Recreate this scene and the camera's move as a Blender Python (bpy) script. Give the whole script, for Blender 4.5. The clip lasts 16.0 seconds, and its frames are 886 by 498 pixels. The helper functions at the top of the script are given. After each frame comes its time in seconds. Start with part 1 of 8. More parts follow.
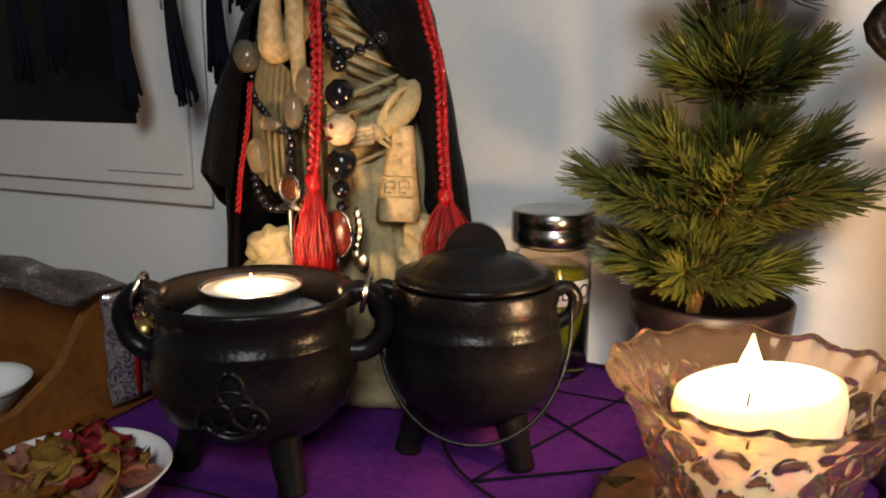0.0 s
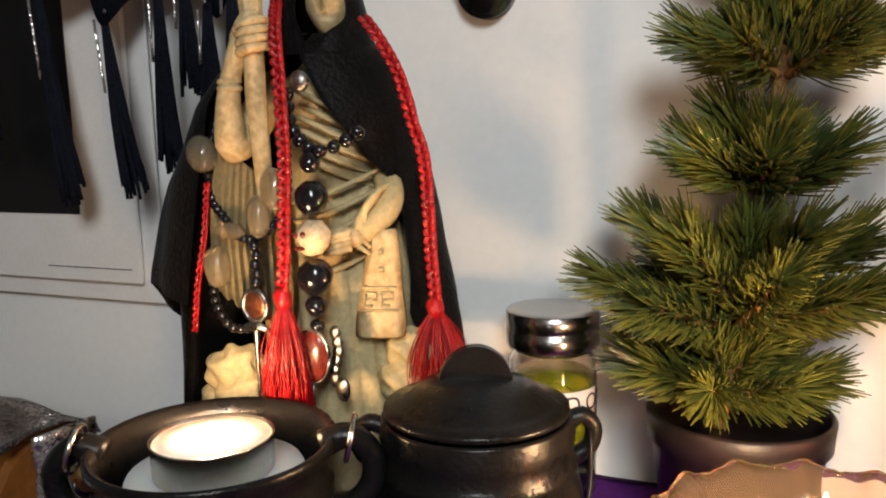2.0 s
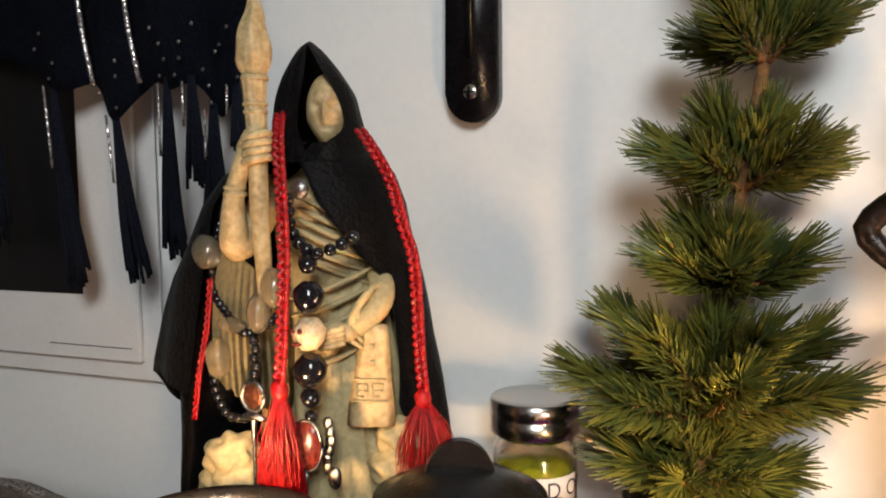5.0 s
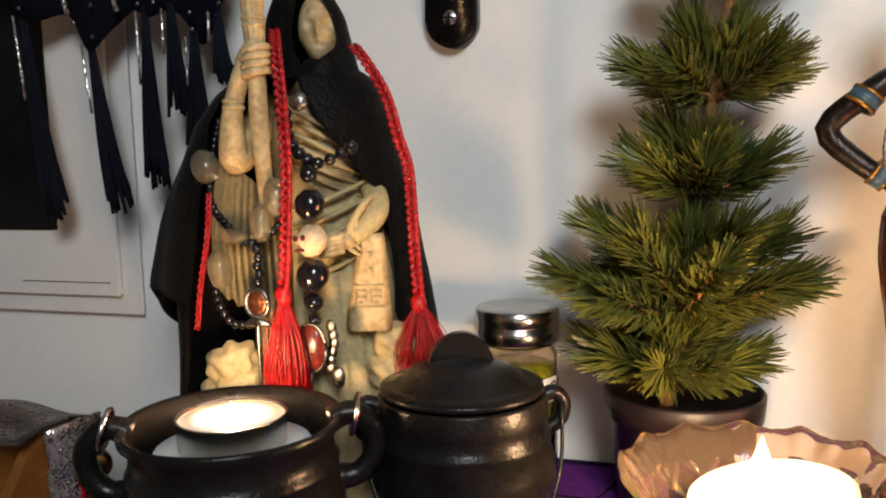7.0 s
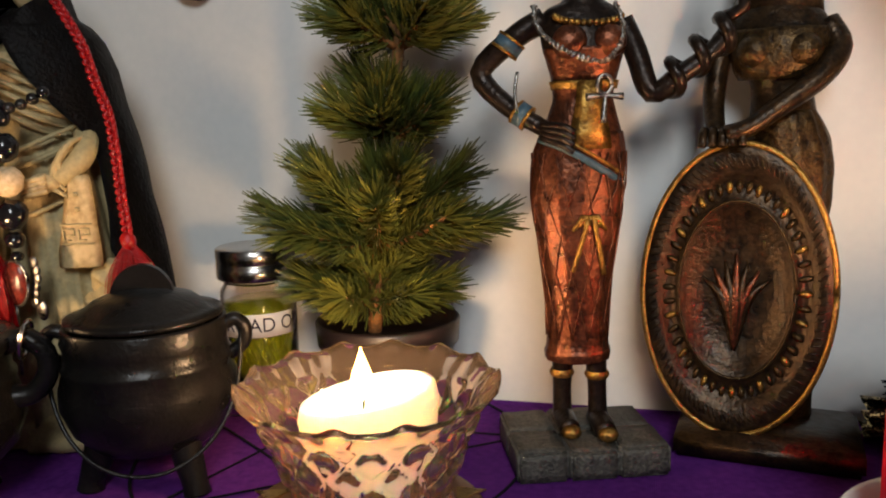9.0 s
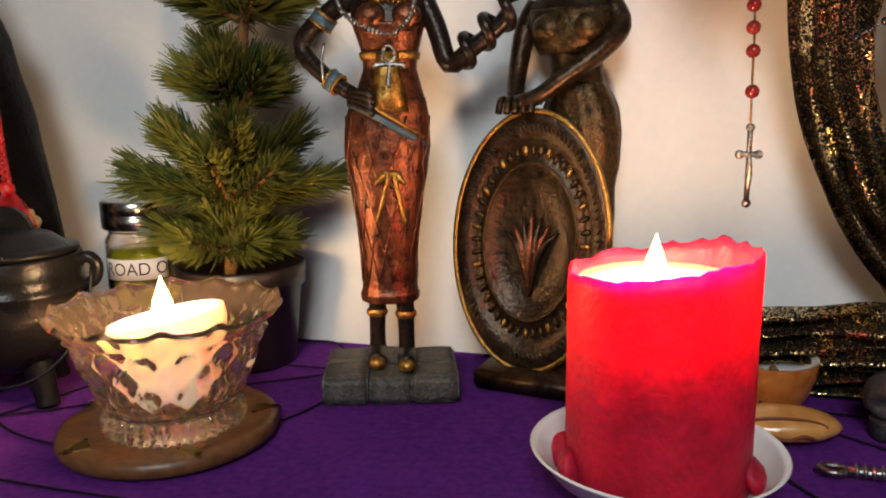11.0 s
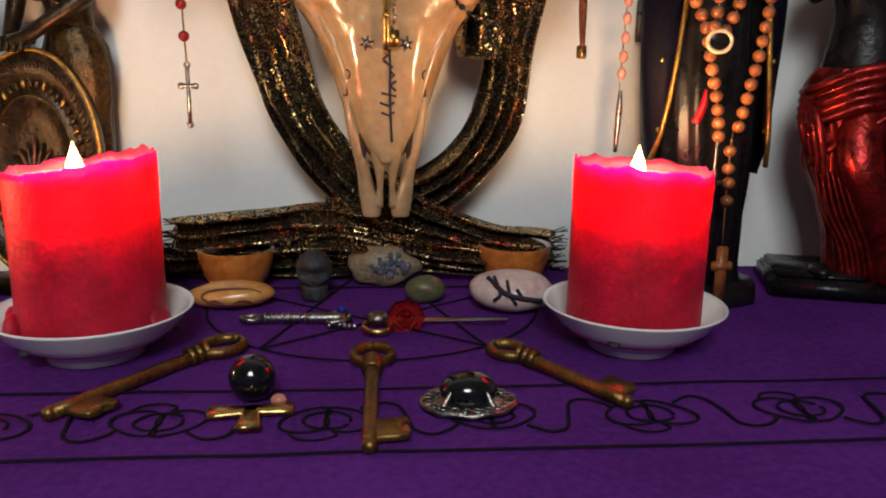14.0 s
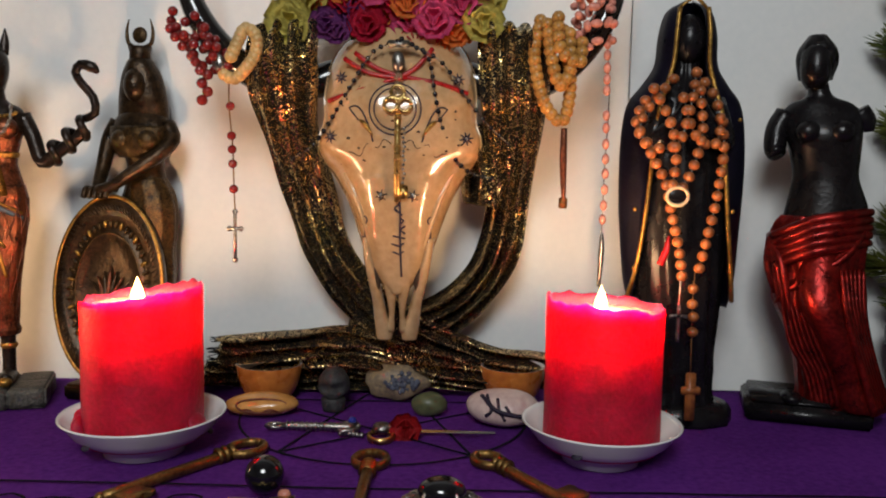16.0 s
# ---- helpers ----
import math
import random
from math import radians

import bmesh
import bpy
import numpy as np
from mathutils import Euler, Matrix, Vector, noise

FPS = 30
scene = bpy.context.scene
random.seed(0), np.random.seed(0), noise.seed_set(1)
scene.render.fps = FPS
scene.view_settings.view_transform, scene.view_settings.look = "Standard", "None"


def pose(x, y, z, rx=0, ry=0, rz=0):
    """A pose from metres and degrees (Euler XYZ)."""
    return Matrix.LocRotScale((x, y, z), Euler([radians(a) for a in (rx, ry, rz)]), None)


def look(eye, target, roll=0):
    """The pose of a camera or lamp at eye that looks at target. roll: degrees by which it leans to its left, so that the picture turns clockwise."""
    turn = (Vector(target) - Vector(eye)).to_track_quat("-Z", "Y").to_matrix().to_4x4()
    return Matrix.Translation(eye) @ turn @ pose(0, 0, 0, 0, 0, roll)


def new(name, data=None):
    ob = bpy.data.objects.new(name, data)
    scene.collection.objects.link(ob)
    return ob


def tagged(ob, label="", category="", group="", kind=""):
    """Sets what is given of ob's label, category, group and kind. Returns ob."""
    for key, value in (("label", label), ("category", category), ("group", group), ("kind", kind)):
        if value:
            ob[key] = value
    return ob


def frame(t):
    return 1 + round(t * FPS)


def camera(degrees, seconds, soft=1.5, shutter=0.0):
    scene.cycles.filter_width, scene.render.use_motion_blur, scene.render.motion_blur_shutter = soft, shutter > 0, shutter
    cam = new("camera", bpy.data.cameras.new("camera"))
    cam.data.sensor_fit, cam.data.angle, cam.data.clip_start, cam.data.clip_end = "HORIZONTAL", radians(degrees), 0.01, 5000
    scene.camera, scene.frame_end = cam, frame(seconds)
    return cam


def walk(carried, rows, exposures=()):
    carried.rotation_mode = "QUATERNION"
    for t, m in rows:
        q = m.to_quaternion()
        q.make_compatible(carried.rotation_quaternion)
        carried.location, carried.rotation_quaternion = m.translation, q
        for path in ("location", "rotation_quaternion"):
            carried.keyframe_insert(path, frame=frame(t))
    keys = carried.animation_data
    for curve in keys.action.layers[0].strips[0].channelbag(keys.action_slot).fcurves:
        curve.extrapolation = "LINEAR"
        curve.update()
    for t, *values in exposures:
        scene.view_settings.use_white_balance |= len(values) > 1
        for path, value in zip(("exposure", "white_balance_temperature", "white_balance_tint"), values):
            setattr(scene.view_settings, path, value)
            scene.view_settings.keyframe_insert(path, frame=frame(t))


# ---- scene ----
from mathutils.bvhtree import BVHTree

cam = camera(58.8, 16.0, soft=2.0)
PATH = [
    (0, (-0.097, 0.237, 0.174), (-1.144, 2.466, -0.349), 0.1),
    (0.5, (-0.112, 0.252, 0.179), (-1.083, 2.521, -0.32), -0.7),
    (1, (-0.126, 0.266, 0.184), (-1.065, 2.553, -0.291), -1.0),
    (1.5, (-0.132, 0.278, 0.19), (-1.07, 2.573, -0.253), -1.3),
    (2, (-0.132, 0.283, 0.196), (-1.076, 2.586, -0.186), -1.3),
    (2.5, (-0.131, 0.285, 0.205), (-1.08, 2.594, -0.122), -1.0),
    (3, (-0.131, 0.281, 0.213), (-1.069, 2.601, -0.065), -0.8),
    (3.5, (-0.13, 0.276, 0.218), (-1.073, 2.599, -0.016), -0.4),
    (3.7, (-0.128, 0.276, 0.223), (-1.063, 2.604, 0.004), -0.6),
    (6, (-0.121, 0.243, 0.21), (-1.024, 2.585, 0.011), -0.6),
    (6.5, (-0.123, 0.235, 0.204), (-0.98, 2.592, -0.028), -0.9),
    (7, (-0.14, 0.232, 0.19), (-0.875, 2.621, -0.108), -1.3),
    (7.5, (-0.117, 0.242, 0.183), (-0.706, 2.665, -0.157), -1.5),
    (8, (-0.068, 0.246, 0.18), (-0.667, 2.663, -0.196), -1.6),
    (10.3, (0.087, 0.227, 0.172), (-0.612, 2.604, -0.276), -0.7),
    (10.5, (0.106, 0.227, 0.167), (-0.626, 2.595, -0.279), -0.8),
    (11, (0.127, 0.215, 0.166), (-0.573, 2.589, -0.301), -0.7),
    (11.5, (0.127, 0.2, 0.171), (-0.35, 2.624, -0.319), -1.6),
    (12, (0.12, 0.175, 0.159), (-0.104, 2.634, -0.336), -2.2),
    (12.5, (0.136, 0.154, 0.156), (0.206, 2.609, -0.402), -2.7),
    (13, (0.179, 0.136, 0.159), (0.426, 2.589, -0.356), -1.5),
    (13.5, (0.237, 0.127, 0.159), (0.462, 2.573, -0.394), 1.0),
    (14, (0.276, 0.115, 0.156), (0.486, 2.555, -0.428), 0.9),
    (14.5, (0.288, 0.091, 0.165), (0.476, 2.544, -0.364), 0.6),
    (15, (0.298, 0.067, 0.178), (0.443, 2.549, -0.218), 0.2),
    (15.5, (0.311, 0.044, 0.186), (0.395, 2.547, -0.073), 0.6),
    (16, (0.316, 0.034, 0.181), (0.316, 2.542, -0.052), 1.1),
]
walk(cam, [(t, look(eye, target, roll)) for t, eye, target, roll in PATH],
     exposures=[(0, 0.7, 6500, 10), (1.5, 1.1, 6500, 10), (3.5, 1.35, 6500, 10), (6, 1.2, 6500, 10), (7, 1.1, 6500, 10), (7.5, 0.68, 6500, 10), (8, 0.42, 6500, 10), (10.5, 0.8, 6500, 10), (11, 0.78, 6500, 10), (12, 0.72, 6500, 10), (13, 0.9, 6500, 10), (14, 0.7, 6500, 10), (16, 0.72, 6500, 10)])

# ---- light: four candle flames, a cool fill light added behind the camera, faint sky ----
world = bpy.data.worlds.new("world")
scene.world = world
world.use_nodes = True
world.node_tree.nodes["Background"].inputs[0].default_value = (0.55, 0.7, 1.0, 1)
world.node_tree.nodes["Background"].inputs[1].default_value = 0.12


def lamp(name, place, watts, colour, size):
    data = bpy.data.lights.new(name, "POINT")
    data.energy, data.color, data.shadow_soft_size = watts, colour, size
    ob = new(name, data)
    ob.location = place
    return ob


WARM = (1.0, 0.62, 0.33)
C1, C2, GLASS, TEA = (0.1245, 0.531), (0.4205, 0.531), (-0.108, 0.534), (-0.318, 0.508)
lamp("candle_flame_light", (C1[0] - 0.004, C1[1], 0.1055), 0.44, WARM, 0.009)
lamp("candle_flame_light", (C2[0], C2[1], 0.1075), 0.50, WARM, 0.009)
lamp("candle_flame_light", (GLASS[0] - 0.004, GLASS[1], 0.080), 0.42, WARM, 0.010)
lamp("candle_flame_light", (TEA[0], TEA[1], 0.0965), 0.24, WARM, 0.007)
# soft area light added for the room's cool light; no such lamp is seen
room = bpy.data.lights.new("room_fill_light", "AREA")
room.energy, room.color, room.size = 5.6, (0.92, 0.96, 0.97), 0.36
new("room_fill_light", room).matrix_world = look((0.22, -0.46, 0.74), (0.16, 0.66, 0.08))


# ---- materials ----
def mat(name, colour, second=None, rough=0.5, metal=0.0, grain=60.0, coarse=8.0, bump=0.15, mix=0.5, spec=0.5,
        sss=0.0, radius=(0.01, 0.004, 0.002), coat=0.0, trans=0.0, ior=1.45, emit=0.0, vary=0.0, rvar=0.15, sheen=0.0):
    """A surface with two scales of colour change (coarse stains, fine grain), worn gloss and fine relief."""
    m = bpy.data.materials.new(name)
    m.use_nodes = True
    n, k = m.node_tree.nodes, m.node_tree.links
    b = n["Principled BSDF"]
    co = n.new("ShaderNodeTexCoord")
    big, small = n.new("ShaderNodeTexNoise"), n.new("ShaderNodeTexNoise")
    big.inputs["Scale"].default_value, small.inputs["Scale"].default_value = coarse * 4, grain * 8
    big.inputs["Detail"].default_value = 5
    small.inputs["Detail"].default_value = 3
    for t in (big, small):
        k.new(co.outputs["Object"], t.inputs["Vector"])
    second = second or tuple(c * 0.72 for c in colour)
    add = n.new("ShaderNodeMath")
    add.operation = "ADD"
    k.new(big.outputs[0], add.inputs[0])
    k.new(small.outputs[0], add.inputs[1])
    ramp = n.new("ShaderNodeValToRGB")
    ramp.color_ramp.elements[0].position, ramp.color_ramp.elements[1].position = 0.5 - 0.14 / mix * 0.5, 0.5 + 0.14 / mix * 0.5
    half = n.new("ShaderNodeMath")
    half.operation = "MULTIPLY"
    half.inputs[1].default_value = 0.5
    k.new(add.outputs[0], half.inputs[0])
    k.new(half.outputs[0], ramp.inputs[0])
    ramp.color_ramp.elements[0].color, ramp.color_ramp.elements[1].color = (*second, 1), (*colour, 1)
    last = ramp.outputs[0]
    if vary:
        info, hsv = n.new("ShaderNodeObjectInfo"), n.new("ShaderNodeHueSaturation")
        mp = n.new("ShaderNodeMapRange")
        mp.inputs[3].default_value, mp.inputs[4].default_value = 1 - vary, 1 + vary
        k.new(info.outputs["Random"], mp.inputs[0])
        k.new(mp.outputs[0], hsv.inputs["Value"])
        k.new(last, hsv.inputs["Color"])
        last = hsv.outputs[0]
    k.new(last, b.inputs["Base Color"])
    rr = n.new("ShaderNodeMapRange")
    rr.inputs[3].default_value, rr.inputs[4].default_value = max(0.02, rough - rvar), min(1, rough + rvar)
    k.new(big.outputs[0], rr.inputs[0])
    k.new(rr.outputs[0], b.inputs["Roughness"])
    b.inputs["Metallic"].default_value = metal
    b.inputs["Specular IOR Level"].default_value = spec
    b.inputs["IOR"].default_value = ior
    b.inputs["Transmission Weight"].default_value = trans
    b.inputs["Coat Weight"].default_value = coat
    b.inputs["Sheen Weight"].default_value = sheen
    if sss:
        b.inputs["Subsurface Weight"].default_value = sss
        b.inputs["Subsurface Radius"].default_value = (1, radius[1] / radius[0], radius[2] / radius[0])
        b.inputs["Subsurface Scale"].default_value = radius[0]
    if emit:
        b.inputs["Emission Color"].default_value = (*colour, 1)
        b.inputs["Emission Strength"].default_value = emit
    if bump:
        bp = n.new("ShaderNodeBump")
        bp.inputs["Strength"].default_value, bp.inputs["Distance"].default_value = bump, 0.002
        k.new(half.outputs[0], bp.inputs["Height"])
        k.new(bp.outputs[0], b.inputs["Normal"])
    return m


def fabric(name, colour, second, thread, weave=900.0, rough=0.9, metal=0.0, bump=0.3, sheen=0.15):
    """Woven cloth: fine crossing threads over slow fades of the dye."""
    m = mat(name, colour, second, rough, metal, grain=thread, coarse=3, bump=0, mix=0.7, spec=0.12, sheen=sheen)
    n, k = m.node_tree.nodes, m.node_tree.links
    b, co = n["Principled BSDF"], n.new("ShaderNodeTexCoord")
    waves = []
    for axis in "XY":
        w = n.new("ShaderNodeTexWave")
        w.bands_direction = axis
        w.inputs["Scale"].default_value, w.inputs["Distortion"].default_value = weave / 3, 1.5
        k.new(co.outputs["Object"], w.inputs["Vector"])
        waves.append(w)
    s = n.new("ShaderNodeMath")
    k.new(waves[0].outputs["Fac"], s.inputs[0])
    k.new(waves[1].outputs["Fac"], s.inputs[1])
    bp = n.new("ShaderNodeBump")
    bp.inputs["Strength"].default_value, bp.inputs["Distance"].default_value = bump, 0.0006
    k.new(s.outputs[0], bp.inputs["Height"])
    k.new(bp.outputs[0], b.inputs["Normal"])
    return m


def glitter(name, ground, fleck, scale, share, rough=0.8):
    """Cloth with metal threads: small flecks, each turned its own way, on a dark ground."""
    m = bpy.data.materials.new(name)
    m.use_nodes = True
    n, k = m.node_tree.nodes, m.node_tree.links
    b, co = n["Principled BSDF"], n.new("ShaderNodeTexCoord")
    v, wn, cr = n.new("ShaderNodeTexVoronoi"), n.new("ShaderNodeTexNoise"), n.new("ShaderNodeValToRGB")
    v.inputs["Scale"].default_value = scale
    wn.inputs["Scale"].default_value = 130
    k.new(co.outputs["Object"], v.inputs["Vector"])
    k.new(co.outputs["Object"], wn.inputs["Vector"])
    sep = n.new("ShaderNodeSeparateColor")
    k.new(v.outputs["Color"], sep.inputs[0])
    mul = n.new("ShaderNodeMath")
    mul.operation = "MULTIPLY"
    even = n.new("ShaderNodeMapRange")
    even.inputs[1].default_value, even.inputs[2].default_value = 0.3, 0.7
    even.inputs[3].default_value, even.inputs[4].default_value = 0.62, 1.0
    k.new(wn.outputs[0], even.inputs[0])
    k.new(sep.outputs[0], mul.inputs[0])
    k.new(even.outputs[0], mul.inputs[1])
    cr.color_ramp.elements[0].position, cr.color_ramp.elements[1].position = share, share + 0.03
    k.new(mul.outputs[0], cr.inputs[0])
    mx = n.new("ShaderNodeMix")
    mx.data_type = "RGBA"
    mx.inputs[6].default_value, mx.inputs[7].default_value = (*ground, 1), (*fleck, 1)
    k.new(cr.outputs[0], mx.inputs[0])
    k.new(mx.outputs[2], b.inputs["Base Color"])
    k.new(cr.outputs[0], b.inputs["Metallic"])
    rg = n.new("ShaderNodeMapRange")
    rg.inputs[3].default_value, rg.inputs[4].default_value = rough, 0.22
    k.new(cr.outputs[0], rg.inputs[0])
    k.new(rg.outputs[0], b.inputs["Roughness"])
    b.inputs["Specular IOR Level"].default_value = 0.2
    bp = n.new("ShaderNodeBump")
    bp.inputs["Strength"].default_value, bp.inputs["Distance"].default_value = 0.9, 0.0012
    k.new(sep.outputs[1], bp.inputs["Height"])
    k.new(bp.outputs[0], b.inputs["Normal"])
    return m


WALL = mat("white_wall_paint", (0.80, 0.80, 0.78), (0.74, 0.75, 0.74), 0.55, grain=20, coarse=1.2, bump=0.06, mix=0.4)
CLOTH = fabric("purple_cotton", (0.215, 0.042, 0.37), (0.14, 0.027, 0.26), 30, sheen=0.0)
PRINTLINE = mat("black_dye", (0.006, 0.004, 0.010), rough=0.9, bump=0.1, spec=0.2)
IRON = mat("black_cast_iron", (0.011, 0.010, 0.009), (0.005, 0.0045, 0.0045), 0.30, 0.10, grain=60, coarse=14, bump=0.25, spec=0.30)
STEEL = mat("brushed_steel", (0.55, 0.53, 0.50), (0.42, 0.40, 0.38), 0.22, 1.0, grain=90, bump=0.03, rvar=0.06)
SILVER = mat("old_silver", (0.42, 0.40, 0.37), (0.10, 0.095, 0.09), 0.32, 1.0, grain=80, coarse=40, bump=0.3)
BRASS = mat("aged_brass", (0.30, 0.17, 0.05), (0.10, 0.055, 0.02), 0.42, 0.9, grain=60, coarse=25, bump=0.25)
BRIGHT_BRASS = mat("brass", (0.62, 0.44, 0.16), (0.36, 0.23, 0.08), 0.3, 1.0, grain=60, coarse=25, bump=0.1)
IVORY = mat("ivory_resin", (0.62, 0.47, 0.25), (0.36, 0.25, 0.11), 0.5, grain=40, coarse=22, bump=0.35, sss=0.1, mix=0.6)
ROBE = mat("stone_green_resin", (0.50, 0.40, 0.20), (0.33, 0.27, 0.14), 0.6, grain=50, coarse=10, bump=0.4, mix=0.5)
VELVET = mat("black_velvet", (0.006, 0.005, 0.0055), (0.0018, 0.0015, 0.0018), 0.5, grain=60, coarse=34, bump=0.9, spec=0.22, sheen=0.06)
BLACK = mat("black_beads", (0.006, 0.006, 0.008), (0.004, 0.004, 0.005), 0.12, grain=20, bump=0.02, spec=0.6, coat=0.3)
CRYSTAL = mat("cloudy_quartz", (0.86, 0.74, 0.52), (0.74, 0.58, 0.36), 0.08, trans=0.88, bump=0.1)
REDCORD = mat("red_satin_cord", (0.42, 0.005, 0.007), (0.20, 0.002, 0.004), 0.32, grain=90, coarse=60, bump=0.4)
REDSTONE = mat("red_jasper", (0.16, 0.020, 0.012), (0.05, 0.010, 0.008), 0.25, coarse=60, bump=0.1)
BONEWHITE = mat("bone_bead", (0.72, 0.56, 0.36), (0.5, 0.36, 0.2), 0.4, coarse=60)
REDWAX = mat("red_wax", (0.58, 0.008, 0.042), (0.33, 0.006, 0.016), 0.5, grain=40, coarse=14, bump=0.6, sss=1.0, radius=(0.066, 0.003, 0.0090), mix=0.45, spec=0.35)
# pale colour holds the flame's glow; the candle's own wax is red
POOLWAX = mat("melted_wax_glow", (0.98, 0.72, 0.55), (0.96, 0.64, 0.48), 0.06, grain=20, bump=0.03, trans=0.45, ior=1.43, rvar=0.03)
WHITEWAX = mat("white_wax", (0.90, 0.86, 0.78), (0.86, 0.80, 0.70), 0.45, grain=20, bump=0.08, sss=1.0, radius=(0.02, 0.014, 0.008))
TEAWAX = mat("tealight_wax", (0.92, 0.89, 0.82), (0.88, 0.84, 0.76), 0.4, grain=20, bump=0.05)
CREAMWAX = mat("cream_wax", (0.97, 0.93, 0.84), (0.95, 0.89, 0.78), 0.45, grain=20, bump=0.08, sss=1.0, radius=(0.03, 0.013, 0.005))
FLAME = mat("flame", (1.0, 0.60, 0.20), (1.0, 0.55, 0.16), 0.6, bump=0, emit=7.0)
WICK = mat("burnt_wick", (0.02, 0.014, 0.012), rough=0.9)
CHINA = mat("white_glazed_china", (0.80, 0.78, 0.76), (0.74, 0.72, 0.71), 0.14, grain=10, bump=0.02, coat=0.4, rvar=0.05)
GLASSM = mat("clear_glass", (0.99, 0.95, 0.92), (0.98, 0.93, 0.90), 0.03, trans=1.0, ior=1.47, bump=0.02, rvar=0.02)
# clear glass; the candle's warm glow is put into the amber tint
GLOWGLASS = mat("pressed_glass_glow", (1.0, 0.79, 0.60), (1.0, 0.75, 0.54), 0.02, trans=0.985, ior=1.40, bump=0.0, rvar=0.02)
OIL = mat("green_oil", (0.62, 0.66, 0.04), (0.50, 0.55, 0.02), 0.05, trans=0.9, ior=1.4, bump=0.0, rvar=0.02)
HERB = mat("steeped_herb", (0.16, 0.20, 0.03), (0.07, 0.08, 0.02), 0.7)
PAPER = mat("white_paper", (0.72, 0.70, 0.68), (0.66, 0.64, 0.62), 0.8, grain=50, bump=0.05)
INK = mat("dark_ink", (0.02, 0.012, 0.03), rough=0.7, bump=0)
MATTEBLACK = mat("black_print", (0.004, 0.004, 0.005), (0.003, 0.003, 0.003), 0.35, grain=20, bump=0.02)
WOOD = mat("dark_turned_wood", (0.17, 0.075, 0.025), (0.08, 0.032, 0.012), 0.4, grain=30, coarse=22, bump=0.2)
BOXWOOD = mat("orange_brown_wood", (0.26, 0.095, 0.018), (0.15, 0.050, 0.010), 0.38, grain=25, coarse=6, bump=0.15)
BARK = mat("brown_wire_bark", (0.30, 0.13, 0.035), (0.14, 0.07, 0.025), 0.8, grain=60, coarse=60, bump=0.4)
NEEDLE = mat("green_plastic_needle", (0.150, 0.150, 0.024), (0.038, 0.066, 0.020), 0.36, grain=14, coarse=6, bump=0.0, mix=0.6, vary=0.4)
POTM = mat("brown_black_plastic_pot", (0.016, 0.010, 0.010), (0.010, 0.007, 0.007), 0.4, bump=0.05)
BRONZE = mat("dark_bronze_resin", (0.030, 0.019, 0.013), (0.010, 0.007, 0.006), 0.33, 0.55, grain=60, coarse=30, bump=0.3)
COPPER = mat("copper_painted_resin", (0.22, 0.072, 0.034), (0.045, 0.018, 0.011), 0.33, 0.75, grain=60, coarse=34, bump=0.6)
GOLDPAINT = mat("gold_paint", (0.52, 0.30, 0.065), (0.16, 0.085, 0.025), 0.38, 0.85, grain=80, coarse=60, bump=0.5)
BLUEPAINT = mat("blue_grey_paint", (0.06, 0.12, 0.17), (0.03, 0.06, 0.08), 0.45, grain=50, coarse=40)
SLATE = mat("grey_stone_resin", (0.12, 0.11, 0.09), (0.04, 0.038, 0.032), 0.55, 0.2, grain=60, coarse=30, bump=0.9)
EBONY = mat("black_resin", (0.010, 0.009, 0.010), (0.005, 0.004, 0.005), 0.28, 0.1, grain=50, coarse=20, bump=0.2, spec=0.32)
REDPAINT = mat("red_metallic_paint", (0.33, 0.018, 0.014), (0.08, 0.006, 0.006), 0.32, 0.8, grain=50, coarse=24, bump=0.4)
NAVY = mat("navy_paint", (0.012, 0.010, 0.030), (0.006, 0.005, 0.014), 0.35, 0.2, grain=50, coarse=20, bump=0.25)
SCARF = glitter("black_gold_lame", (0.004, 0.0035, 0.003), (1.0, 0.76, 0.36), 1200, 0.54)
DUSTED = mat("gold_dusted_bronze", (0.060, 0.034, 0.014), (0.011, 0.008, 0.006), 0.34, 0.65, grain=60, coarse=45, bump=0.4)
DARKGOLD = mat("worn_gold_over_bronze", (0.10, 0.058, 0.018), (0.014, 0.009, 0.006), 0.38, 0.7, grain=80, coarse=60, bump=0.5)
SILVERKNIT = glitter("silver_lurex_knit", (0.16, 0.14, 0.13), (0.85, 0.80, 0.78), 1100, 0.45)
NET = fabric("black_net_wool", (0.006, 0.007, 0.012), (0.012, 0.015, 0.026), 60, weave=1500, bump=0.8, sheen=0.0)
BONE = mat("varnished_bone", (0.56, 0.36, 0.19), (0.33, 0.19, 0.085), 0.20, grain=22, coarse=8, bump=0.45, sss=0.05, coat=0.7, mix=0.30)
# dark bone of seams and pits; also paints the shade in the nose hollows
BONEDARK = mat("dark_bone_and_hollow_shade", (0.05, 0.025, 0.012), rough=0.8)
HORN = mat("polished_black_horn", (0.008, 0.007, 0.007), (0.014, 0.011, 0.009), 0.12, grain=30, coarse=12, bump=0.06, coat=0.4)
WOODBEAD = mat("orange_wood_bead", (0.36, 0.115, 0.032), (0.22, 0.062, 0.018), 0.32, grain=30, coarse=70, bump=0.1, vary=0.2)
OLIVEBEAD = mat("yellow_olive_bead", (0.48, 0.24, 0.055), (0.28, 0.13, 0.03), 0.3, grain=30, coarse=70, bump=0.1, vary=0.2)
CREAMBEAD = mat("cream_wood_bead", (0.62, 0.40, 0.16), (0.45, 0.27, 0.1), 0.35, grain=30, coarse=70, vary=0.12)
PINKBEAD = mat("pink_bead", (0.66, 0.27, 0.20), (0.50, 0.18, 0.13), 0.25, grain=20, coarse=50, vary=0.12)
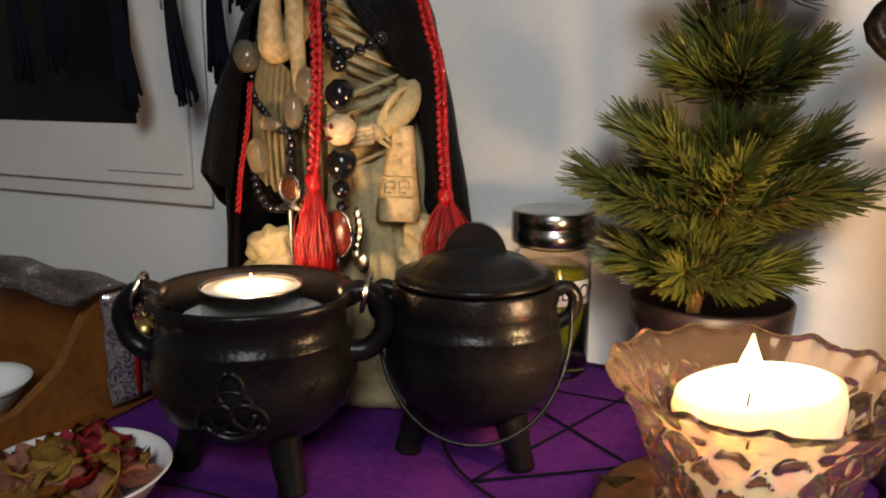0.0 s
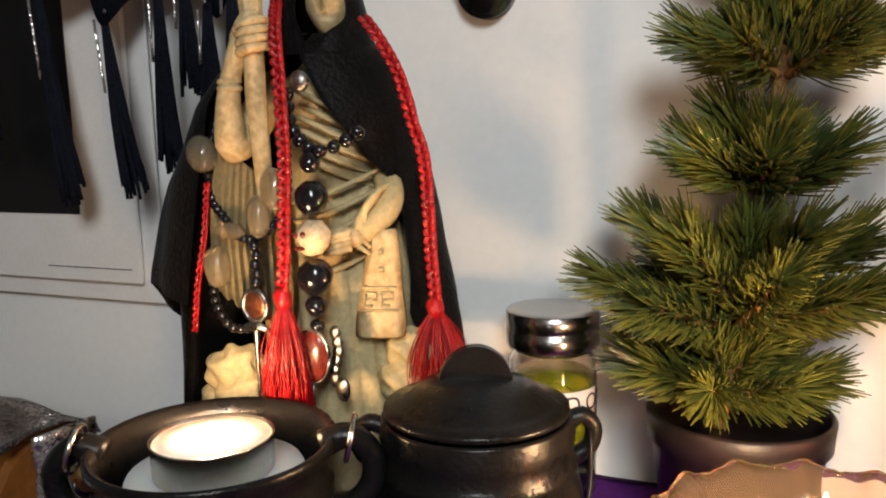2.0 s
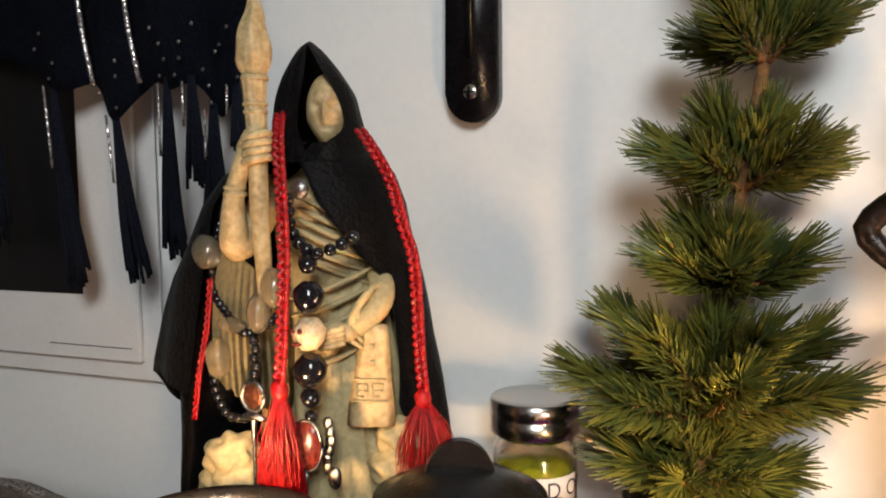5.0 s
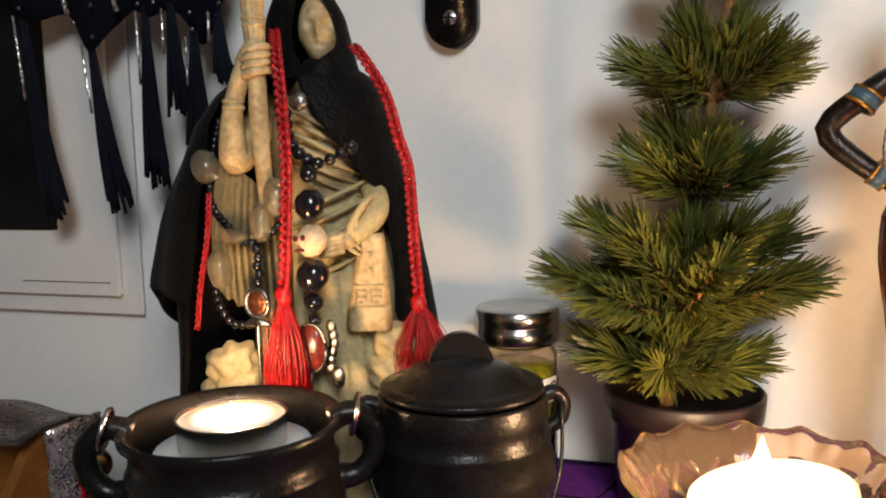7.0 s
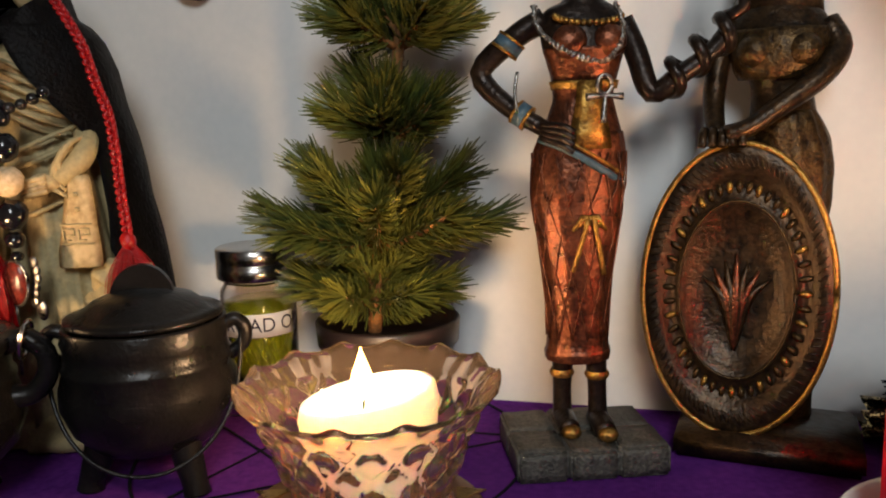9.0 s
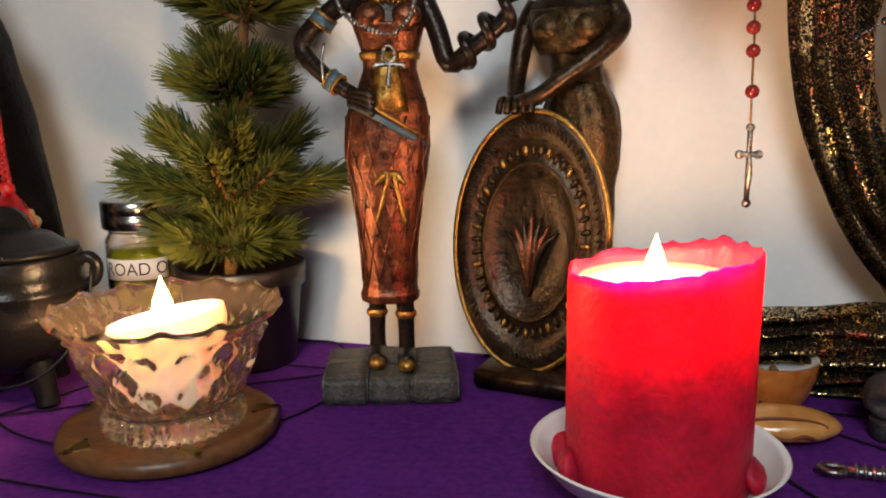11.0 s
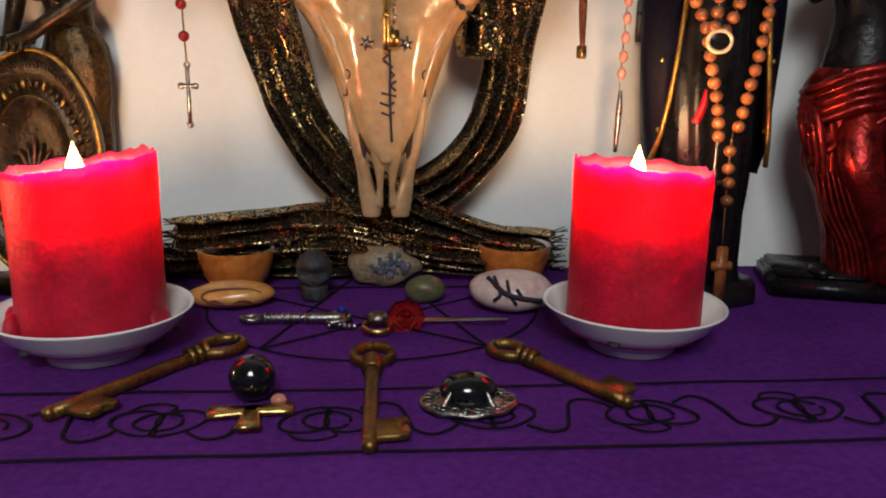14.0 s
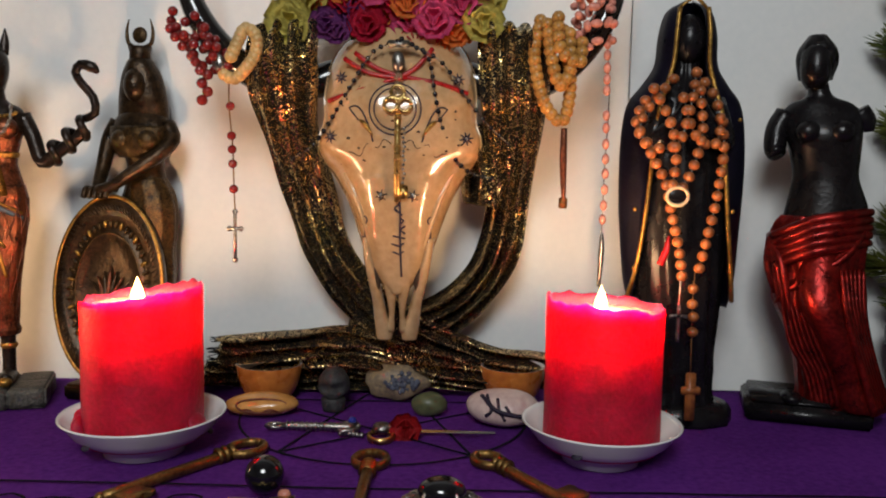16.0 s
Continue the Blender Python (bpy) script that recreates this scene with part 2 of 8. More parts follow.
REDBEAD = mat("dark_red_bead", (0.20, 0.010, 0.008), (0.09, 0.004, 0.004), 0.15, grain=20, coarse=50, bump=0.05, coat=0.4)
TERRA = mat("orange_brown_glaze", (0.52, 0.17, 0.035), (0.36, 0.10, 0.02), 0.28, grain=20, coarse=10, bump=0.08, coat=0.2)


# ---- mesh helpers ----
def part(name, bm, material, parent=None, label="", smooth=True):
    """Links a bmesh as one mesh object, under parent if one is given."""
    me = bpy.data.meshes.new(name)
    bmesh.ops.recalc_face_normals(bm, faces=bm.faces)
    bm.to_mesh(me)
    bm.free()
    for m in material if isinstance(material, (list, tuple)) else [material]:
        me.materials.append(m)
    me.polygons.foreach_set("use_smooth", [smooth] * len(me.polygons))
    me.update()
    ob = new(name, me)
    if parent:
        ob.parent = parent
    if label:
        ob["label"] = label
    return ob


def share(name, me, parent, place=(0, 0, 0), scale=(1, 1, 1), turn=(0, 0, 0)):
    """One more object on a mesh that exists."""
    ob = new(name, me)
    ob.parent, ob.location, ob.scale, ob.rotation_euler = parent, place, scale, turn
    return ob


def thing(name, place, label, category, group="", turn=0.0):
    ob = new(name)
    ob.empty_display_size = 0.01
    ob.location, ob.rotation_euler = place, (0, 0, radians(turn))
    return tagged(ob, label, category, group)


def join(bm, other, m=None, slot=0):
    """Adds the bmesh other to bm."""
    for f in other.faces:
        f.material_index = slot
    if m is not None:
        other.transform(m)
    me = bpy.data.meshes.new("join")
    other.to_mesh(me)
    other.free()
    bm.from_mesh(me)
    bpy.data.meshes.remove(me)
    return bm


def spline(keys, steps):
    """Smooth curve through rows of numbers (Catmull-Rom), steps per span."""
    k = [np.array(r, float) for r in keys]
    k = [2 * k[0] - k[1]] + k + [2 * k[-1] - k[-2]]
    out = []
    for i in range(1, len(k) - 2):
        for s in range(steps):
            t = s / steps
            out.append(0.5 * (2 * k[i] + (k[i + 1] - k[i - 1]) * t + (2 * k[i - 1] - 5 * k[i] + 4 * k[i + 1] - k[i + 2]) * t * t
                              + (3 * k[i] - k[i - 1] - 3 * k[i + 1] + k[i + 2]) * t ** 3))
    return out + [k[-2]]


def rings(loops, closed=True, caps=True):
    """Skin between rings of points."""
    bm = bmesh.new()
    vs = [[bm.verts.new(p) for p in loop] for loop in loops]
    n = len(vs[0])
    for a, b in zip(vs, vs[1:]):
        for i in range(n if closed else n - 1):
            j = (i + 1) % n
            bm.faces.new((a[i], a[j], b[j], b[i]))
    if caps and closed:
        bm.faces.new(vs[0][::-1])
        bm.faces.new(vs[-1])
    return bm


def lathe(profile, seg=48, shape=None, caps=True):
    """Turned body from (radius, height) rows; shape(angle, radius, height) may change the radius."""
    loops = []
    for r, z in profile:
        loop = []
        for i in range(seg):
            a = 2 * math.pi * i / seg
            q = shape(a, r, z) if shape else r
            q, zz = q if isinstance(q, tuple) else (q, z)
            loop.append((q * math.cos(a), q * math.sin(a), zz))
        loops.append(loop)
    return rings(loops, caps=caps)


def body(sections, steps=5, seg=28, folds=0, depth=0.0, rough=0.0, phase=0.0):
    """Loft through (x, y, z, rx, ry[, fold share]) ellipses, with upright folds and an uneven skin."""
    rows = [tuple(s) + (1.0,) * (6 - len(s)) for s in sections]
    loops = []
    for x, y, z, rx, ry, f in spline(rows, steps):
        loop = []
        for i in range(seg):
            a = 2 * math.pi * i / seg
            w = 1 + depth * f * (math.sin(folds * a + phase + z * 30) + 0.5 * math.sin(2.3 * folds * a + z * 45 + 1)) if folds else 1
            if rough:
                w += rough * noise.noise(Vector((x + rx * math.cos(a), y + ry * math.sin(a), z)) * 70)
            loop.append((x + max(rx, 0.0004) * w * math.cos(a), y + max(ry, 0.0004) * w * math.sin(a), z))
        loops.append(loop)
    return rings(loops)


def tube(points, radius, seg=8, steps=4, flat=1.0):
    """Round bar along a smooth line; radius is a number or a number for each point."""
    radii = radius if isinstance(radius, (list, tuple)) else [radius] * len(points)
    rows = spline([(*p, r) for p, r in zip(points, radii)], steps) if steps > 1 else [(*p, r) for p, r in zip(points, radii)]
    pts = [Vector(r[:3]) for r in rows]
    loops, side = [], None
    for i, p in enumerate(pts):
        t = (pts[min(i + 1, len(pts) - 1)] - pts[max(i - 1, 0)]).normalized()
        ref = side if side is not None else (Vector((0, 1, 0)) if abs(t.y) < 0.9 else Vector((1, 0, 0)))
        side = (ref - t * ref.dot(t)).normalized()
        up = t.cross(side)
        r = max(rows[i][3], 0.0001)
        loops.append([p + side * (r * flat * math.cos(2 * math.pi * j / seg)) + up * (r * math.sin(2 * math.pi * j / seg)) for j in range(seg)])
    return rings(loops)


def ball(r, seg=14, scale=(1, 1, 1), place=(0, 0, 0), rough=0.0, freq=60.0, seed=0.0):
    bm = bmesh.new()
    bmesh.ops.create_uvsphere(bm, u_segments=seg, v_segments=max(6, seg * 2 // 3), radius=1)
    for v in bm.verts:
        w = 1 + (rough * noise.noise(Vector(v.co) * r * freq + Vector((seed, seed, 0))) if rough else 0)
        v.co = Vector((v.co.x * scale[0], v.co.y * scale[1], v.co.z * scale[2])) * r * w + Vector(place)
    return bm


def block(sx, sy, sz, bevel=0.001, place=(0, 0, 0)):
    """Box on its underside's middle, with rounded edges."""
    bm = bmesh.new()
    bmesh.ops.create_cube(bm, size=1)
    for v in bm.verts:
        v.co = Vector((v.co.x * sx + place[0], v.co.y * sy + place[1], (v.co.z + 0.5) * sz + place[2]))
    if bevel:
        bmesh.ops.bevel(bm, geom=list(bm.edges), offset=bevel, segments=2, affect="EDGES")
    return bm


def ribbon(points, width, height, steps=6):
    """Flat printed or painted line lying in the xy plane."""
    pts = [Vector((*p[:2], 0)) for p in (spline(points, steps) if steps > 1 else points)]
    loops = []
    for i, p in enumerate(pts):
        t = (pts[min(i + 1, len(pts) - 1)] - pts[max(i - 1, 0)]).normalized()
        s = Vector((-t.y, t.x, 0)) * width / 2
        loops.append([p - s, p + s, p + s * 0.9 + Vector((0, 0, height)), p - s * 0.9 + Vector((0, 0, height))])
    return rings(loops)


def along(points, n):
    """n points at even steps along a smooth line."""
    p = [Vector(q) for q in spline(points, 12)]
    d = [0]
    for a, b in zip(p, p[1:]):
        d.append(d[-1] + (b - a).length)
    out = []
    for i in range(n):
        s = d[-1] * i / max(1, n - 1)
        j = min(max(np.searchsorted(d, s), 1), len(p) - 1)
        out.append(p[j - 1].lerp(p[j], (s - d[j - 1]) / max(1e-9, d[j] - d[j - 1])))
    return out


def bead_mesh(name, r, material, scale=(1, 1, 1), rough=0.0):
    me = bpy.data.meshes.new(name)
    bm = ball(r, 10, scale, rough=rough)
    bm.to_mesh(me)
    bm.free()
    me.materials.append(material)
    me.polygons.foreach_set("use_smooth", [True] * len(me.polygons))
    return me


# ---- setting: table under its cloth, wall, closed room ----
WALL_Y = 0.711


def structure(name, bm, material, label):
    return tagged(part(name, bm, material, smooth=False), label, kind="structure")


structure("wall_north", block(4.2, 0.1, 2.4, 0, (0.1, WALL_Y + 0.05, -0.75)), WALL, "white painted plaster wall behind the altar")
structure("wall_south", block(4.2, 0.1, 2.4, 0, (0.1, -2.45, -0.75)), WALL, "white painted wall behind the viewer")
structure("wall_west", block(0.1, 3.06, 2.4, 0, (-2.05, -0.87, -0.75)), WALL, "white painted side wall")
structure("wall_east", block(0.1, 3.06, 2.4, 0, (2.25, -0.87, -0.75)), WALL, "white painted side wall")
structure("ceiling", block(4.2, 3.3, 0.1, 0, (0.1, -0.87, 1.65)), WALL, "white painted ceiling")
structure("floor", block(4.2, 3.3, 0.1, 0, (0.1, -0.87, -0.85)), BOXWOOD, "brown wooden floor")

table = thing("table", (0.315, 0.415, -0.75), "wooden table covered by a purple cloth", "table")
part("tabletop", block(1.466, 0.58, 0.03, 0.003, (0, 0, 0.715)), WOOD, table)
leg = part("leg", block(0.05, 0.05, 0.715, 0.004, (-0.69, -0.24, 0)), WOOD, table)
for dx, dy in ((1.38, 0), (0, 0.48), (1.38, 0.48)):
    share("leg", leg.data, table, (dx, dy, 0))

cloth = thing("tablecloth", (0, 0, 0), "purple cotton cloth printed with black knotwork on the table", "tablecloth")


def cloth_sheet():
    rows, cols = 90, 220
    loops = []
    for j in range(rows + 1):
        loop = []
        for i in range(cols + 1):
            x = -0.72 + 1.80 * i / cols
            s = 0.0 + 0.86 * j / rows
            y = 0.706 - s
            z = -0.0008 + 0.0009 * noise.noise(Vector((x * 9, y * 14, 0))) + 0.0012 * max(0, noise.noise(Vector((x * 3, y * 40, 4))) - 0.25)
            if s > 0.586:
                y, z = 0.12 - 0.012 * math.sin(x * 30) * min(1, (s - 0.586) * 8), z - (s - 0.586)
            z = min(z, 0.0004)
            if x < -0.424:
                x, z = -0.4245 - 0.003 * abs(math.sin(y * 30)), z - (-0.424 - x)
            loop.append((x, y, z))
        loops.append(loop)
    top = rings(loops, closed=False)
    bmesh.ops.solidify(top, geom=list(top.faces), thickness=0.0012)
    return top


part("sheet", cloth_sheet(), CLOTH, cloth)


def cloth_lines():
    """Printed border: two long lines, a row of looped knots between them, and a ringed star."""
    z = Matrix.Translation((0, 0, 0.0004))
    for y, w in ((0.474, 0.0016), (0.409, 0.0019)):
        pts = [(-0.42 + 0.036 * i, y + 0.0022 * noise.noise(Vector((i * 0.6, y * 90, 0)))) for i in range(40)]
        part("printed_line", ribbon(pts, w, 0.0004), PRINTLINE, cloth).matrix_basis = z
    for n in range(-8, 10):
        x, y, f = 0.2535 + n * 0.0735, 0.4405, 1 if n % 2 else -1

        def bent(pts):
            return [(x + u + 0.0010 * noise.noise(Vector((u * 90, v * 90, n))), y + f * v + 0.0010 * noise.noise(Vector((v * 90, u * 90, n + 5)))) for u, v in pts]
        weave = [(0.0145 * math.cos(t) + 0.0065 * math.cos(3 * t), 0.0125 * math.sin(2 * t + 0.3)) for t in np.linspace(0, 2 * math.pi, 29)]
        part("printed_knot", ribbon(bent(weave), 0.0015, 0.0004, 2), PRINTLINE, cloth).matrix_basis = z
        loop = [(0.0105 * math.cos(t), 0.0085 * math.sin(t) + 0.001) for t in np.linspace(0.5, 6.5, 19)]
        part("printed_knot", ribbon(bent(loop), 0.0014, 0.0004, 2), PRINTLINE, cloth).matrix_basis = z
        link = [(0.015, -0.010), (0.024, -0.0165), (0.032, -0.013), (0.0355, 0.0), (0.0385, 0.012), (0.046, 0.016), (0.054, 0.012), (0.058, 0.006)]
        part("printed_link", ribbon(bent(link), 0.0017, 0.0004), PRINTLINE, cloth).matrix_basis = z
        tail = [(-0.016, 0.011), (-0.011, 0.018), (-0.003, 0.0195), (0.004, 0.016), (0.003, 0.0115)]
        part("printed_curl", ribbon(bent(tail), 0.0013, 0.0004), PRINTLINE, cloth).matrix_basis = z
    for cx, cy, r in ((0.274, 0.617, 0.107), (-0.16, 0.617, 0.105)):
        star = [(cx + r * math.sin(a), cy + r * math.cos(a)) for a in (2 * math.pi * k * 2 / 5 for k in range(6))]
        ring = [(cx + r * math.cos(a), cy + min(r * math.sin(a), 0.085)) for a in np.linspace(0, 2 * math.pi, 41)]
        part("printed_ring", ribbon(ring, 0.0017, 0.0004, 2), PRINTLINE, cloth).matrix_basis = z
        for a, b in zip(star, star[1:]):
            if max(a[1], b[1]) < 0.703:
                part("printed_star_line", ribbon([a, b], 0.0017, 0.0004, 8), PRINTLINE, cloth).matrix_basis = z
            else:
                lo, hi = sorted((a, b), key=lambda p: p[1])
                t = (0.7 - lo[1]) / (hi[1] - lo[1])
                part("printed_star_line", ribbon([lo, (lo[0] + t * (hi[0] - lo[0]), 0.7)], 0.0017, 0.0004, 8), PRINTLINE, cloth).matrix_basis = z


cloth_lines()


# ---- candles ----
def flame(parent, place, h, lean=0.0):
    x, y, z = place
    prof = [(0.0006, 0), (0.0032, 0.08), (0.0044, 0.22), (0.0043, 0.38), (0.0032, 0.58), (0.0017, 0.78), (0.0007, 0.92), (0.0002, 1.0)]
    bm = body([(lean * t * t, 0, t * h, r * h / 0.02, r * h / 0.02) for r, t in prof], 4, 14)
    f = part("flame", bm, FLAME, parent, "bright yellow candle flame")
    f.location = (x, y, z)
    f.visible_shadow = False
    w = part("wick", tube([(0, 0, -0.006), (0.0004, 0, -0.001), (0.0012, 0, 0.003)], 0.0006, 6), WICK, parent)
    w.location = (x, y, z)
    return f


def pillar(name_label, x, y, turn, slant, notch):
    """Red pillar candle with a burnt-down well, a thin uneven wall and drips."""
    c = thing("pillar_candle", (x, y, 0.0095), name_label, "candle", "red pillar candles", turn)
    r, seg, loops = 0.0372, 72, []

    def top(a):
        return 0.094 + slant * math.cos(a) + 0.0030 * noise.noise(Vector((math.cos(a) * 2, math.sin(a) * 2, notch))) + 0.0022 * noise.noise(Vector((math.cos(a) * 7, math.sin(a) * 7, notch)))
    for k, (q, s) in enumerate([(0.0, 0), (0.9, 0), (0.985, 0.004), (1, 0.02), (1.002, 0.12), (1, 0.3), (1, 0.5), (1, 0.7), (1, 0.86), (1.0, 0.95), (0.995, 1.0), (0.968, 1.0), (0.94, 0.955), (0.90, 0.915), (0.84, 0.880), (0.72, 0.835), (0.5, 0.765), (0.3, 0.700), (0.0, 0.660)]):
        loop = []
        for i in range(seg):
            a = 2 * math.pi * i / seg
            h = top(a) * s if k < 12 else 0.094 * s + (top(a) - 0.094) * max(0, (q - 0.8) / 0.2)
            w = 1 + (0.006 * noise.noise(Vector((math.cos(a) * 3, math.sin(a) * 3, h * 40 + notch))) if 1 < k < 11 else 0)
            loop.append((r * q * w * math.cos(a) + 1e-5 * math.cos(a), r * q * w * math.sin(a) + 1e-5 * math.sin(a), h))
        loops.append(loop)
    part("wax_body", rings(loops), REDWAX, c)
    flame(c, (-0.003, 0, 0.0845), 0.0195)
    pool = lathe([(1e-4, 0.0856), (0.014, 0.0856), (0.022, 0.0862), (0.0325, 0.0866), (0.0325, 0.0855), (0.02, 0.0848), (1e-4, 0.0838)], 48)
    part("melted_wax_glow", pool, POOLWAX, c, "pool of melted wax in a pale flame-glow colour").visible_shadow = False
    return c


def saucer(x, y, r, label, spill):
    d = thing("saucer", (x, y, 0.0), label, "dish", "white candle saucers")
    s = r / 0.05
    prof = [(0.0, 0.003), (0.021, 0.003), (0.0225, 0.0), (0.0245, 0.0), (0.0255, 0.005), (0.034, 0.009), (0.043, 0.016), (0.0492, 0.0245), (0.0503, 0.0255),
            (0.0495, 0.0262), (0.047, 0.0235), (0.041, 0.0165), (0.033, 0.011), (0.024, 0.008), (0.0, 0.0078)]
    part("dish_body", lathe([(max(a, 1e-4) * s, b) for a, b in prof], 64), CHINA, d)
    if spill:
        for a, w in spill:
            part("wax_spill", ball(0.0060, 16, (0.75, 1.3 * w, 1.1), (0.0380 * math.cos(a), 0.0380 * math.sin(a), 0.0212), 0.45, 140, a), REDWAX, d)
    for k in range(3):
        a = -2.1 + k * 2.1
        b = ball(0.0022, 8, (1.6, 0.5, 1), (0, 0, 0))
        o = part("painted_sprig", b, INK, d)
        o.location, o.rotation_euler = (0.0415 * s * math.cos(a), 0.0415 * s * math.sin(a), 0.0135), (radians(-50), 0, a + math.pi / 2)
    return d


pillar("red pillar candle with a lit wick on a white saucer", C1[0], C1[1], 0, 0.0048, 1.0)
pillar("lit red pillar candle with jagged rim on a white saucer", C2[0], C2[1], 0, -0.0030, 6.0)
saucer(C1[0], C1[1], 0.0515, "white glazed saucer with spilt red wax under a candle", [(3.25, 1.3), (3.65, 1.0), (-0.25, 1.2)])
saucer(C2[0], C2[1], 0.051, "white glazed saucer under a red candle", [])


def glass_bowl():
    g = thing("glass_bowl", (*GLASS, 0.0105), "scalloped pressed glass bowl with diamond facets holding a candle", "bowl", turn=7)
    outer = [(0.0386, 0.0), (0.0392, 0.003), (0.0385, 0.008), (0.0370, 0.0105), (0.0378, 0.013), (0.041, 0.020), (0.0445, 0.028), (0.048, 0.036), (0.051, 0.043), (0.0545, 0.049), (0.0595, 0.0545), (0.0635, 0.0575)]
    inner = [(0.0632, 0.0592), (0.0585, 0.0565), (0.053, 0.051), (0.0485, 0.044), (0.0445, 0.034), (0.041, 0.024), (0.037, 0.016), (0.030, 0.0125), (0.0001, 0.0118)]

    def shape(a, r, z):
        q, zz = r, z
        if 0.014 < z < 0.050 and r in orad:
            u, v = a * 14 / (2 * math.pi), (z - 0.014) / 0.018
            d = 2 * max(abs((u + v) % 1 - 0.5), abs((u - v) % 1 - 0.5))
            q = r + 0.0070 * (0.7 - max(d, 0.45))
        if z < 0.0105 and r in orad:
            q = r + 0.0011 * math.cos(36 * a)
        if r > 0.047:
            s = (r - 0.047) / 0.0105
            q = r + 0.0022 * s * abs(math.sin(7 * a)) - 0.001 * s
            zz = z + 0.0040 * s * (abs(math.sin(7 * a)) - 0.5) + (0.0052 * s * max(0, 0.9 - s) * math.cos(28 * a) if r not in orad else 0)
        return q, zz
    outer, inner = [(r * 0.865, z) for r, z in outer], [(r * 0.865, z) for r, z in inner]
    fine = [tuple(p) for p in spline(outer, 4)]
    orad = {p[0] for p in fine}
    bowl = part("bowl_body", lathe([(1e-4, 0.0022), (0.032, 0.0015)] + fine + inner, 196, shape), GLOWGLASS, g)
    bowl.visible_shadow = False
    c = thing("block_candle", (*GLASS, 0.0228), "white block candle lit inside the glass bowl", "candle", turn=-12)

    def lump(a, r, z):
        k = 1 + 0.05 * math.cos(2 * a) + 0.03 * math.cos(3 * a + 1)
        return r * k, z + (0.005 * math.cos(a - 0.3) if z > 0.03 else 0)
    part("wax_body", lathe([(1e-4, 0), (0.0205, 0), (0.0230, 0.004), (0.0255, 0.016), (0.0275, 0.026), (0.0288, 0.036), (0.0276, 0.042), (0.024, 0.0425), (0.016, 0.038), (0.008, 0.037), (1e-4, 0.037)], 48, lump), CREAMWAX, c)
    flame(c, (-0.003, 0, 0.0385), 0.0225)
    part("spent_wick", tube([(0, 0, 0), (0.0012, 0, 0.002), (0.0005, 0.0, 0.0046)], 0.0007, 6), REDSTONE, c).location = (0.004, -0.0262, 0.026)
    t = thing("trivet", (GLASS[0] - 0.006, GLASS[1] + 0.004, 0.0), "round dark wooden trivet with brass inlay under the glass bowl", "trivet")
    part("disc", lathe([(1e-4, 0), (0.050, 0), (0.0535, 0.002), (0.0545, 0.005), (0.0530, 0.0085), (0.0505, 0.0098), (0.044, 0.0095), (1e-4, 0.0095)], 64), WOOD, t)
    for k in range(5):
        a = k * 2 * math.pi / 5 + 0.5
        bm = bmesh.new()
        vs = [bm.verts.new((x, y, z)) for z in (0.0093, 0.0101) for x, y in ((0, -0.006), (0.016, 0.001), (0.004, 0.007))]
        bm.faces.new(vs[:3][::-1]), bm.faces.new(vs[3:])
        for i in range(3):
            bm.faces.new((vs[i], vs[(i + 1) % 3], vs[3 + (i + 1) % 3], vs[3 + i]))
        o = part("brass_inlay", bm, BRIGHT_BRASS, t, smooth=False)
        o.location, o.rotation_euler = (0.040 * math.cos(a), 0.040 * math.sin(a), 0), (0, 0, a)


glass_bowl()


# ---- cauldrons ----
def cauldron_body(r, h, rim, legs):
    """Pot-bellied body with a ridge under the neck and a flared rim; hollow inside."""
    p = [(0.0001, 0.016), (0.35 * r, 0.0165), (0.68 * r, 0.022), (0.90 * r, 0.032), (1.0 * r, 0.044), (1.0 * r, 0.052), (0.94 * r, h - 0.021), (0.955 * r, h - 0.0195), (0.955 * r, h - 0.0175), (0.925 * r, h - 0.016),
         (0.91 * r, h - 0.010), (0.935 * r, h - 0.006), (rim, h - 0.003), (rim * 1.005, h), (rim * 0.985, h + 0.0014), (rim * 0.93, h), (rim * 0.88, h - 0.006), (0.86 * r, h - 0.02), (0.86 * r, 0.04), (0.5 * r, 0.026), (0.0001, 0.025)]
    return lathe(p, 64, lambda a, q, z: q * (1 + 0.006 * noise.noise(Vector((math.cos(a) * 2, math.sin(a) * 2, z * 60)))))


def cauldron_legs(c, r, lower, turn):
    for k in range(3):
        a = radians(turn + 120 * k)
        ux, uy = math.cos(a), math.sin(a)
        bm = tube([(ux * r * 0.56, uy * r * 0.56, 0.028), (ux * r * 0.66, uy * r * 0.66, 0.014), (ux * r * 0.74, uy * r * 0.74, 0.0045), (ux * r * 0.76, uy * r * 0.76, 0.0)], [0.0085, 0.0072, 0.0062, 0.0068], 12)
        part("leg", bm, IRON, c)


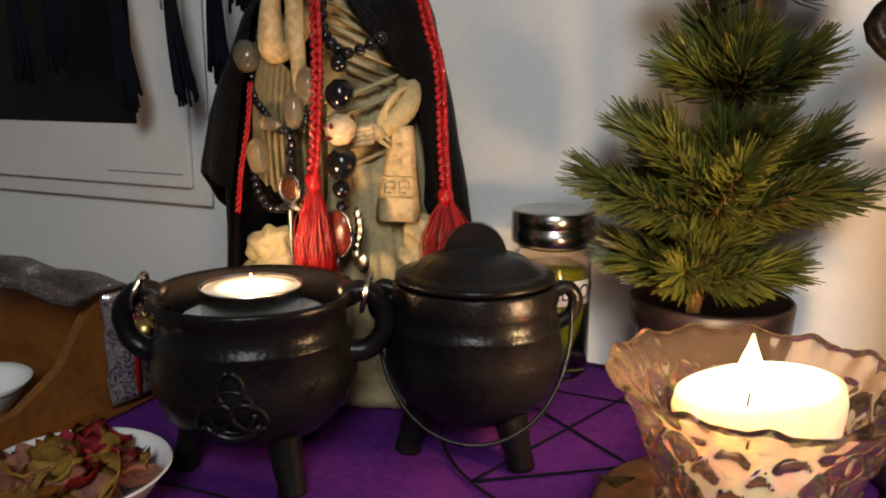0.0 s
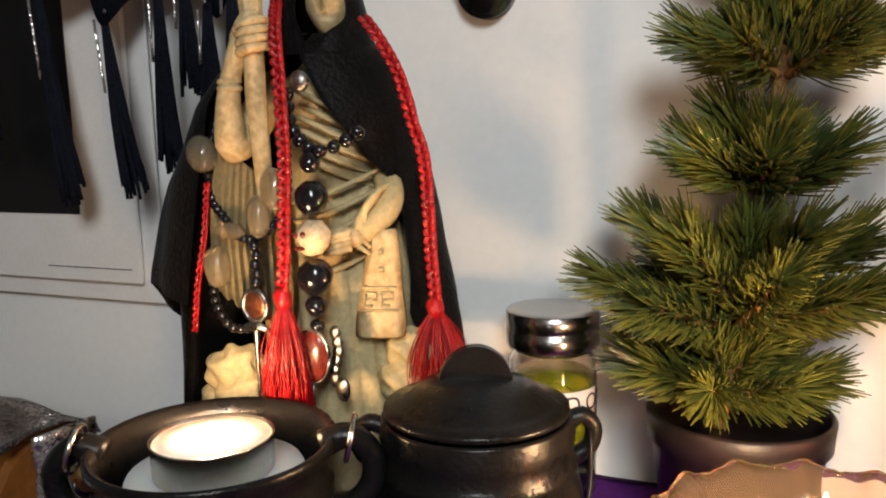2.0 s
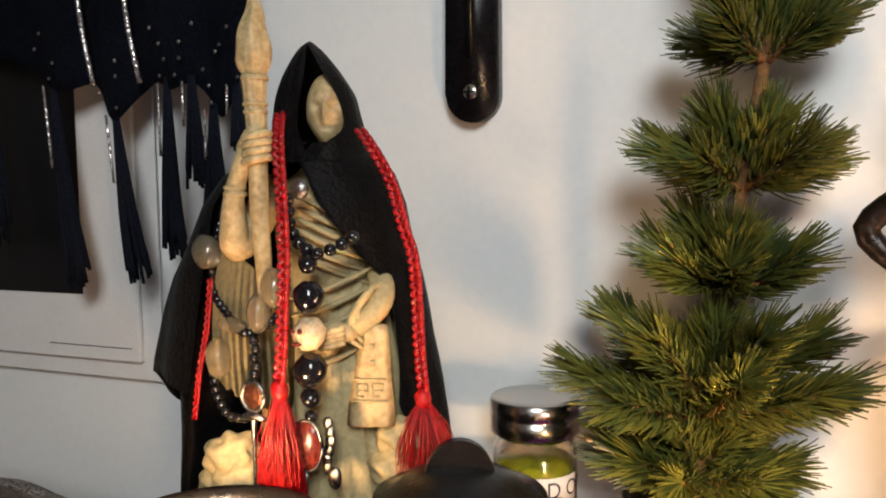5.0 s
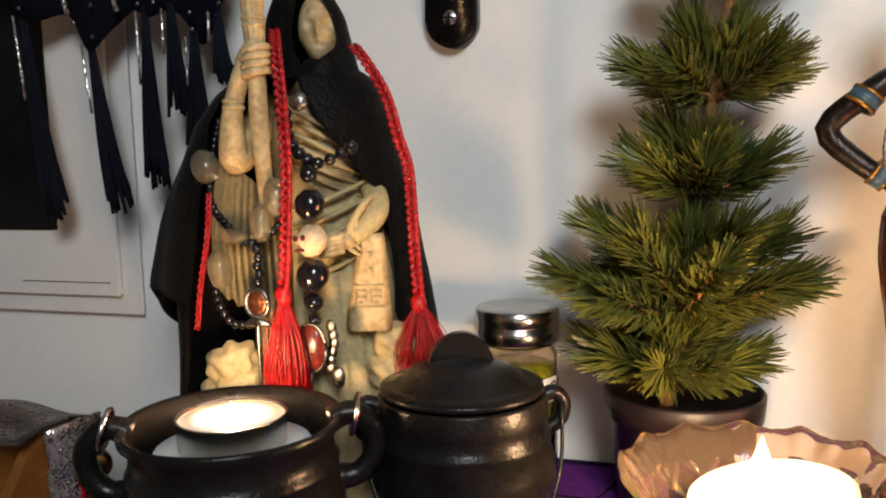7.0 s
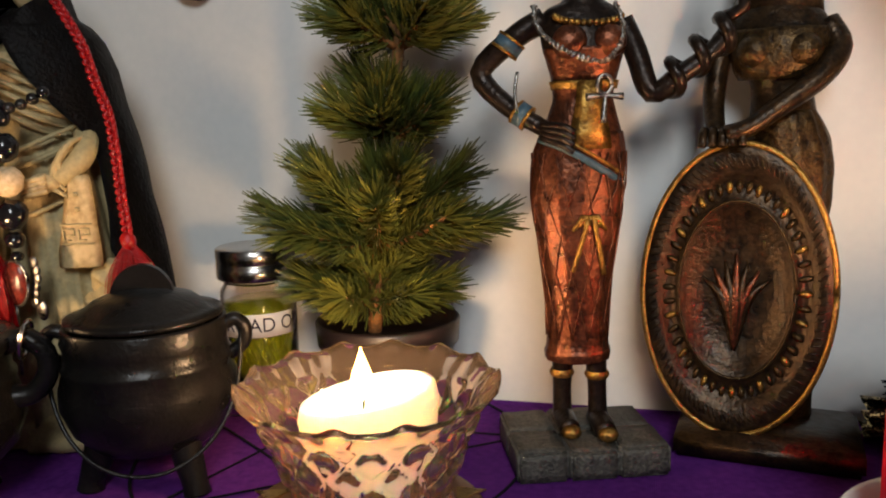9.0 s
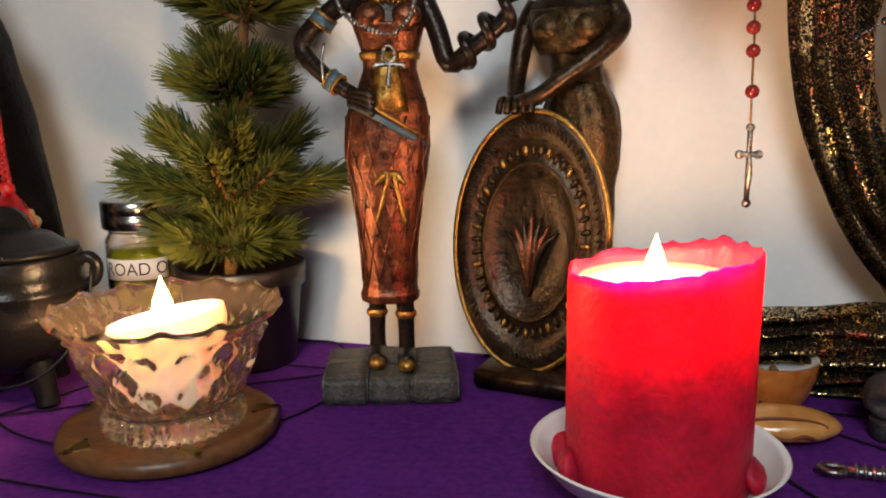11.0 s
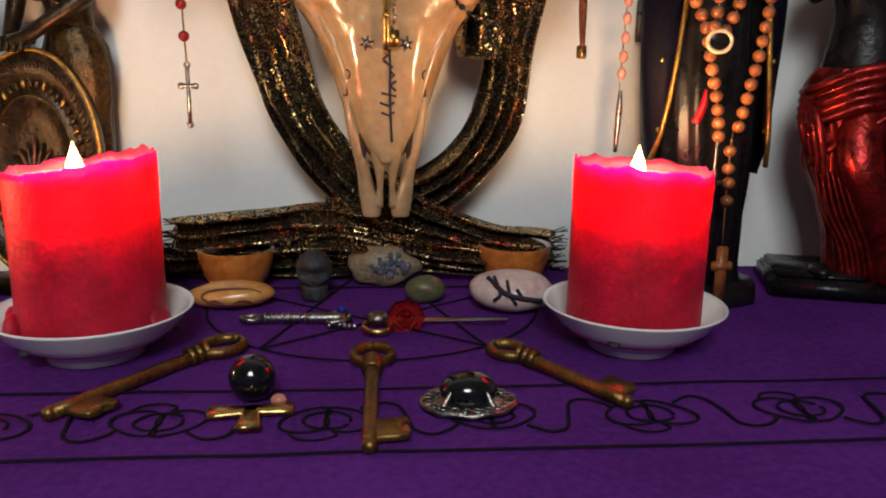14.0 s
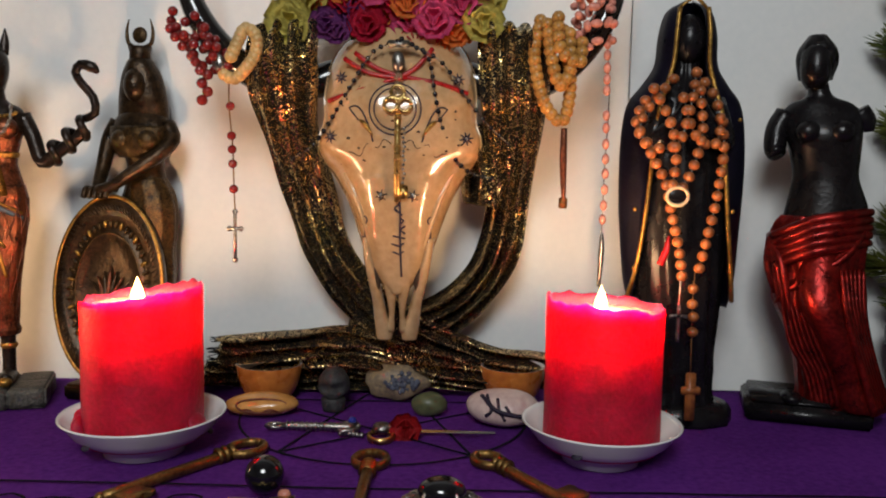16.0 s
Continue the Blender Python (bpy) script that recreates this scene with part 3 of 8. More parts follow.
def cauldrons():
    c = thing("cauldron", (*TEA, 0.0), "open black cast iron cauldron with a raised knot, holding a tealight", "cauldron", "cauldrons", 25.2)
    part("pot", cauldron_body(0.0455, 0.083, 0.0455, 3), IRON, c)
    cauldron_legs(c, 0.0455, 0, -55)
    for s in (-1, 1):
        ear = tube([(s * 0.040, 0, 0.080), (s * 0.050, 0, 0.083), (s * 0.0585, 0, 0.075), (s * 0.058, 0, 0.064), (s * 0.051, 0, 0.056), (s * 0.041, 0, 0.055)], [0.0055, 0.005, 0.0048, 0.0048, 0.005, 0.006], 12)
        part("ear", ear, IRON, c)
        ring = tube([(s * 0.0505 + 0.002 * math.sin(a), 0.0085 * math.cos(a), 0.082 + 0.0085 * math.sin(a)) for a in np.linspace(0, 2 * math.pi, 13)], 0.0011, 8, 3)
        part("ring", ring, STEEL, c, "steel ring through the ear")
    emblem = bmesh.new()

    def on_pot(u, z):
        rr = 0.0455 * (0.99 if z > 0.04 else 0.99 - (0.04 - z) * 7)
        return (u, -math.sqrt(rr * rr - u * u) - 0.0002, z)
    for k in range(3):
        a0 = math.pi / 2 + 2 * math.pi * k / 3
        petal = [(0.0078 + 0.0078 * math.cos(t), 0.0052 * math.sin(t)) for t in np.linspace(0, 2 * math.pi, 17)]
        join(emblem, tube([on_pot(x * math.cos(a0) - y * math.sin(a0), 0.0455 + x * math.sin(a0) + y * math.cos(a0)) for x, y in petal], 0.0014, 6, 1))
    join(emblem, tube([on_pot(0.0125 * math.cos(t), 0.0435 + 0.0115 * math.sin(t)) for t in np.linspace(-2.7, -0.4, 13)], [0.0005] + [0.0021] * 11 + [0.0005], 7, 1))
    join(emblem, tube([on_pot(0.0092 * math.cos(t), 0.0440 + 0.0092 * math.sin(t)) for t in np.linspace(0, 2 * math.pi, 21)], 0.0011, 6, 1))
    part("raised_emblem", emblem, IRON, c)
    s = thing("white_stand", (*TEA, 0.0252), "white wax disc inside the cauldron under the tealight", "candle")
    part("disc", lathe([(1e-4, 0), (0.033, 0), (0.033, 0.045), (0.032, 0.047), (0.022, 0.0475), (1e-4, 0.0475)], 40), WHITEWAX, s)
    t = thing("tealight", (TEA[0] + 0.001, TEA[1] - 0.002, 0.0727), "lit tealight with glowing wax in a thin cup", "candle")
    part("cup", lathe([(1e-4, 0), (0.0215, 0), (0.022, 0.001), (0.0222, 0.0128), (0.0226, 0.0136), (0.0218, 0.0136), (0.0215, 0.0115), (1e-4, 0.0115)], 40), STEEL, t, "thin metal cup")
    part("wax", lathe([(1e-4, 0.0116), (0.0214, 0.0116), (0.0214, 0.0126), (1e-4, 0.0128)], 40), TEAWAX, t)
    flame(t, (0, 0, 0.0125), 0.006)

    d = thing("lidded_cauldron", (-0.236, 0.568, 0.0), "black cast iron cauldron with a lid and a wire bail", "cauldron", "cauldrons", 24)
    part("pot", cauldron_body(0.0425, 0.082, 0.0385, 3), IRON, d)
    cauldron_legs(d, 0.0425, 0, -48)
    lid = part("lid", lathe([(1e-4, 0.083), (0.034, 0.083), (0.0375, 0.0845), (0.0372, 0.0866), (0.0325, 0.0876), (0.0300, 0.0888), (0.024, 0.0935), (0.012, 0.0978), (1e-4, 0.0990)], 56), IRON, d)
    loops = []
    for y in (-0.0023, 0.0023):
        loops.append([(0.0152 * math.cos(a), y, 0.0930 + 0.0175 * math.sin(a)) for a in np.linspace(0, math.pi, 22)])
    knob = rings(loops)
    bmesh.ops.bevel(knob, geom=[e for e in knob.edges if abs(e.verts[0].co.y - e.verts[1].co.y) < 1e-6], offset=0.0008, segments=2, affect="EDGES")
    part("lid_handle", knob, IRON, lid, "half-round iron lid grip", smooth=False)
    for s in (-1, 1):
        part("ear", tube([(s * 0.036, 0, 0.077), (s * 0.043, 0, 0.080), (s * 0.0475, 0, 0.075), (s * 0.046, 0, 0.067), (s * 0.039, 0, 0.062)], 0.0036, 10), IRON, d)
    bail = [(0.0455 * math.cos(a), -0.0455 * abs(math.sin(a)) * 0.55 - 0.004, 0.075 - 0.062 * abs(math.sin(a)) ** 0.8) for a in np.linspace(0, math.pi, 25)]
    part("bail", tube(bail, 0.0010, 8, 2), IRON, d, "thin black wire handle hanging down")


cauldrons()


# ---- jar of oil ----
def jar():
    j = thing("spice_jar", (-0.233, 0.680, 0.0), "glass jar of green oil with steel lid and handwritten label", "jar", turn=10)
    R = 0.0234
    shell = part("glass", lathe([(1e-4, 0), (R - 0.003, 0), (R, 0.003), (R, 0.074), (R - 0.003, 0.079), (R - 0.003, 0.0800), (R - 0.0048, 0.0800), (R - 0.0048, 0.078), (R - 0.002, 0.073), (R - 0.002, 0.004), (1e-4, 0.003)], 48), GLASSM, j)
    shell.visible_shadow = False
    part("oil", lathe([(1e-4, 0.0033), (R - 0.0023, 0.0045), (R - 0.0023, 0.0665), (1e-4, 0.0665)], 48), OIL, j, "green herb oil")
    part("lid", lathe([(1e-4, 0.0846), (R + 0.0004, 0.0815), (R + 0.0012, 0.0825), (R + 0.0012, 0.091), (R + 0.0004, 0.0915), (R + 0.0012, 0.0925), (R + 0.0012, 0.1000), (R, 0.1011), (R - 0.004, 0.1015), (R - 0.008, 0.1010), (1e-4, 0.1008)], 56), STEEL, j, "brushed steel screw lid")
    for k in range(14):
        random.seed(k)
        x, y = random.uniform(-0.014, 0.014), random.uniform(-0.014, 0.014)
        part("herb_sprig", tube([(x, y, 0.006), (x * 0.8 + 0.004, y + 0.003, 0.02), (y, x * 0.7, 0.034 + 0.02 * random.random())], [0.0006, 0.0014, 0.0003], 5, 3), HERB, j)
    lab = bmesh.new()
    loops = []
    for z in (0.0475, 0.062):
        loops.append([((R + q) * math.sin(a), -(R + q) * math.cos(a), z) for q in (0.0002, 0.0005) for a in (np.linspace(-0.8, 1.25, 20) if q < 0.0004 else np.linspace(1.25, -0.8, 20))])
    label = part("label", rings(loops), PAPER, j, "white paper label")
    text = bpy.data.curves.new("writing", "FONT")
    text.body, text.size, text.align_x, text.align_y = "ROAD OP", 0.0125, "LEFT", "CENTER"
    tmp = new("writing", text)
    me = bpy.data.meshes.new_from_object(tmp.evaluated_get(bpy.context.evaluated_depsgraph_get()))
    bpy.data.objects.remove(tmp)
    for v in me.vertices:
        a = -0.66 + v.co.x / R * 0.9
        v.co = ((R + 0.0007) * math.sin(a), -(R + 0.0007) * math.cos(a), 0.0548 + v.co.y)
    me.materials.append(INK)
    w = new("writing", me)
    w.parent = label


jar()


# ---- artificial pine trees ----
def pine(place, label, turn, seed):
    """Wired artificial pine: tiers of brush-like tufts with bare stem between them."""
    t = thing("pine_tree", place, label, "tree", "small pine trees", turn)
    rnd = random.Random(seed)
    part("pot", lathe([(1e-4, 0), (0.031, 0), (0.033, 0.002), (0.0380, 0.051), (0.0405, 0.0515), (0.0415, 0.064), (0.040, 0.0655), (0.0385, 0.064), (0.037, 0.056), (1e-4, 0.055)], 48), POTM, t, "dark plastic flower pot")

    def stem(z):
        return Vector((-0.010 + 0.145 * max(0, z - 0.06), 0.002 * math.sin(z * 30), z))
    part("trunk", tube([stem(z) for z in (0.045, 0.12, 0.2, 0.28, 0.37)], [0.0042, 0.0038, 0.0034, 0.0028, 0.001], 10), BARK, t)
    tiers = [(0.072, 8, 0.052, 12, 0.0), (0.078, 5, 0.034, 48, 0.5), (0.104, 8, 0.072, 18, 0.35), (0.112, 6, 0.064, 42, 0.0), (0.118, 3, 0.040, 64, 0.3), (0.164, 6, 0.044, 24, 0.75), (0.172, 4, 0.034, 52, 0.2),
             (0.214, 6, 0.046, 26, 0.1), (0.220, 4, 0.036, 54, 0.5), (0.272, 5, 0.038, 26, 0.3), (0.278, 3, 0.030, 56, 0.1), (0.325, 5, 0.030, 30, 0.2), (0.345, 3, 0.02, 70, 0.0)]
    for z, n, length, rise, off in tiers:
        for k in range(n):
            a = 2 * math.pi * (k + off + rnd.uniform(-0.16, 0.16)) / n
            e = radians(rise + rnd.uniform(-9, 9))
            L = length * rnd.uniform(0.86, 1.1)
            if math.sin(a) > 0.35:
                L *= 0.62
            d = Vector((math.cos(a) * math.cos(e), math.sin(a) * math.cos(e), math.sin(e)))
            root = stem(z)
            tip = root + d * L * 0.80 + Vector((0, 0, L * 0.06))
            b = part("branch", tube([root, root + d * L * 0.4, tip], [0.0021, 0.0018, 0.0011], 6, 3), BARK, t)
            verts, faces = [], []
            side = d.orthogonal().normalized()
            up = d.cross(side)
            for q in range(int(170 + 1700 * L)):
                s = 0.16 + 0.84 * rnd.random() ** 0.8
                base = root.lerp(tip, s)
                f = rnd.uniform(0, 2 * math.pi)
                u = side * math.cos(f) + up * math.sin(f)
                spread = rnd.uniform(0.55, 1.15) * (1.12 - 0.5 * s * s)
                way = (d + u * spread).normalized()
                ln = rnd.uniform(0.017, 0.0235)
                bend = (d - u * 0.3) * 0.0022 + Vector((rnd.uniform(-1, 1), rnd.uniform(-1, 1), rnd.uniform(-1, 1))) * 0.0011
                mid, end = base + way * ln * 0.6, base + way * ln + bend
                if base.z < 0.07 and end.z < 0.058:
                    continue
                w = way.orthogonal().normalized() * 0.00056
                v = way.cross(w)
                i = len(verts)
                verts += [base + w * 0.8, base - w * 0.4 + v * 0.7, base - w * 0.4 - v * 0.7, mid + w, mid - w * 0.5 + v * 0.87, mid - w * 0.5 - v * 0.87, end + w * 0.5, end - w * 0.25 + v * 0.4, end - w * 0.25 - v * 0.4]
                faces += [(i, i + 1, i + 4, i + 3), (i + 1, i + 2, i + 5, i + 4), (i + 2, i, i + 3, i + 5), (i + 3, i + 4, i + 7, i + 6), (i + 4, i + 5, i + 8, i + 7), (i + 5, i + 3, i + 6, i + 8), (i + 6, i + 7, i + 8)]
            me = bpy.data.meshes.new("needles")
            me.from_pydata(verts, [], faces)
            me.materials.append(NEEDLE)
            o = new("needles", me)
            o.parent = b
    return t


pine((-0.139, 0.655, 0.0), "small artificial pine with green plastic needles in a dark pot", 0, 3)
pine((0.716, 0.652, 0.0), "small artificial pine in a dark pot beside a statue", 130, 3)


# ---- hooded torch-bearer statue with its cape, cords and strings of beads ----
HX, HY = -0.328, 0.622


def hooded_statue():
    bm = bmesh.new()
    join(bm, body([(0.012, -0.004, 0, 0.056, 0.040), (0.012, -0.004, 0.008, 0.057, 0.041), (0.012, -0.004, 0.017, 0.052, 0.037), (0.012, 0, 0.022, 0.04, 0.03)], 5, 60, rough=0.26), slot=1)
    # pleated lower robe, then the torso
    join(bm, body([(0.008, -0.004, 0.014, 0.047, 0.036), (0.006, -0.004, 0.04, 0.044, 0.034), (0.004, -0.003, 0.08, 0.039, 0.031), (0.003, -0.002, 0.12, 0.036, 0.029), (0.002, -0.001, 0.155, 0.032, 0.026, 0.7), (0.002, 0, 0.178, 0.028, 0.0235, 0.3),
                   (0.001, 0, 0.20, 0.030, 0.023, 0.1), (0.0, 0.002, 0.215, 0.029, 0.02, 0), (0.0, 0.004, 0.228, 0.014, 0.013, 0), (0.002, 0.003, 0.240, 0.009, 0.010, 0)], 7, 110, folds=23, depth=0.055, rough=0.03), slot=1)
    for k in range(6):
        z = 0.181 + 0.0058 * k
        join(bm, tube([(-0.020, -0.017, z + 0.008), (-0.008, -0.0255 - 0.0006 * k, z + 0.003), (0.008, -0.0265, z - 0.005), (0.024, -0.017, z - 0.012)], [0.0006, 0.0013, 0.0014, 0.0008], 7, 5), slot=1)
    for k in range(5):
        z = 0.172 - 0.009 * k
        join(bm, tube([(-0.022, -0.020, z - 0.010), (-0.004, -0.030, z - 0.006), (0.012, -0.0315, z), (0.027, -0.022, z + 0.007)], [0.0006, 0.0013, 0.0014, 0.0008], 7, 5), slot=1)
    # carved creatures at the feet
    for x, y, z, r in ((-0.045, -0.030, 0.086, 0.0125), (-0.041, -0.034, 0.074, 0.012), (-0.050, -0.026, 0.070, 0.012), (0.040, -0.028, 0.094, 0.012), (0.049, -0.022, 0.090, 0.0115), (0.036, -0.032, 0.080, 0.0115), (0.047, -0.028, 0.074, 0.013), (-0.036, -0.032, 0.052, 0.015), (0.044, -0.028, 0.050, 0.015)):
        join(bm, ball(r, 40, (1.1, 0.8, 0.9), (x, y, z), 0.34, 150, x), slot=1)
    face = ball(0.0138, 64, (0.80, 0.92, 1.34), (0.0034, -0.0112, 0.2560))
    for v in face.verts:
        x, y, z = v.co.x - 0.0034, v.co.y, v.co.z - 0.2545
        if y < -0.012:
            v.co.y -= 0.0034 * math.exp(-(x / 0.0013) ** 2) * math.exp(-((z + 0.001) / 0.0042) ** 2)
            v.co.y += 0.0030 * math.exp(-((abs(x) - 0.0042) / 0.0023) ** 2) * math.exp(-((z - 0.0026) / 0.0019) ** 2)
            v.co.y -= 0.0007 * math.exp(-((abs(x) - 0.0040) / 0.0017) ** 2) * math.exp(-((z - 0.0022) / 0.0009) ** 2)
            v.co.y += 0.0016 * math.exp(-(x / 0.0028) ** 2) * math.exp(-((z + 0.0078) / 0.0006) ** 2)
            v.co.y -= 0.0006 * math.exp(-(x / 0.0030) ** 2) * math.exp(-((z + 0.0066) / 0.0008) ** 2)
        if z < -0.004:
            v.co.x = 0.0034 + x * (1 + 22 * (z + 0.004))
    join(bm, face)
    join(bm, ball(0.0105, 20, (1, 0.8, 1), (-0.008, -0.020, 0.208)))
    # raised arm with bracelet and fist
    join(bm, tube([(-0.026, 0.0, 0.218), (-0.033, -0.020, 0.200), (-0.0375, -0.037, 0.1905), (-0.0380, -0.040, 0.203), (-0.0365, -0.0415, 0.2165), (-0.0325, -0.043, 0.228), (-0.0290, -0.044, 0.234)], [0.009, 0.0088, 0.0078, 0.0062, 0.0047, 0.0046, 0.0056], 16))
    for q, r in ((0.2150, 0.0055), (0.2180, 0.0053)):
        join(bm, lathe([(r * 0.8, -0.0012), (r, -0.0008), (r, 0.0008), (r * 0.8, 0.0012)], 20, caps=False), Matrix.Translation((-0.0365, -0.0415, q)))
    join(bm, ball(0.0066, 16, (0.95, 0.8, 1.15), (-0.0285, -0.0435, 0.2350)))
    for k in range(4):
        z = 0.2295 + 0.0036 * k
        join(bm, tube([(-0.0295, -0.0480, z), (-0.0245, -0.0525, z + 0.0012), (-0.0190, -0.0505, z + 0.0022), (-0.0180, -0.0460, z + 0.0022)], [0.0021, 0.0022, 0.0020, 0.0016], 8))
    join(bm, tube([(-0.031, -0.046, 0.238), (-0.026, -0.0505, 0.2435), (-0.0205, -0.0495, 0.2455)], [0.0024, 0.0022, 0.0016], 8))
    # torch
    join(bm, body([(-0.0222, -0.0465, 0.166, 0.0036, 0.0036), (-0.0230, -0.0465, 0.190, 0.0040, 0.0040), (-0.0238, -0.0465, 0.215, 0.0044, 0.0044), (-0.0240, -0.0465, 0.244, 0.0046, 0.0046)], 6, 16, rough=0.12))
    join(bm, body([(-0.0240, -0.0465, 0.243, 0.0046, 0.0046), (-0.0242, -0.0465, 0.252, 0.0050, 0.0050), (-0.0244, -0.0465, 0.260, 0.0052, 0.0052), (-0.0245, -0.0465, 0.269, 0.0060, 0.0060)], 5, 48, folds=10, depth=0.05))
    for q, r in ((0.2525, 0.0056), (0.2560, 0.0058), (0.2675, 0.0064)):
        join(bm, lathe([(r * 0.8, -0.0011), (r, -0.0007), (r, 0.0007), (r * 0.8, 0.0011)], 24, caps=False), Matrix.Translation((-0.0243, -0.0465, q)))
    join(bm, body([(-0.0246, -0.0465, 0.269, 0.0050, 0.0050), (-0.0250, -0.0465, 0.274, 0.0072, 0.0070), (-0.0244, -0.0465, 0.281, 0.0076, 0.0074), (-0.0250, -0.0465, 0.290, 0.0060, 0.0060), (-0.0236, -0.0465, 0.299, 0.0036, 0.0036), (-0.0250, -0.0465, 0.308, 0.0005, 0.0005)], 6, 36, folds=5, depth=0.09, rough=0.08))
    # sleeve falling from the elbow in sharp pleats, with a stepped hem
    front = []
    for j in range(31):
        row = []
        for i in range(91):
            u, s = i / 90, j / 30
            top = 0.1950 - 0.026 * u
            hem = 0.1245 - 0.0225 * u + 0.0055 * abs((u * 7) % 1 - 0.5)
            z = top + (hem - top) * s
            half = 0.0150 + 0.0055 * math.sin(min(1, s * 1.5) * math.pi / 2)
            x = -0.0325 - 0.002 * s + half * (2 * u - 1) * (1 - 0.12 * max(0, s - 0.8) * 5 * u)
            y = -0.0265 - 0.0105 * math.sin(math.pi * u) ** 0.7 - 0.0016 * (1 - abs(2 * ((u * 11 + 0.3 * math.sin(s * 4)) % 1) - 1)) * min(1, 0.3 + s)
            row.append((x, y, z))
        front.append(row)
    sleeve = rings(front, closed=False)
    bmesh.ops.solidify(sleeve, geom=list(sleeve.faces), thickness=0.0024)
    join(bm, sleeve, slot=1)
    # other arm with a coiled fold, hand and a patterned sash
    join(bm, tube([(0.026, -0.014, 0.176), (0.030, -0.026, 0.169), (0.029, -0.035, 0.160), (0.018, -0.0385, 0.150)], [0.006, 0.0065, 0.006, 0.005], 12), slot=1)
    for k in range(4):
        join(bm, tube([(0.031 - 0.002 * k, -0.030, 0.172 - 0.004 * k), (0.026 - 0.003 * k, -0.0395, 0.169 - 0.0045 * k), (0.020 - 0.002 * k, -0.0410, 0.160 - 0.004 * k), (0.022, -0.0400, 0.150 - 0.003 * k)], [0.0010, 0.0018, 0.0018, 0.0008], 7, 4), slot=1)
    join(bm, ball(0.0058, 14, (1.4, 0.8, 0.85), (0.012, -0.0405, 0.1490), 0.15, 150))
    for k in range(4):
        join(bm, tube([(0.014, -0.0440, 0.1520 - 0.0024 * k), (0.0075, -0.0465, 0.1505 - 0.0024 * k), (0.002, -0.0450, 0.1485 - 0.0022 * k)], [0.0018, 0.0016, 0.0012], 7))
    sash = rings([[(c0 + w * c, -0.0375 - 0.0022 * q, z) for c, q in ((-1, 0), (-0.6, 1), (0.6, 1), (1, 0), (0.6, -1), (-0.6, -1))] for z, w, c0 in ((0.152, 0.0050, 0.0285), (0.1473, 0.0068, 0.0275), (0.125, 0.0092, 0.0262), (0.112, 0.0112, 0.0252), (0.1035, 0.0116, 0.0250), (0.1025, 0.0112, 0.0250))])
    join(bm, sash)
    for q, w in ((0.1150, 0.0170), (0.1255, 0.0160)):
        join(bm, block(w, 0.0010, 0.0009, 0, (0.0252, -0.0402, q)), slot=1)
    for k in range(2):
        x = 0.0210 + 0.0078 * k
        for bx, bz, w, h in ((0, 0.1232, 0.0052, 0.0008), (-0.0026, 0.1175, 0.0008, 0.0062), (0.0026, 0.1200, 0.0008, 0.0038), (0.0006, 0.1200, 0.0040, 0.0008), (-0.0010, 0.1172, 0.0040, 0.0008)):
            join(bm, block(w, 0.0010, h, 0, (x + bx, -0.0402, bz)), slot=1)
    for q in (0.1330, 0.1410):
        join(bm, block(0.0022, 0.0010, 0.0022, 0, (0.0265, -0.0402, q)), slot=1)
    o = part("statue", bm, [IVORY, ROBE])
    o.location, o.rotation_euler = (HX, HY, 0), (0, 0, radians(20))
    tagged(o, "ivory and green resin statue of a hooded torch bearer", "statue")


hooded_statue()


def arc_sheet(rows, steps, seg, wob=0.0):
    """Open sheet round an upright axis: (z, x, y, rx, ry, start, end) with angles in degrees."""
    loops = []
    for z, x, y, rx, ry, a0, a1 in spline(rows, steps):
        loop = []
        for i in range(seg + 1):
            a = radians(a0 + (a1 - a0) * i / seg)
            w = 1 + wob * math.sin(9 * a + z * 20) + wob * 0.7 * noise.noise(Vector((math.cos(a) * 3, math.sin(a) * 3, z * 25)))
            loop.append((x + rx * w * math.cos(a), y + ry * w * math.sin(a), z))
        loops.append(loop)
    bm = rings(loops, closed=False)
    bmesh.ops.solidify(bm, geom=list(bm.faces), thickness=0.0016)
    return bm


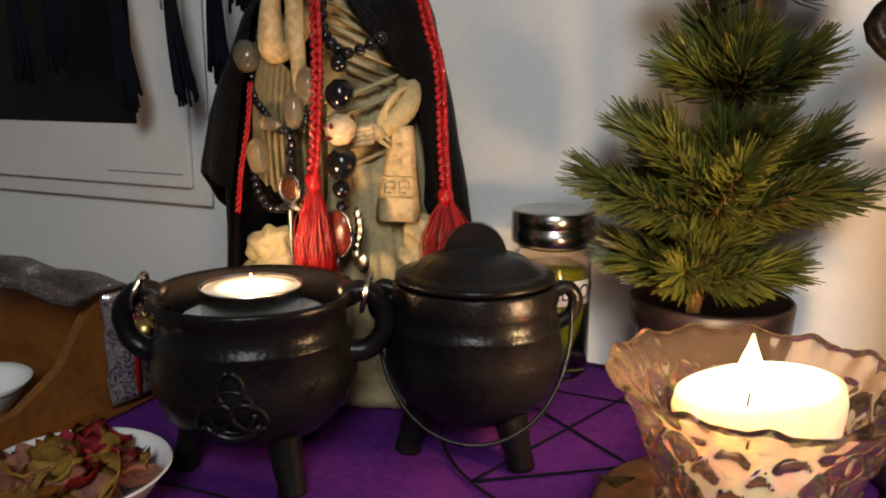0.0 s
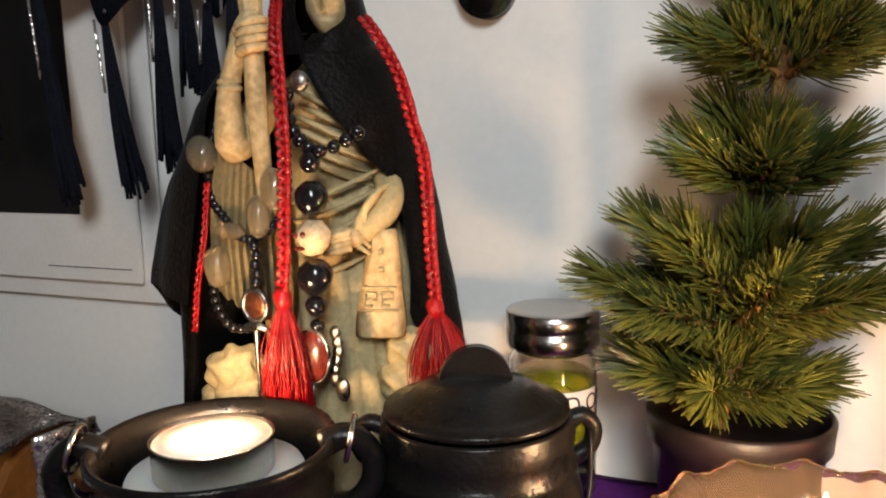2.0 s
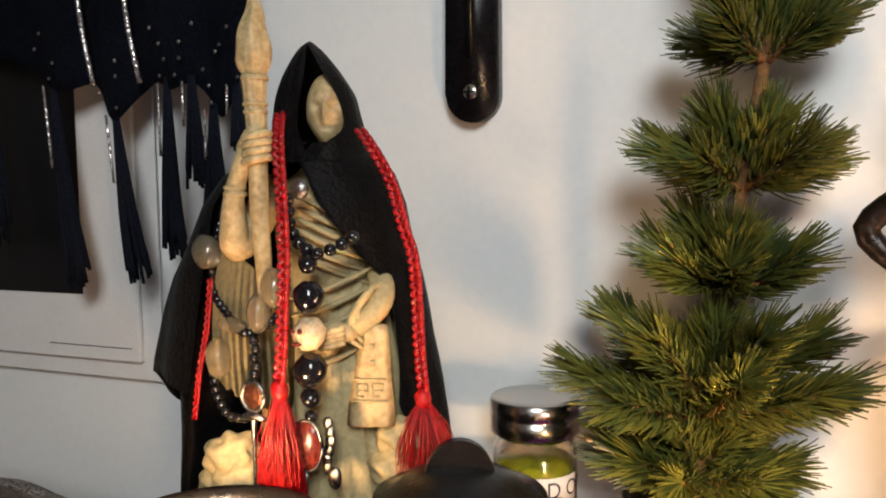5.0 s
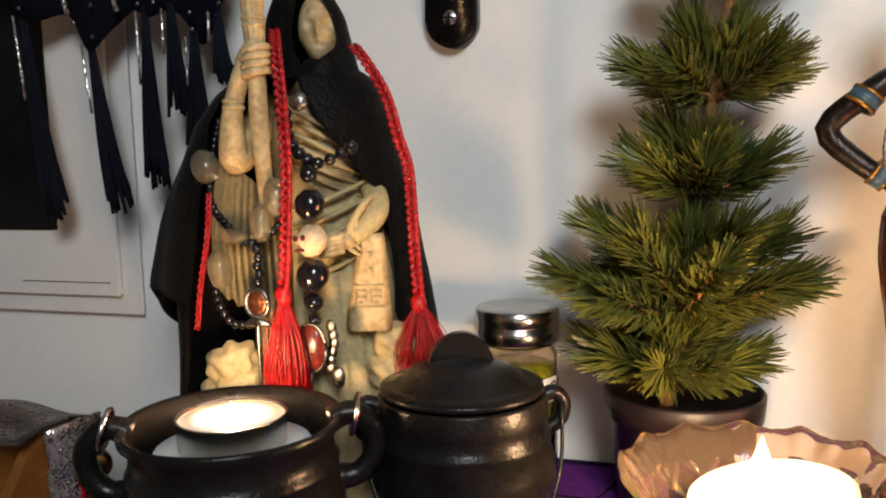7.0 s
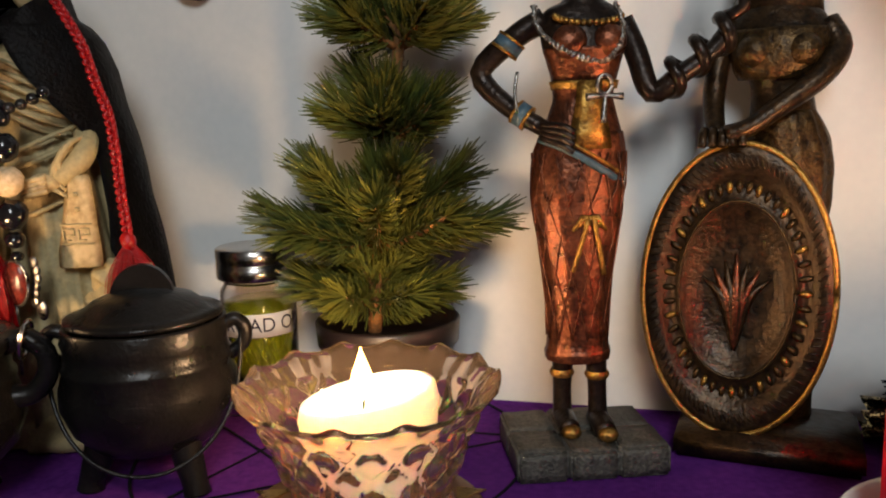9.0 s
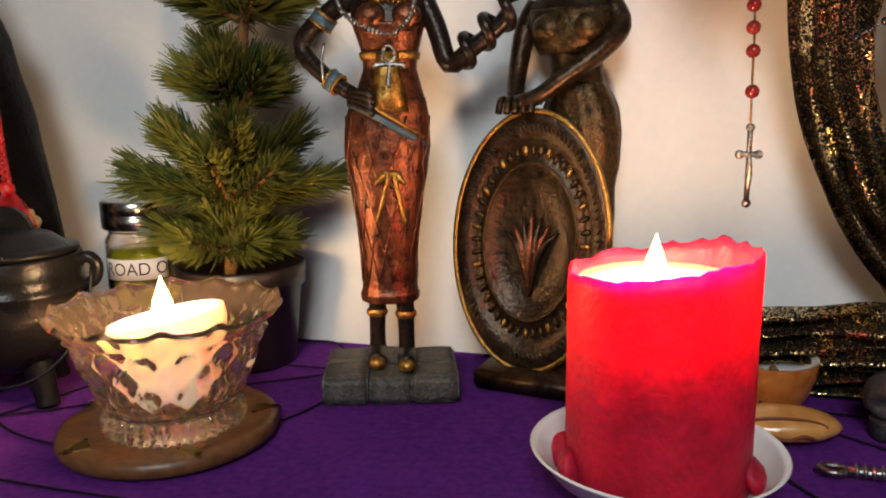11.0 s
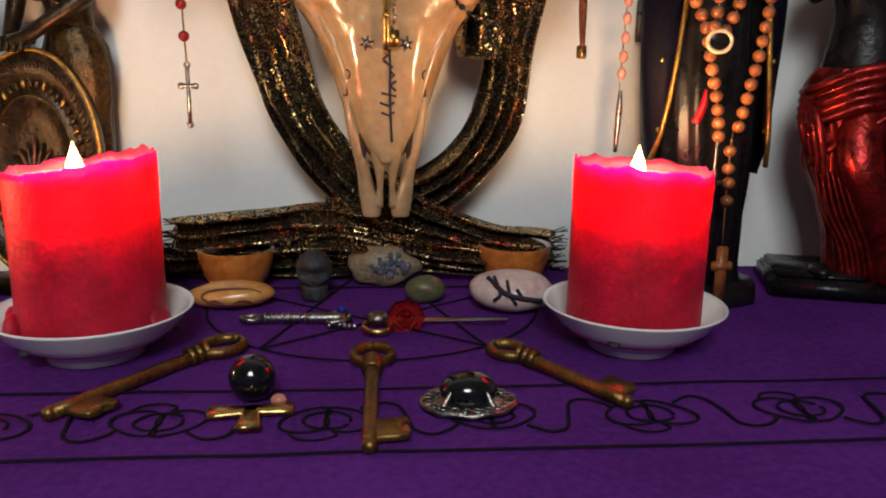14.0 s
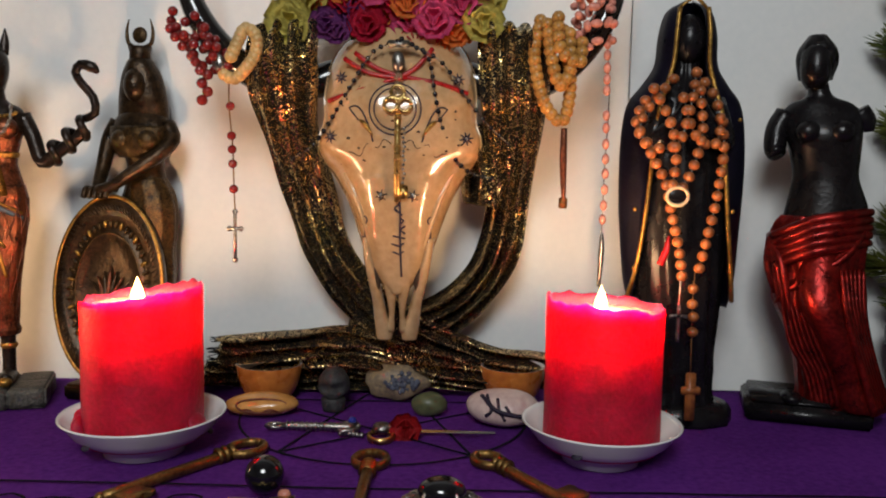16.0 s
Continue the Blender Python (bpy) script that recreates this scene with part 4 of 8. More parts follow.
def cape():
    c = thing("velvet_cape", (HX, HY, 0.0), "black velvet hooded cape draped over the statue", "cape", turn=20)
    zs = (0.045, 0.085, 0.110, 0.129, 0.157, 0.172, 0.1885, 0.209, 0.224, 0.232, 0.240)
    cx = (-0.016, -0.017, -0.018, -0.018, -0.017, -0.0165, -0.015, -0.0125, -0.0095, -0.0070, -0.002)
    rx = (0.0800, 0.0790, 0.0770, 0.0750, 0.0690, 0.0650, 0.0590, 0.0530, 0.0445, 0.0360, 0.0190)
    ry = (0.0420, 0.0425, 0.0440, 0.0450, 0.0460, 0.0460, 0.0450, 0.0420, 0.0370, 0.0340, 0.0250)
    a_right = (-30, -36, -44, -42, -40, -42, -56, -73, -84, -92, -92)
    a_left = (226, 228, 231, 232, 232, 231, 228, 221, 219, 226, 262)
    loops = []
    for j in range(49):
        s, loop = j / 48, []
        for i in range(91):
            u = i / 90
            hem = 0.052 + 0.071 * max(0.0, min(1.0, (u - 0.50) / 0.34)) - 0.006 * max(0, (u - 0.9) / 0.1)
            z = 0.240 + (hem - 0.240) * s
            a0, a1 = np.interp(z, zs, a_right), np.interp(z, zs, a_left)
            a = radians(a0 + (a1 - a0) * u)
            w = 1 + 0.016 * s * math.sin(11 * a + z * 24) + 0.016 * noise.noise(Vector((math.cos(a) * 3, math.sin(a) * 3, z * 26)))
            loop.append((np.interp(z, zs, cx) + np.interp(z, zs, rx) * w * math.cos(a), 0.003 + np.interp(z, zs, ry) * w * math.sin(a), z))
        loops.append(loop)
    cloak = rings(loops, closed=False)
    bmesh.ops.solidify(cloak, geom=list(cloak.faces), thickness=0.0016)
    part("cloak", cloak, VELVET, c)
    part("under_cloak", arc_sheet([(0.19, -0.012, 0.006, 0.050, 0.034, -10, 206), (0.14, -0.012, 0.006, 0.066, 0.036, -8, 204), (0.08, -0.011, 0.008, 0.0715, 0.038, -10, 204), (0.03, -0.010, 0.008, 0.0755, 0.040, -10, 204), (0.004, -0.010, 0.008, 0.0765, 0.041, -10, 204)], 5, 70, 0.024), VELVET, c)
    hood = arc_sheet([(0.230, -0.002, 0.0, 0.027, 0.031, -88, 266), (0.238, -0.003, -0.001, 0.0250, 0.029, -76, 264), (0.246, -0.0035, -0.002, 0.0238, 0.0275, -50, 258), (0.2545, -0.004, -0.003, 0.0222, 0.0262, -44, 259), (0.264, -0.0042, -0.004, 0.0200, 0.0245, -50, 263),
                      (0.273, -0.0046, -0.006, 0.0152, 0.0220, -58, 268), (0.281, -0.0050, -0.007, 0.0098, 0.018, -66, 270), (0.2865, -0.0052, -0.008, 0.0052, 0.013, -78, 271), (0.290, -0.0053, -0.008, 0.0012, 0.006, -86, 270)], 5, 56, 0.02)
    part("hood", hood, VELVET, c)


cape()


def braid(parent, pts, r, n):
    """Plaited cord: three strands winding round one line."""
    line = along(pts, n)
    for k in range(3):
        strand = []
        for i, p in enumerate(line):
            a = i * 0.95 + k * 2 * math.pi / 3
            strand.append((p.x + r * math.sin(a), p.y + r * 0.6 * math.cos(2 * a), p.z + r * 0.25 * math.cos(a)))
        part("strand", tube(strand, r * 0.62, 6, 2), REDCORD, parent)


def tassel(parent, top, length, spread, n, seed):
    rnd = random.Random(seed)
    bm = bmesh.new()
    t = Vector(top)
    for k in range(n):
        a = rnd.uniform(0, 2 * math.pi)
        q = spread * math.sqrt(rnd.random())
        e = t + Vector((q * math.cos(a), q * 0.7 * math.sin(a), -length * rnd.uniform(0.7, 1.05)))
        m = t.lerp(e, 0.5) + Vector((0.25 * q * math.cos(a) + rnd.uniform(-1, 1) * 0.0026, 0.25 * q * math.sin(a), 0))
        join(bm, tube([t + Vector((0, 0, 0.002)), m, e], 0.00022, 4, 3))
    tagged(part("tassel_threads", bm, REDCORD, parent), kind="stuff")
    part("tassel_knot", ball(0.0042, 12, (1, 1, 1.25), top, 0.2, 300), REDCORD, parent)


c = thing("tasselled_cord", (0, 0, 0), "red braided satin cord with tassels hung over the caped statue", "cord")
braid(c, [(-0.3345, 0.590, 0.2533), (-0.3255, 0.574, 0.2392), (-0.3206, 0.5675, 0.2195), (-0.3183, 0.565, 0.1866), (-0.3194, 0.5646, 0.163), (-0.3207, 0.5645, 0.1431), (-0.3222, 0.564, 0.1281)], 0.0021, 72)
tassel(c, (-0.3222, 0.564, 0.125), 0.058, 0.013, 260, 1)
braid(c, [(-0.2978, 0.6020, 0.2451), (-0.2894, 0.5990, 0.2356), (-0.2801, 0.5990, 0.2192), (-0.2746, 0.6000, 0.1988), (-0.2708, 0.6020, 0.1844), (-0.2700, 0.6040, 0.1637), (-0.2692, 0.6045, 0.1385), (-0.2678, 0.6050, 0.1184)], 0.0021, 74)
tassel(c, (-0.2678, 0.604, 0.1155), 0.042, 0.017, 240, 2)
braid(c, [(-0.3677, 0.5756, 0.1738), (-0.3675, 0.5714, 0.1512), (-0.3705, 0.5682, 0.1282), (-0.3746, 0.5688, 0.1051)], 0.0011, 44)


def string(name, label, pts, r, n, material, scale=(1, 1, 1), wire=SILVER, extra=()):
    """A string of beads with its own cord."""
    t = thing(name, (0, 0, 0), label, "necklace")
    part("thread", tube(pts, 0.0004, 5, 6), wire, t)
    me = bead_mesh("bead", r, material, scale)
    for i, p in enumerate(along(pts, n)):
        share("bead", me, t, p, (1 + 0.06 * math.sin(i * 5.1),) * 3, (0.3 * i, 0, i))
    return t


def hecate_beads():
    # beads lie on the robe's front, whose axis is turned a little
    t = string("bead_necklace", "black bead necklace with carved skull beads and a red stone",
               [(-0.336, 0.583, 0.212), (-0.331, 0.578, 0.197), (-0.318, 0.574, 0.188), (-0.309, 0.578, 0.190), (-0.302, 0.583, 0.195)], 0.0032, 10, BLACK)
    for z, r, m, s in ((0.183, 0.0046, BLACK, (1, 1, 1)), (0.168, 0.0072, BLACK, (1, 0.9, 1.05)), (0.151, 0.0078, BONEWHITE, (1, 0.85, 1)), (0.134, 0.0080, BLACK, (1, 0.9, 1.0)), (0.121, 0.0050, BLACK, (1, 1, 0.9)), (0.1125, 0.0034, BLACK, (1, 1, 0.8))):
        part("carved_bead", ball(r, 18, s, (-0.320, 0.573, z), 0.12, 260, z), m, t)
    for dx, dz in ((-0.0032, 0.0015), (0.0006, 0.0018)):
        part("carved_hollow", ball(0.0014, 8, (1, 0.6, 1.1), (-0.322 + dx, 0.5668, 0.151 + dz)), REDSTONE, t)
    part("carved_hollow", ball(0.0022, 8, (1.3, 0.5, 0.45), (-0.3235, 0.567, 0.1468)), REDSTONE, t)
    part("pendant", ball(0.0095, 20, (0.85, 0.4, 1.25), (-0.322, 0.572, 0.0985), 0.05, 200), REDSTONE, t, "oval red stone")
    part("pendant_rim", tube([(-0.322 + 0.0084 * math.cos(a), 0.571, 0.0985 + 0.0121 * math.sin(a)) for a in np.linspace(0, 2 * math.pi, 25)], 0.0008, 6, 1), SILVER, t)
    for k in range(6):
        part("charm", ball(0.0028, 10, (1, 0.4, 1.2), (-0.3125 + 0.0012 * math.sin(k), 0.575, 0.109 - 0.0042 * k)), SILVER, t)
    part("charm", ball(0.005, 12, (0.7, 0.35, 1.1), (-0.309, 0.574, 0.084)), SILVER, t)
    part("chain", tube([(-0.322, 0.571, 0.087), (-0.322, 0.570, 0.07), (-0.322, 0.569, 0.05)], 0.0008, 6), SILVER, t)
    u = string("bead_rosary", "small black beads with cloudy quartz hung on the statue",
               [(-0.381, 0.592, 0.21), (-0.381, 0.582, 0.185), (-0.378, 0.578, 0.168), (-0.368, 0.574, 0.158), (-0.357, 0.571, 0.150), (-0.345, 0.569, 0.152), (-0.334, 0.571, 0.164), (-0.333, 0.573, 0.190), (-0.337, 0.575, 0.214)], 0.0023, 44, BLACK)
    for p, r, s in (((-0.380, 0.576, 0.187), 0.0085, (0.9, 0.8, 1.0)), ((-0.372, 0.572, 0.136), 0.0082, (0.8, 0.8, 1.2)), ((-0.337, 0.568, 0.172), 0.0075, (0.85, 0.8, 1.25)), ((-0.345, 0.567, 0.160), 0.0068, (0.8, 0.8, 1.4)), ((-0.363, 0.570, 0.153), 0.0042, (2.0, 0.8, 0.9))):
        part("quartz", ball(r, 14, s, p, 0.15, 120, r), CRYSTAL, u, "cloudy quartz bead")
    low = [(-0.377, 0.574, 0.128), (-0.372, 0.570, 0.118), (-0.363, 0.567, 0.110), (-0.353, 0.566, 0.110)]
    me = bead_mesh("bead", 0.0023, BLACK)
    for p in along(low, 9):
        share("bead", me, u, p)
    for k in range(5):
        share("bead", me, u, (-0.348 + 0.001 * (k % 2), 0.567, 0.147 - 0.004 * k), (1.1, 1.1, 1.1))
    part("medal", tube([(-0.348 + 0.0062 * math.cos(a), 0.565, 0.121 + 0.0068 * math.sin(a)) for a in np.linspace(0, 2 * math.pi, 25)], 0.0012, 7, 1), SILVER, u)
    part("medal", ball(0.0058, 14, (1, 0.2, 1.1), (-0.348, 0.565, 0.121), 0.3, 500), COPPER, u)
    part("crosspiece", tube([(-0.356, 0.565, 0.110), (-0.348, 0.564, 0.112), (-0.340, 0.565, 0.110)], [0.0008, 0.0022, 0.0008], 8), SILVER, u)
    part("shaft", tube([(-0.348, 0.565, 0.114), (-0.348, 0.565, 0.09), (-0.349, 0.566, 0.07)], [0.0016, 0.001, 0.0008], 7), SILVER, u)
    u.location = (0.011, -0.001, 0)
    t.location = (0.010, -0.002, 0)
    part("brooch", ball(0.0048, 14, (1, 0.6, 1), (-0.327, 0.576, 0.217)), SILVER, u, "pearly brooch")


hecate_beads()


# ---- wall things at the dark end: print, fringed shawl, sconce ----
def wall_things():
    p = thing("art_print", (-0.778, 0.700, 0.094), "large white print with a black picture area hung on the wall", "print")
    part("card", block(0.5, 0.004, 0.75, 0.0006), PAPER, p, smooth=False)
    part("picture", block(0.40, 0.001, 0.6, 0, (0, -0.0026, 0.048)), MATTEBLACK, p, "black printed picture", smooth=False)
    for k in range(24):
        part("small_print", block(0.0025, 0.0006, 0.0006, 0, (0.166 + 0.0033 * k, -0.0023, 0.0095)), INK, p, smooth=False)
    part("backing_sheet", block(0.53, 0.002, 0.79, 0.0004, (0, 0.0045, -0.014)), PAPER, p, smooth=False)

    s = thing("fringed_shawl", (0, 0, 0), "dark navy fringed shawl with silver threads hanging down the wall", "shawl")
    edge = [(-0.72, 0.318), (-0.66, 0.312), (-0.615, 0.312), (-0.585, 0.300), (-0.556, 0.284), (-0.533, 0.288), (-0.521, 0.275), (-0.508, 0.262), (-0.494, 0.277), (-0.478, 0.286), (-0.462, 0.280), (-0.446, 0.283), (-0.43, 0.262), (-0.416, 0.272), (-0.405, 0.31)]
    low = along([(x, 0.668, z) for x, z in edge], 90)
    up = [Vector((q.x * 0.98 - 0.008, 0.668 + 0.004 * math.sin(i * 0.6), 0.42)) for i, q in enumerate(low)]
    loops = [[q.lerp(v, t) + Vector((0, 0.004 * math.sin(i * 0.45 + t * 3), 0)) for i, (q, v) in enumerate(zip(low, up))] for t in np.linspace(0, 1, 14)]
    bm = rings(loops, closed=False)
    bmesh.ops.solidify(bm, geom=list(bm.faces), thickness=0.0015)
    part("net", bm, NET, s)
    rnd = random.Random(4)
    for x0, z0, x1, z1, w in ((-0.563, 0.288, -0.546, 0.150, 0.010), (-0.510, 0.266, -0.494, 0.156, 0.0095), (-0.467, 0.284, -0.462, 0.170, 0.009), (-0.432, 0.266, -0.428, 0.19, 0.012), (-0.622, 0.312, -0.618, 0.178, 0.010), (-0.448, 0.284, -0.444, 0.215, 0.010), (-0.665, 0.312, -0.655, 0.17, 0.010), (-0.415, 0.28, -0.412, 0.235, 0.008)):
        bm = bmesh.new()
        for k in range(26):
            a, b = rnd.uniform(-1, 1), rnd.uniform(-1, 1)
            m = (x0 * 0.45 + x1 * 0.55 + a * w * 0.5, 0.664 + b * 0.003, z0 * 0.45 + z1 * 0.55)
            e = (x1 + a * w * 0.9, 0.664 + b * 0.004, z1 + rnd.uniform(0, 0.018))
            join(bm, tube([(x0 + a * w * 0.15, 0.666, z0 + 0.004), m, e], [0.0011, 0.0013, 0.0011], 5, 3))
        tagged(part("fringe", bm, NET, s), kind="stuff")
        part("silver_thread", tube([(x0 - 0.003, 0.661, z0), (x0 * 0.6 + x1 * 0.4 - 0.004, 0.660, z0 * 0.6 + z1 * 0.4)], 0.0009, 5, 4), SILVERKNIT, s)
        for k in range(4):
            part("sequin", ball(0.0013, 8, (1, 0.4, 1), (x0 + rnd.uniform(-0.008, 0.008), 0.6595, z0 + 0.004 + 0.01 * k)), SILVER, s)
    for x in (-0.53, -0.492):
        part("silver_thread", tube([(x - 0.006, 0.6625, 0.36), (x, 0.6615, 0.32), (x + 0.008, 0.661, 0.285)], 0.0016, 5, 5), SILVERKNIT, s)

    b = thing("wall_sconce", (-0.276, WALL_Y, 0.004), "black metal wall bracket with a rounded end and one screw", "bracket")
    n = 16
    out = [(0.0158 * math.cos(a), 0.2665 + 0.0158 * math.sin(a)) for a in np.linspace(math.pi, 2 * math.pi, n)] + [(0.0158, 0.42), (-0.0158, 0.42)]
    bm = rings([[(x, y, z) for x, z in out] for y in (0.0, -0.012, -0.0135)][:2])
    bmesh.ops.bevel(bm, geom=[e for e in bm.edges if e.verts[0].co.y < -0.01 and e.verts[1].co.y < -0.01], offset=0.002, segments=3, affect="EDGES")
    part("plate", bm, EBONY, b)
    part("groove", block(0.006, 0.002, 0.12, 0.0009, (0, -0.0125, 0.288)), MATTEBLACK, b)
    sc = part("screw", ball(0.0046, 16, (1, 0.35, 1), (0, -0.0125, 0.268)), STEEL, b)
    part("screw_slot", block(0.0065, 0.0008, 0.0011, 0, (0, -0.0143, 0.2675)), MATTEBLACK, sc)
    part("screw_slot", block(0.0011, 0.0008, 0.0065, 0, (0, -0.0143, 0.2648)), MATTEBLACK, sc)


wall_things()


# ---- wooden box with a silver cover, bell, cup, dish of petals ----
def left_things():
    cab = thing("side_cabinet", (-0.585, 0.475, -0.75), "brown wooden cabinet standing beside the altar table", "cabinet")
    part("carcass", block(0.31, 0.17, 0.735, 0.003), BOXWOOD, cab, smooth=False)
    part("top", block(0.314, 0.174, 0.0145, 0.002, (0, 0, 0.7353)), BOXWOOD, cab, smooth=False)
    b = thing("wooden_box", (-0.432, 0.520, 0.0), "orange brown wooden box with a curved front and silver knit", "box", turn=-8)
    side = rings([[(x, y, z) for y, z in ((-0.075, 0.0), (0.03, 0.0), (0.03, 0.060), (0.004, 0.060), (-0.006, 0.054), (-0.022, 0.03), (-0.045, 0.015), (-0.075, 0.008))] for x in (-0.007, 0.0)])
    part("side_panel", side, BOXWOOD, b, smooth=False)
    part("back_panel", block(0.16, 0.006, 0.060, 0.001, (-0.088, 0.028, 0.0)), BOXWOOD, b, smooth=False)
    part("bottom", block(0.16, 0.10, 0.005, 0.001, (-0.088, -0.022, 0.0)), BOXWOOD, b, smooth=False)
    prof = [(-0.012, 0.061), (0.0, 0.0655), (0.018, 0.066), (0.033, 0.062), (0.036, 0.054)]
    loops = [[(x, y, z + 0.0015 * math.sin(x * 90)) for y, z in prof] for x in np.linspace(-0.17, 0.003, 18)]
    bm = rings(loops, closed=False)
    bmesh.ops.solidify(bm, geom=list(bm.faces), thickness=0.002)
    part("cover", bm, SILVERKNIT, b, "silver glitter knit laid over the top")
    strip = rings([[(0.0015 + 0.001 * math.sin(z * 300), y, z) for y in (0.002, 0.033)] + [(0.004 + 0.001 * math.sin(z * 300), y, z) for y in (0.033, 0.002)] for z in np.linspace(0.002, 0.064, 14)])
    part("hanging_strip", strip, SILVERKNIT, b, "silver glitter knit hanging down the side")
    part("red_stripe", block(0.002, 0.003, 0.05, 0.0005, (0.0045, 0.019, 0.004)), REDCORD, b)
    g = thing("bell", (-0.4195, 0.541, 0.0), "small round gold jingle bell hanging on the box", "bell")
    part("shell", ball(0.0085, 18, (1, 1, 1), (0, 0, 0.0405)), BRIGHT_BRASS, g)
    part("slot", block(0.0012, 0.012, 0.008, 0, (0.0, -0.003, 0.0318)), MATTEBLACK, g)
    part("loop", tube([(0, 0, 0.049), (0.002, 0, 0.0515), (0, 0, 0.054), (-0.002, 0, 0.0515), (0, 0, 0.049)], 0.0006, 6), BRIGHT_BRASS, g)
    cup = thing("china_cup", (-0.478, 0.478, 0.0052), "white china cup with a thin dark band under its rim", "cup")
    part("cup_body", lathe([(1e-4, 0.0), (0.016, 0.0), (0.018, 0.002), (0.024, 0.014), (0.0285, 0.027), (0.0305, 0.0325), (0.0302, 0.0332), (0.0272, 0.027), (0.022, 0.014), (0.014, 0.005), (1e-4, 0.0045)], 48), CHINA, cup)
    cup.scale = (0.95, 0.95, 0.55)
    part("band", lathe([(0.0287, 0.0268), (0.0291, 0.0280), (0.0287, 0.0281)], 48, caps=False), INK, cup)
    for k in range(2):
        part("painted_mark", block(0.004, 0.0006, 0.0012, 0, (0.016, -0.0205, 0.018 - 0.003 * k)), INK, cup)
    d = thing("petal_dish", (-0.358, 0.438, 0.0), "white china dish filled with dried rose petals", "dish")
    part("dish_body", lathe([(1e-4, 0.0015), (0.018, 0.0015), (0.019, 0), (0.022, 0), (0.0235, 0.004), (0.032, 0.011), (0.0385, 0.0195), (0.0395, 0.0205), (0.0385, 0.021), (0.036, 0.0175), (0.029, 0.010), (0.02, 0.0062), (1e-4, 0.006)], 56), CHINA, d)
    rnd = random.Random(8)
    cols = [mat("dried_red_petal", (0.52, 0.040, 0.045), (0.26, 0.014, 0.020), 0.6, coarse=40, bump=0.5), mat("dried_yellow_petal", (0.50, 0.30, 0.06), (0.30, 0.15, 0.03), 0.6, coarse=40, bump=0.5),
            mat("dried_pink_petal", (0.55, 0.24, 0.14), (0.26, 0.09, 0.08), 0.6, coarse=40, bump=0.5)]
    for k in range(46):
        a, q = rnd.uniform(0, 6.28), 0.027 * math.sqrt(rnd.random())
        rr = rnd.uniform(0.006, 0.011)
        curl = rnd.uniform(0.5, 1.4)
        loops = [[(rr * u, rr * v * (1 - 0.3 * u * u), curl * rr * 0.35 * (u * u + v * v) + 0.1 * rr * math.sin(5 * u + k)) for v in np.linspace(-1, 1, 6)] for u in np.linspace(-1, 1, 6)]
        bm = rings(loops, closed=False)
        bmesh.ops.solidify(bm, geom=list(bm.faces), thickness=0.0004)
        red = q < 0.02 and math.sin(a) > -0.4
        o = part("petal", bm, cols[0] if red and k % 4 else cols[1 + k % 2], d)
        o.location, o.rotation_euler = (q * math.cos(a), q * math.sin(a), 0.014 + 0.012 * (1 - q / 0.027) + rnd.uniform(-0.001, 0.003)), (rnd.uniform(-0.7, 0.7), rnd.uniform(-0.7, 0.7), a)


left_things()


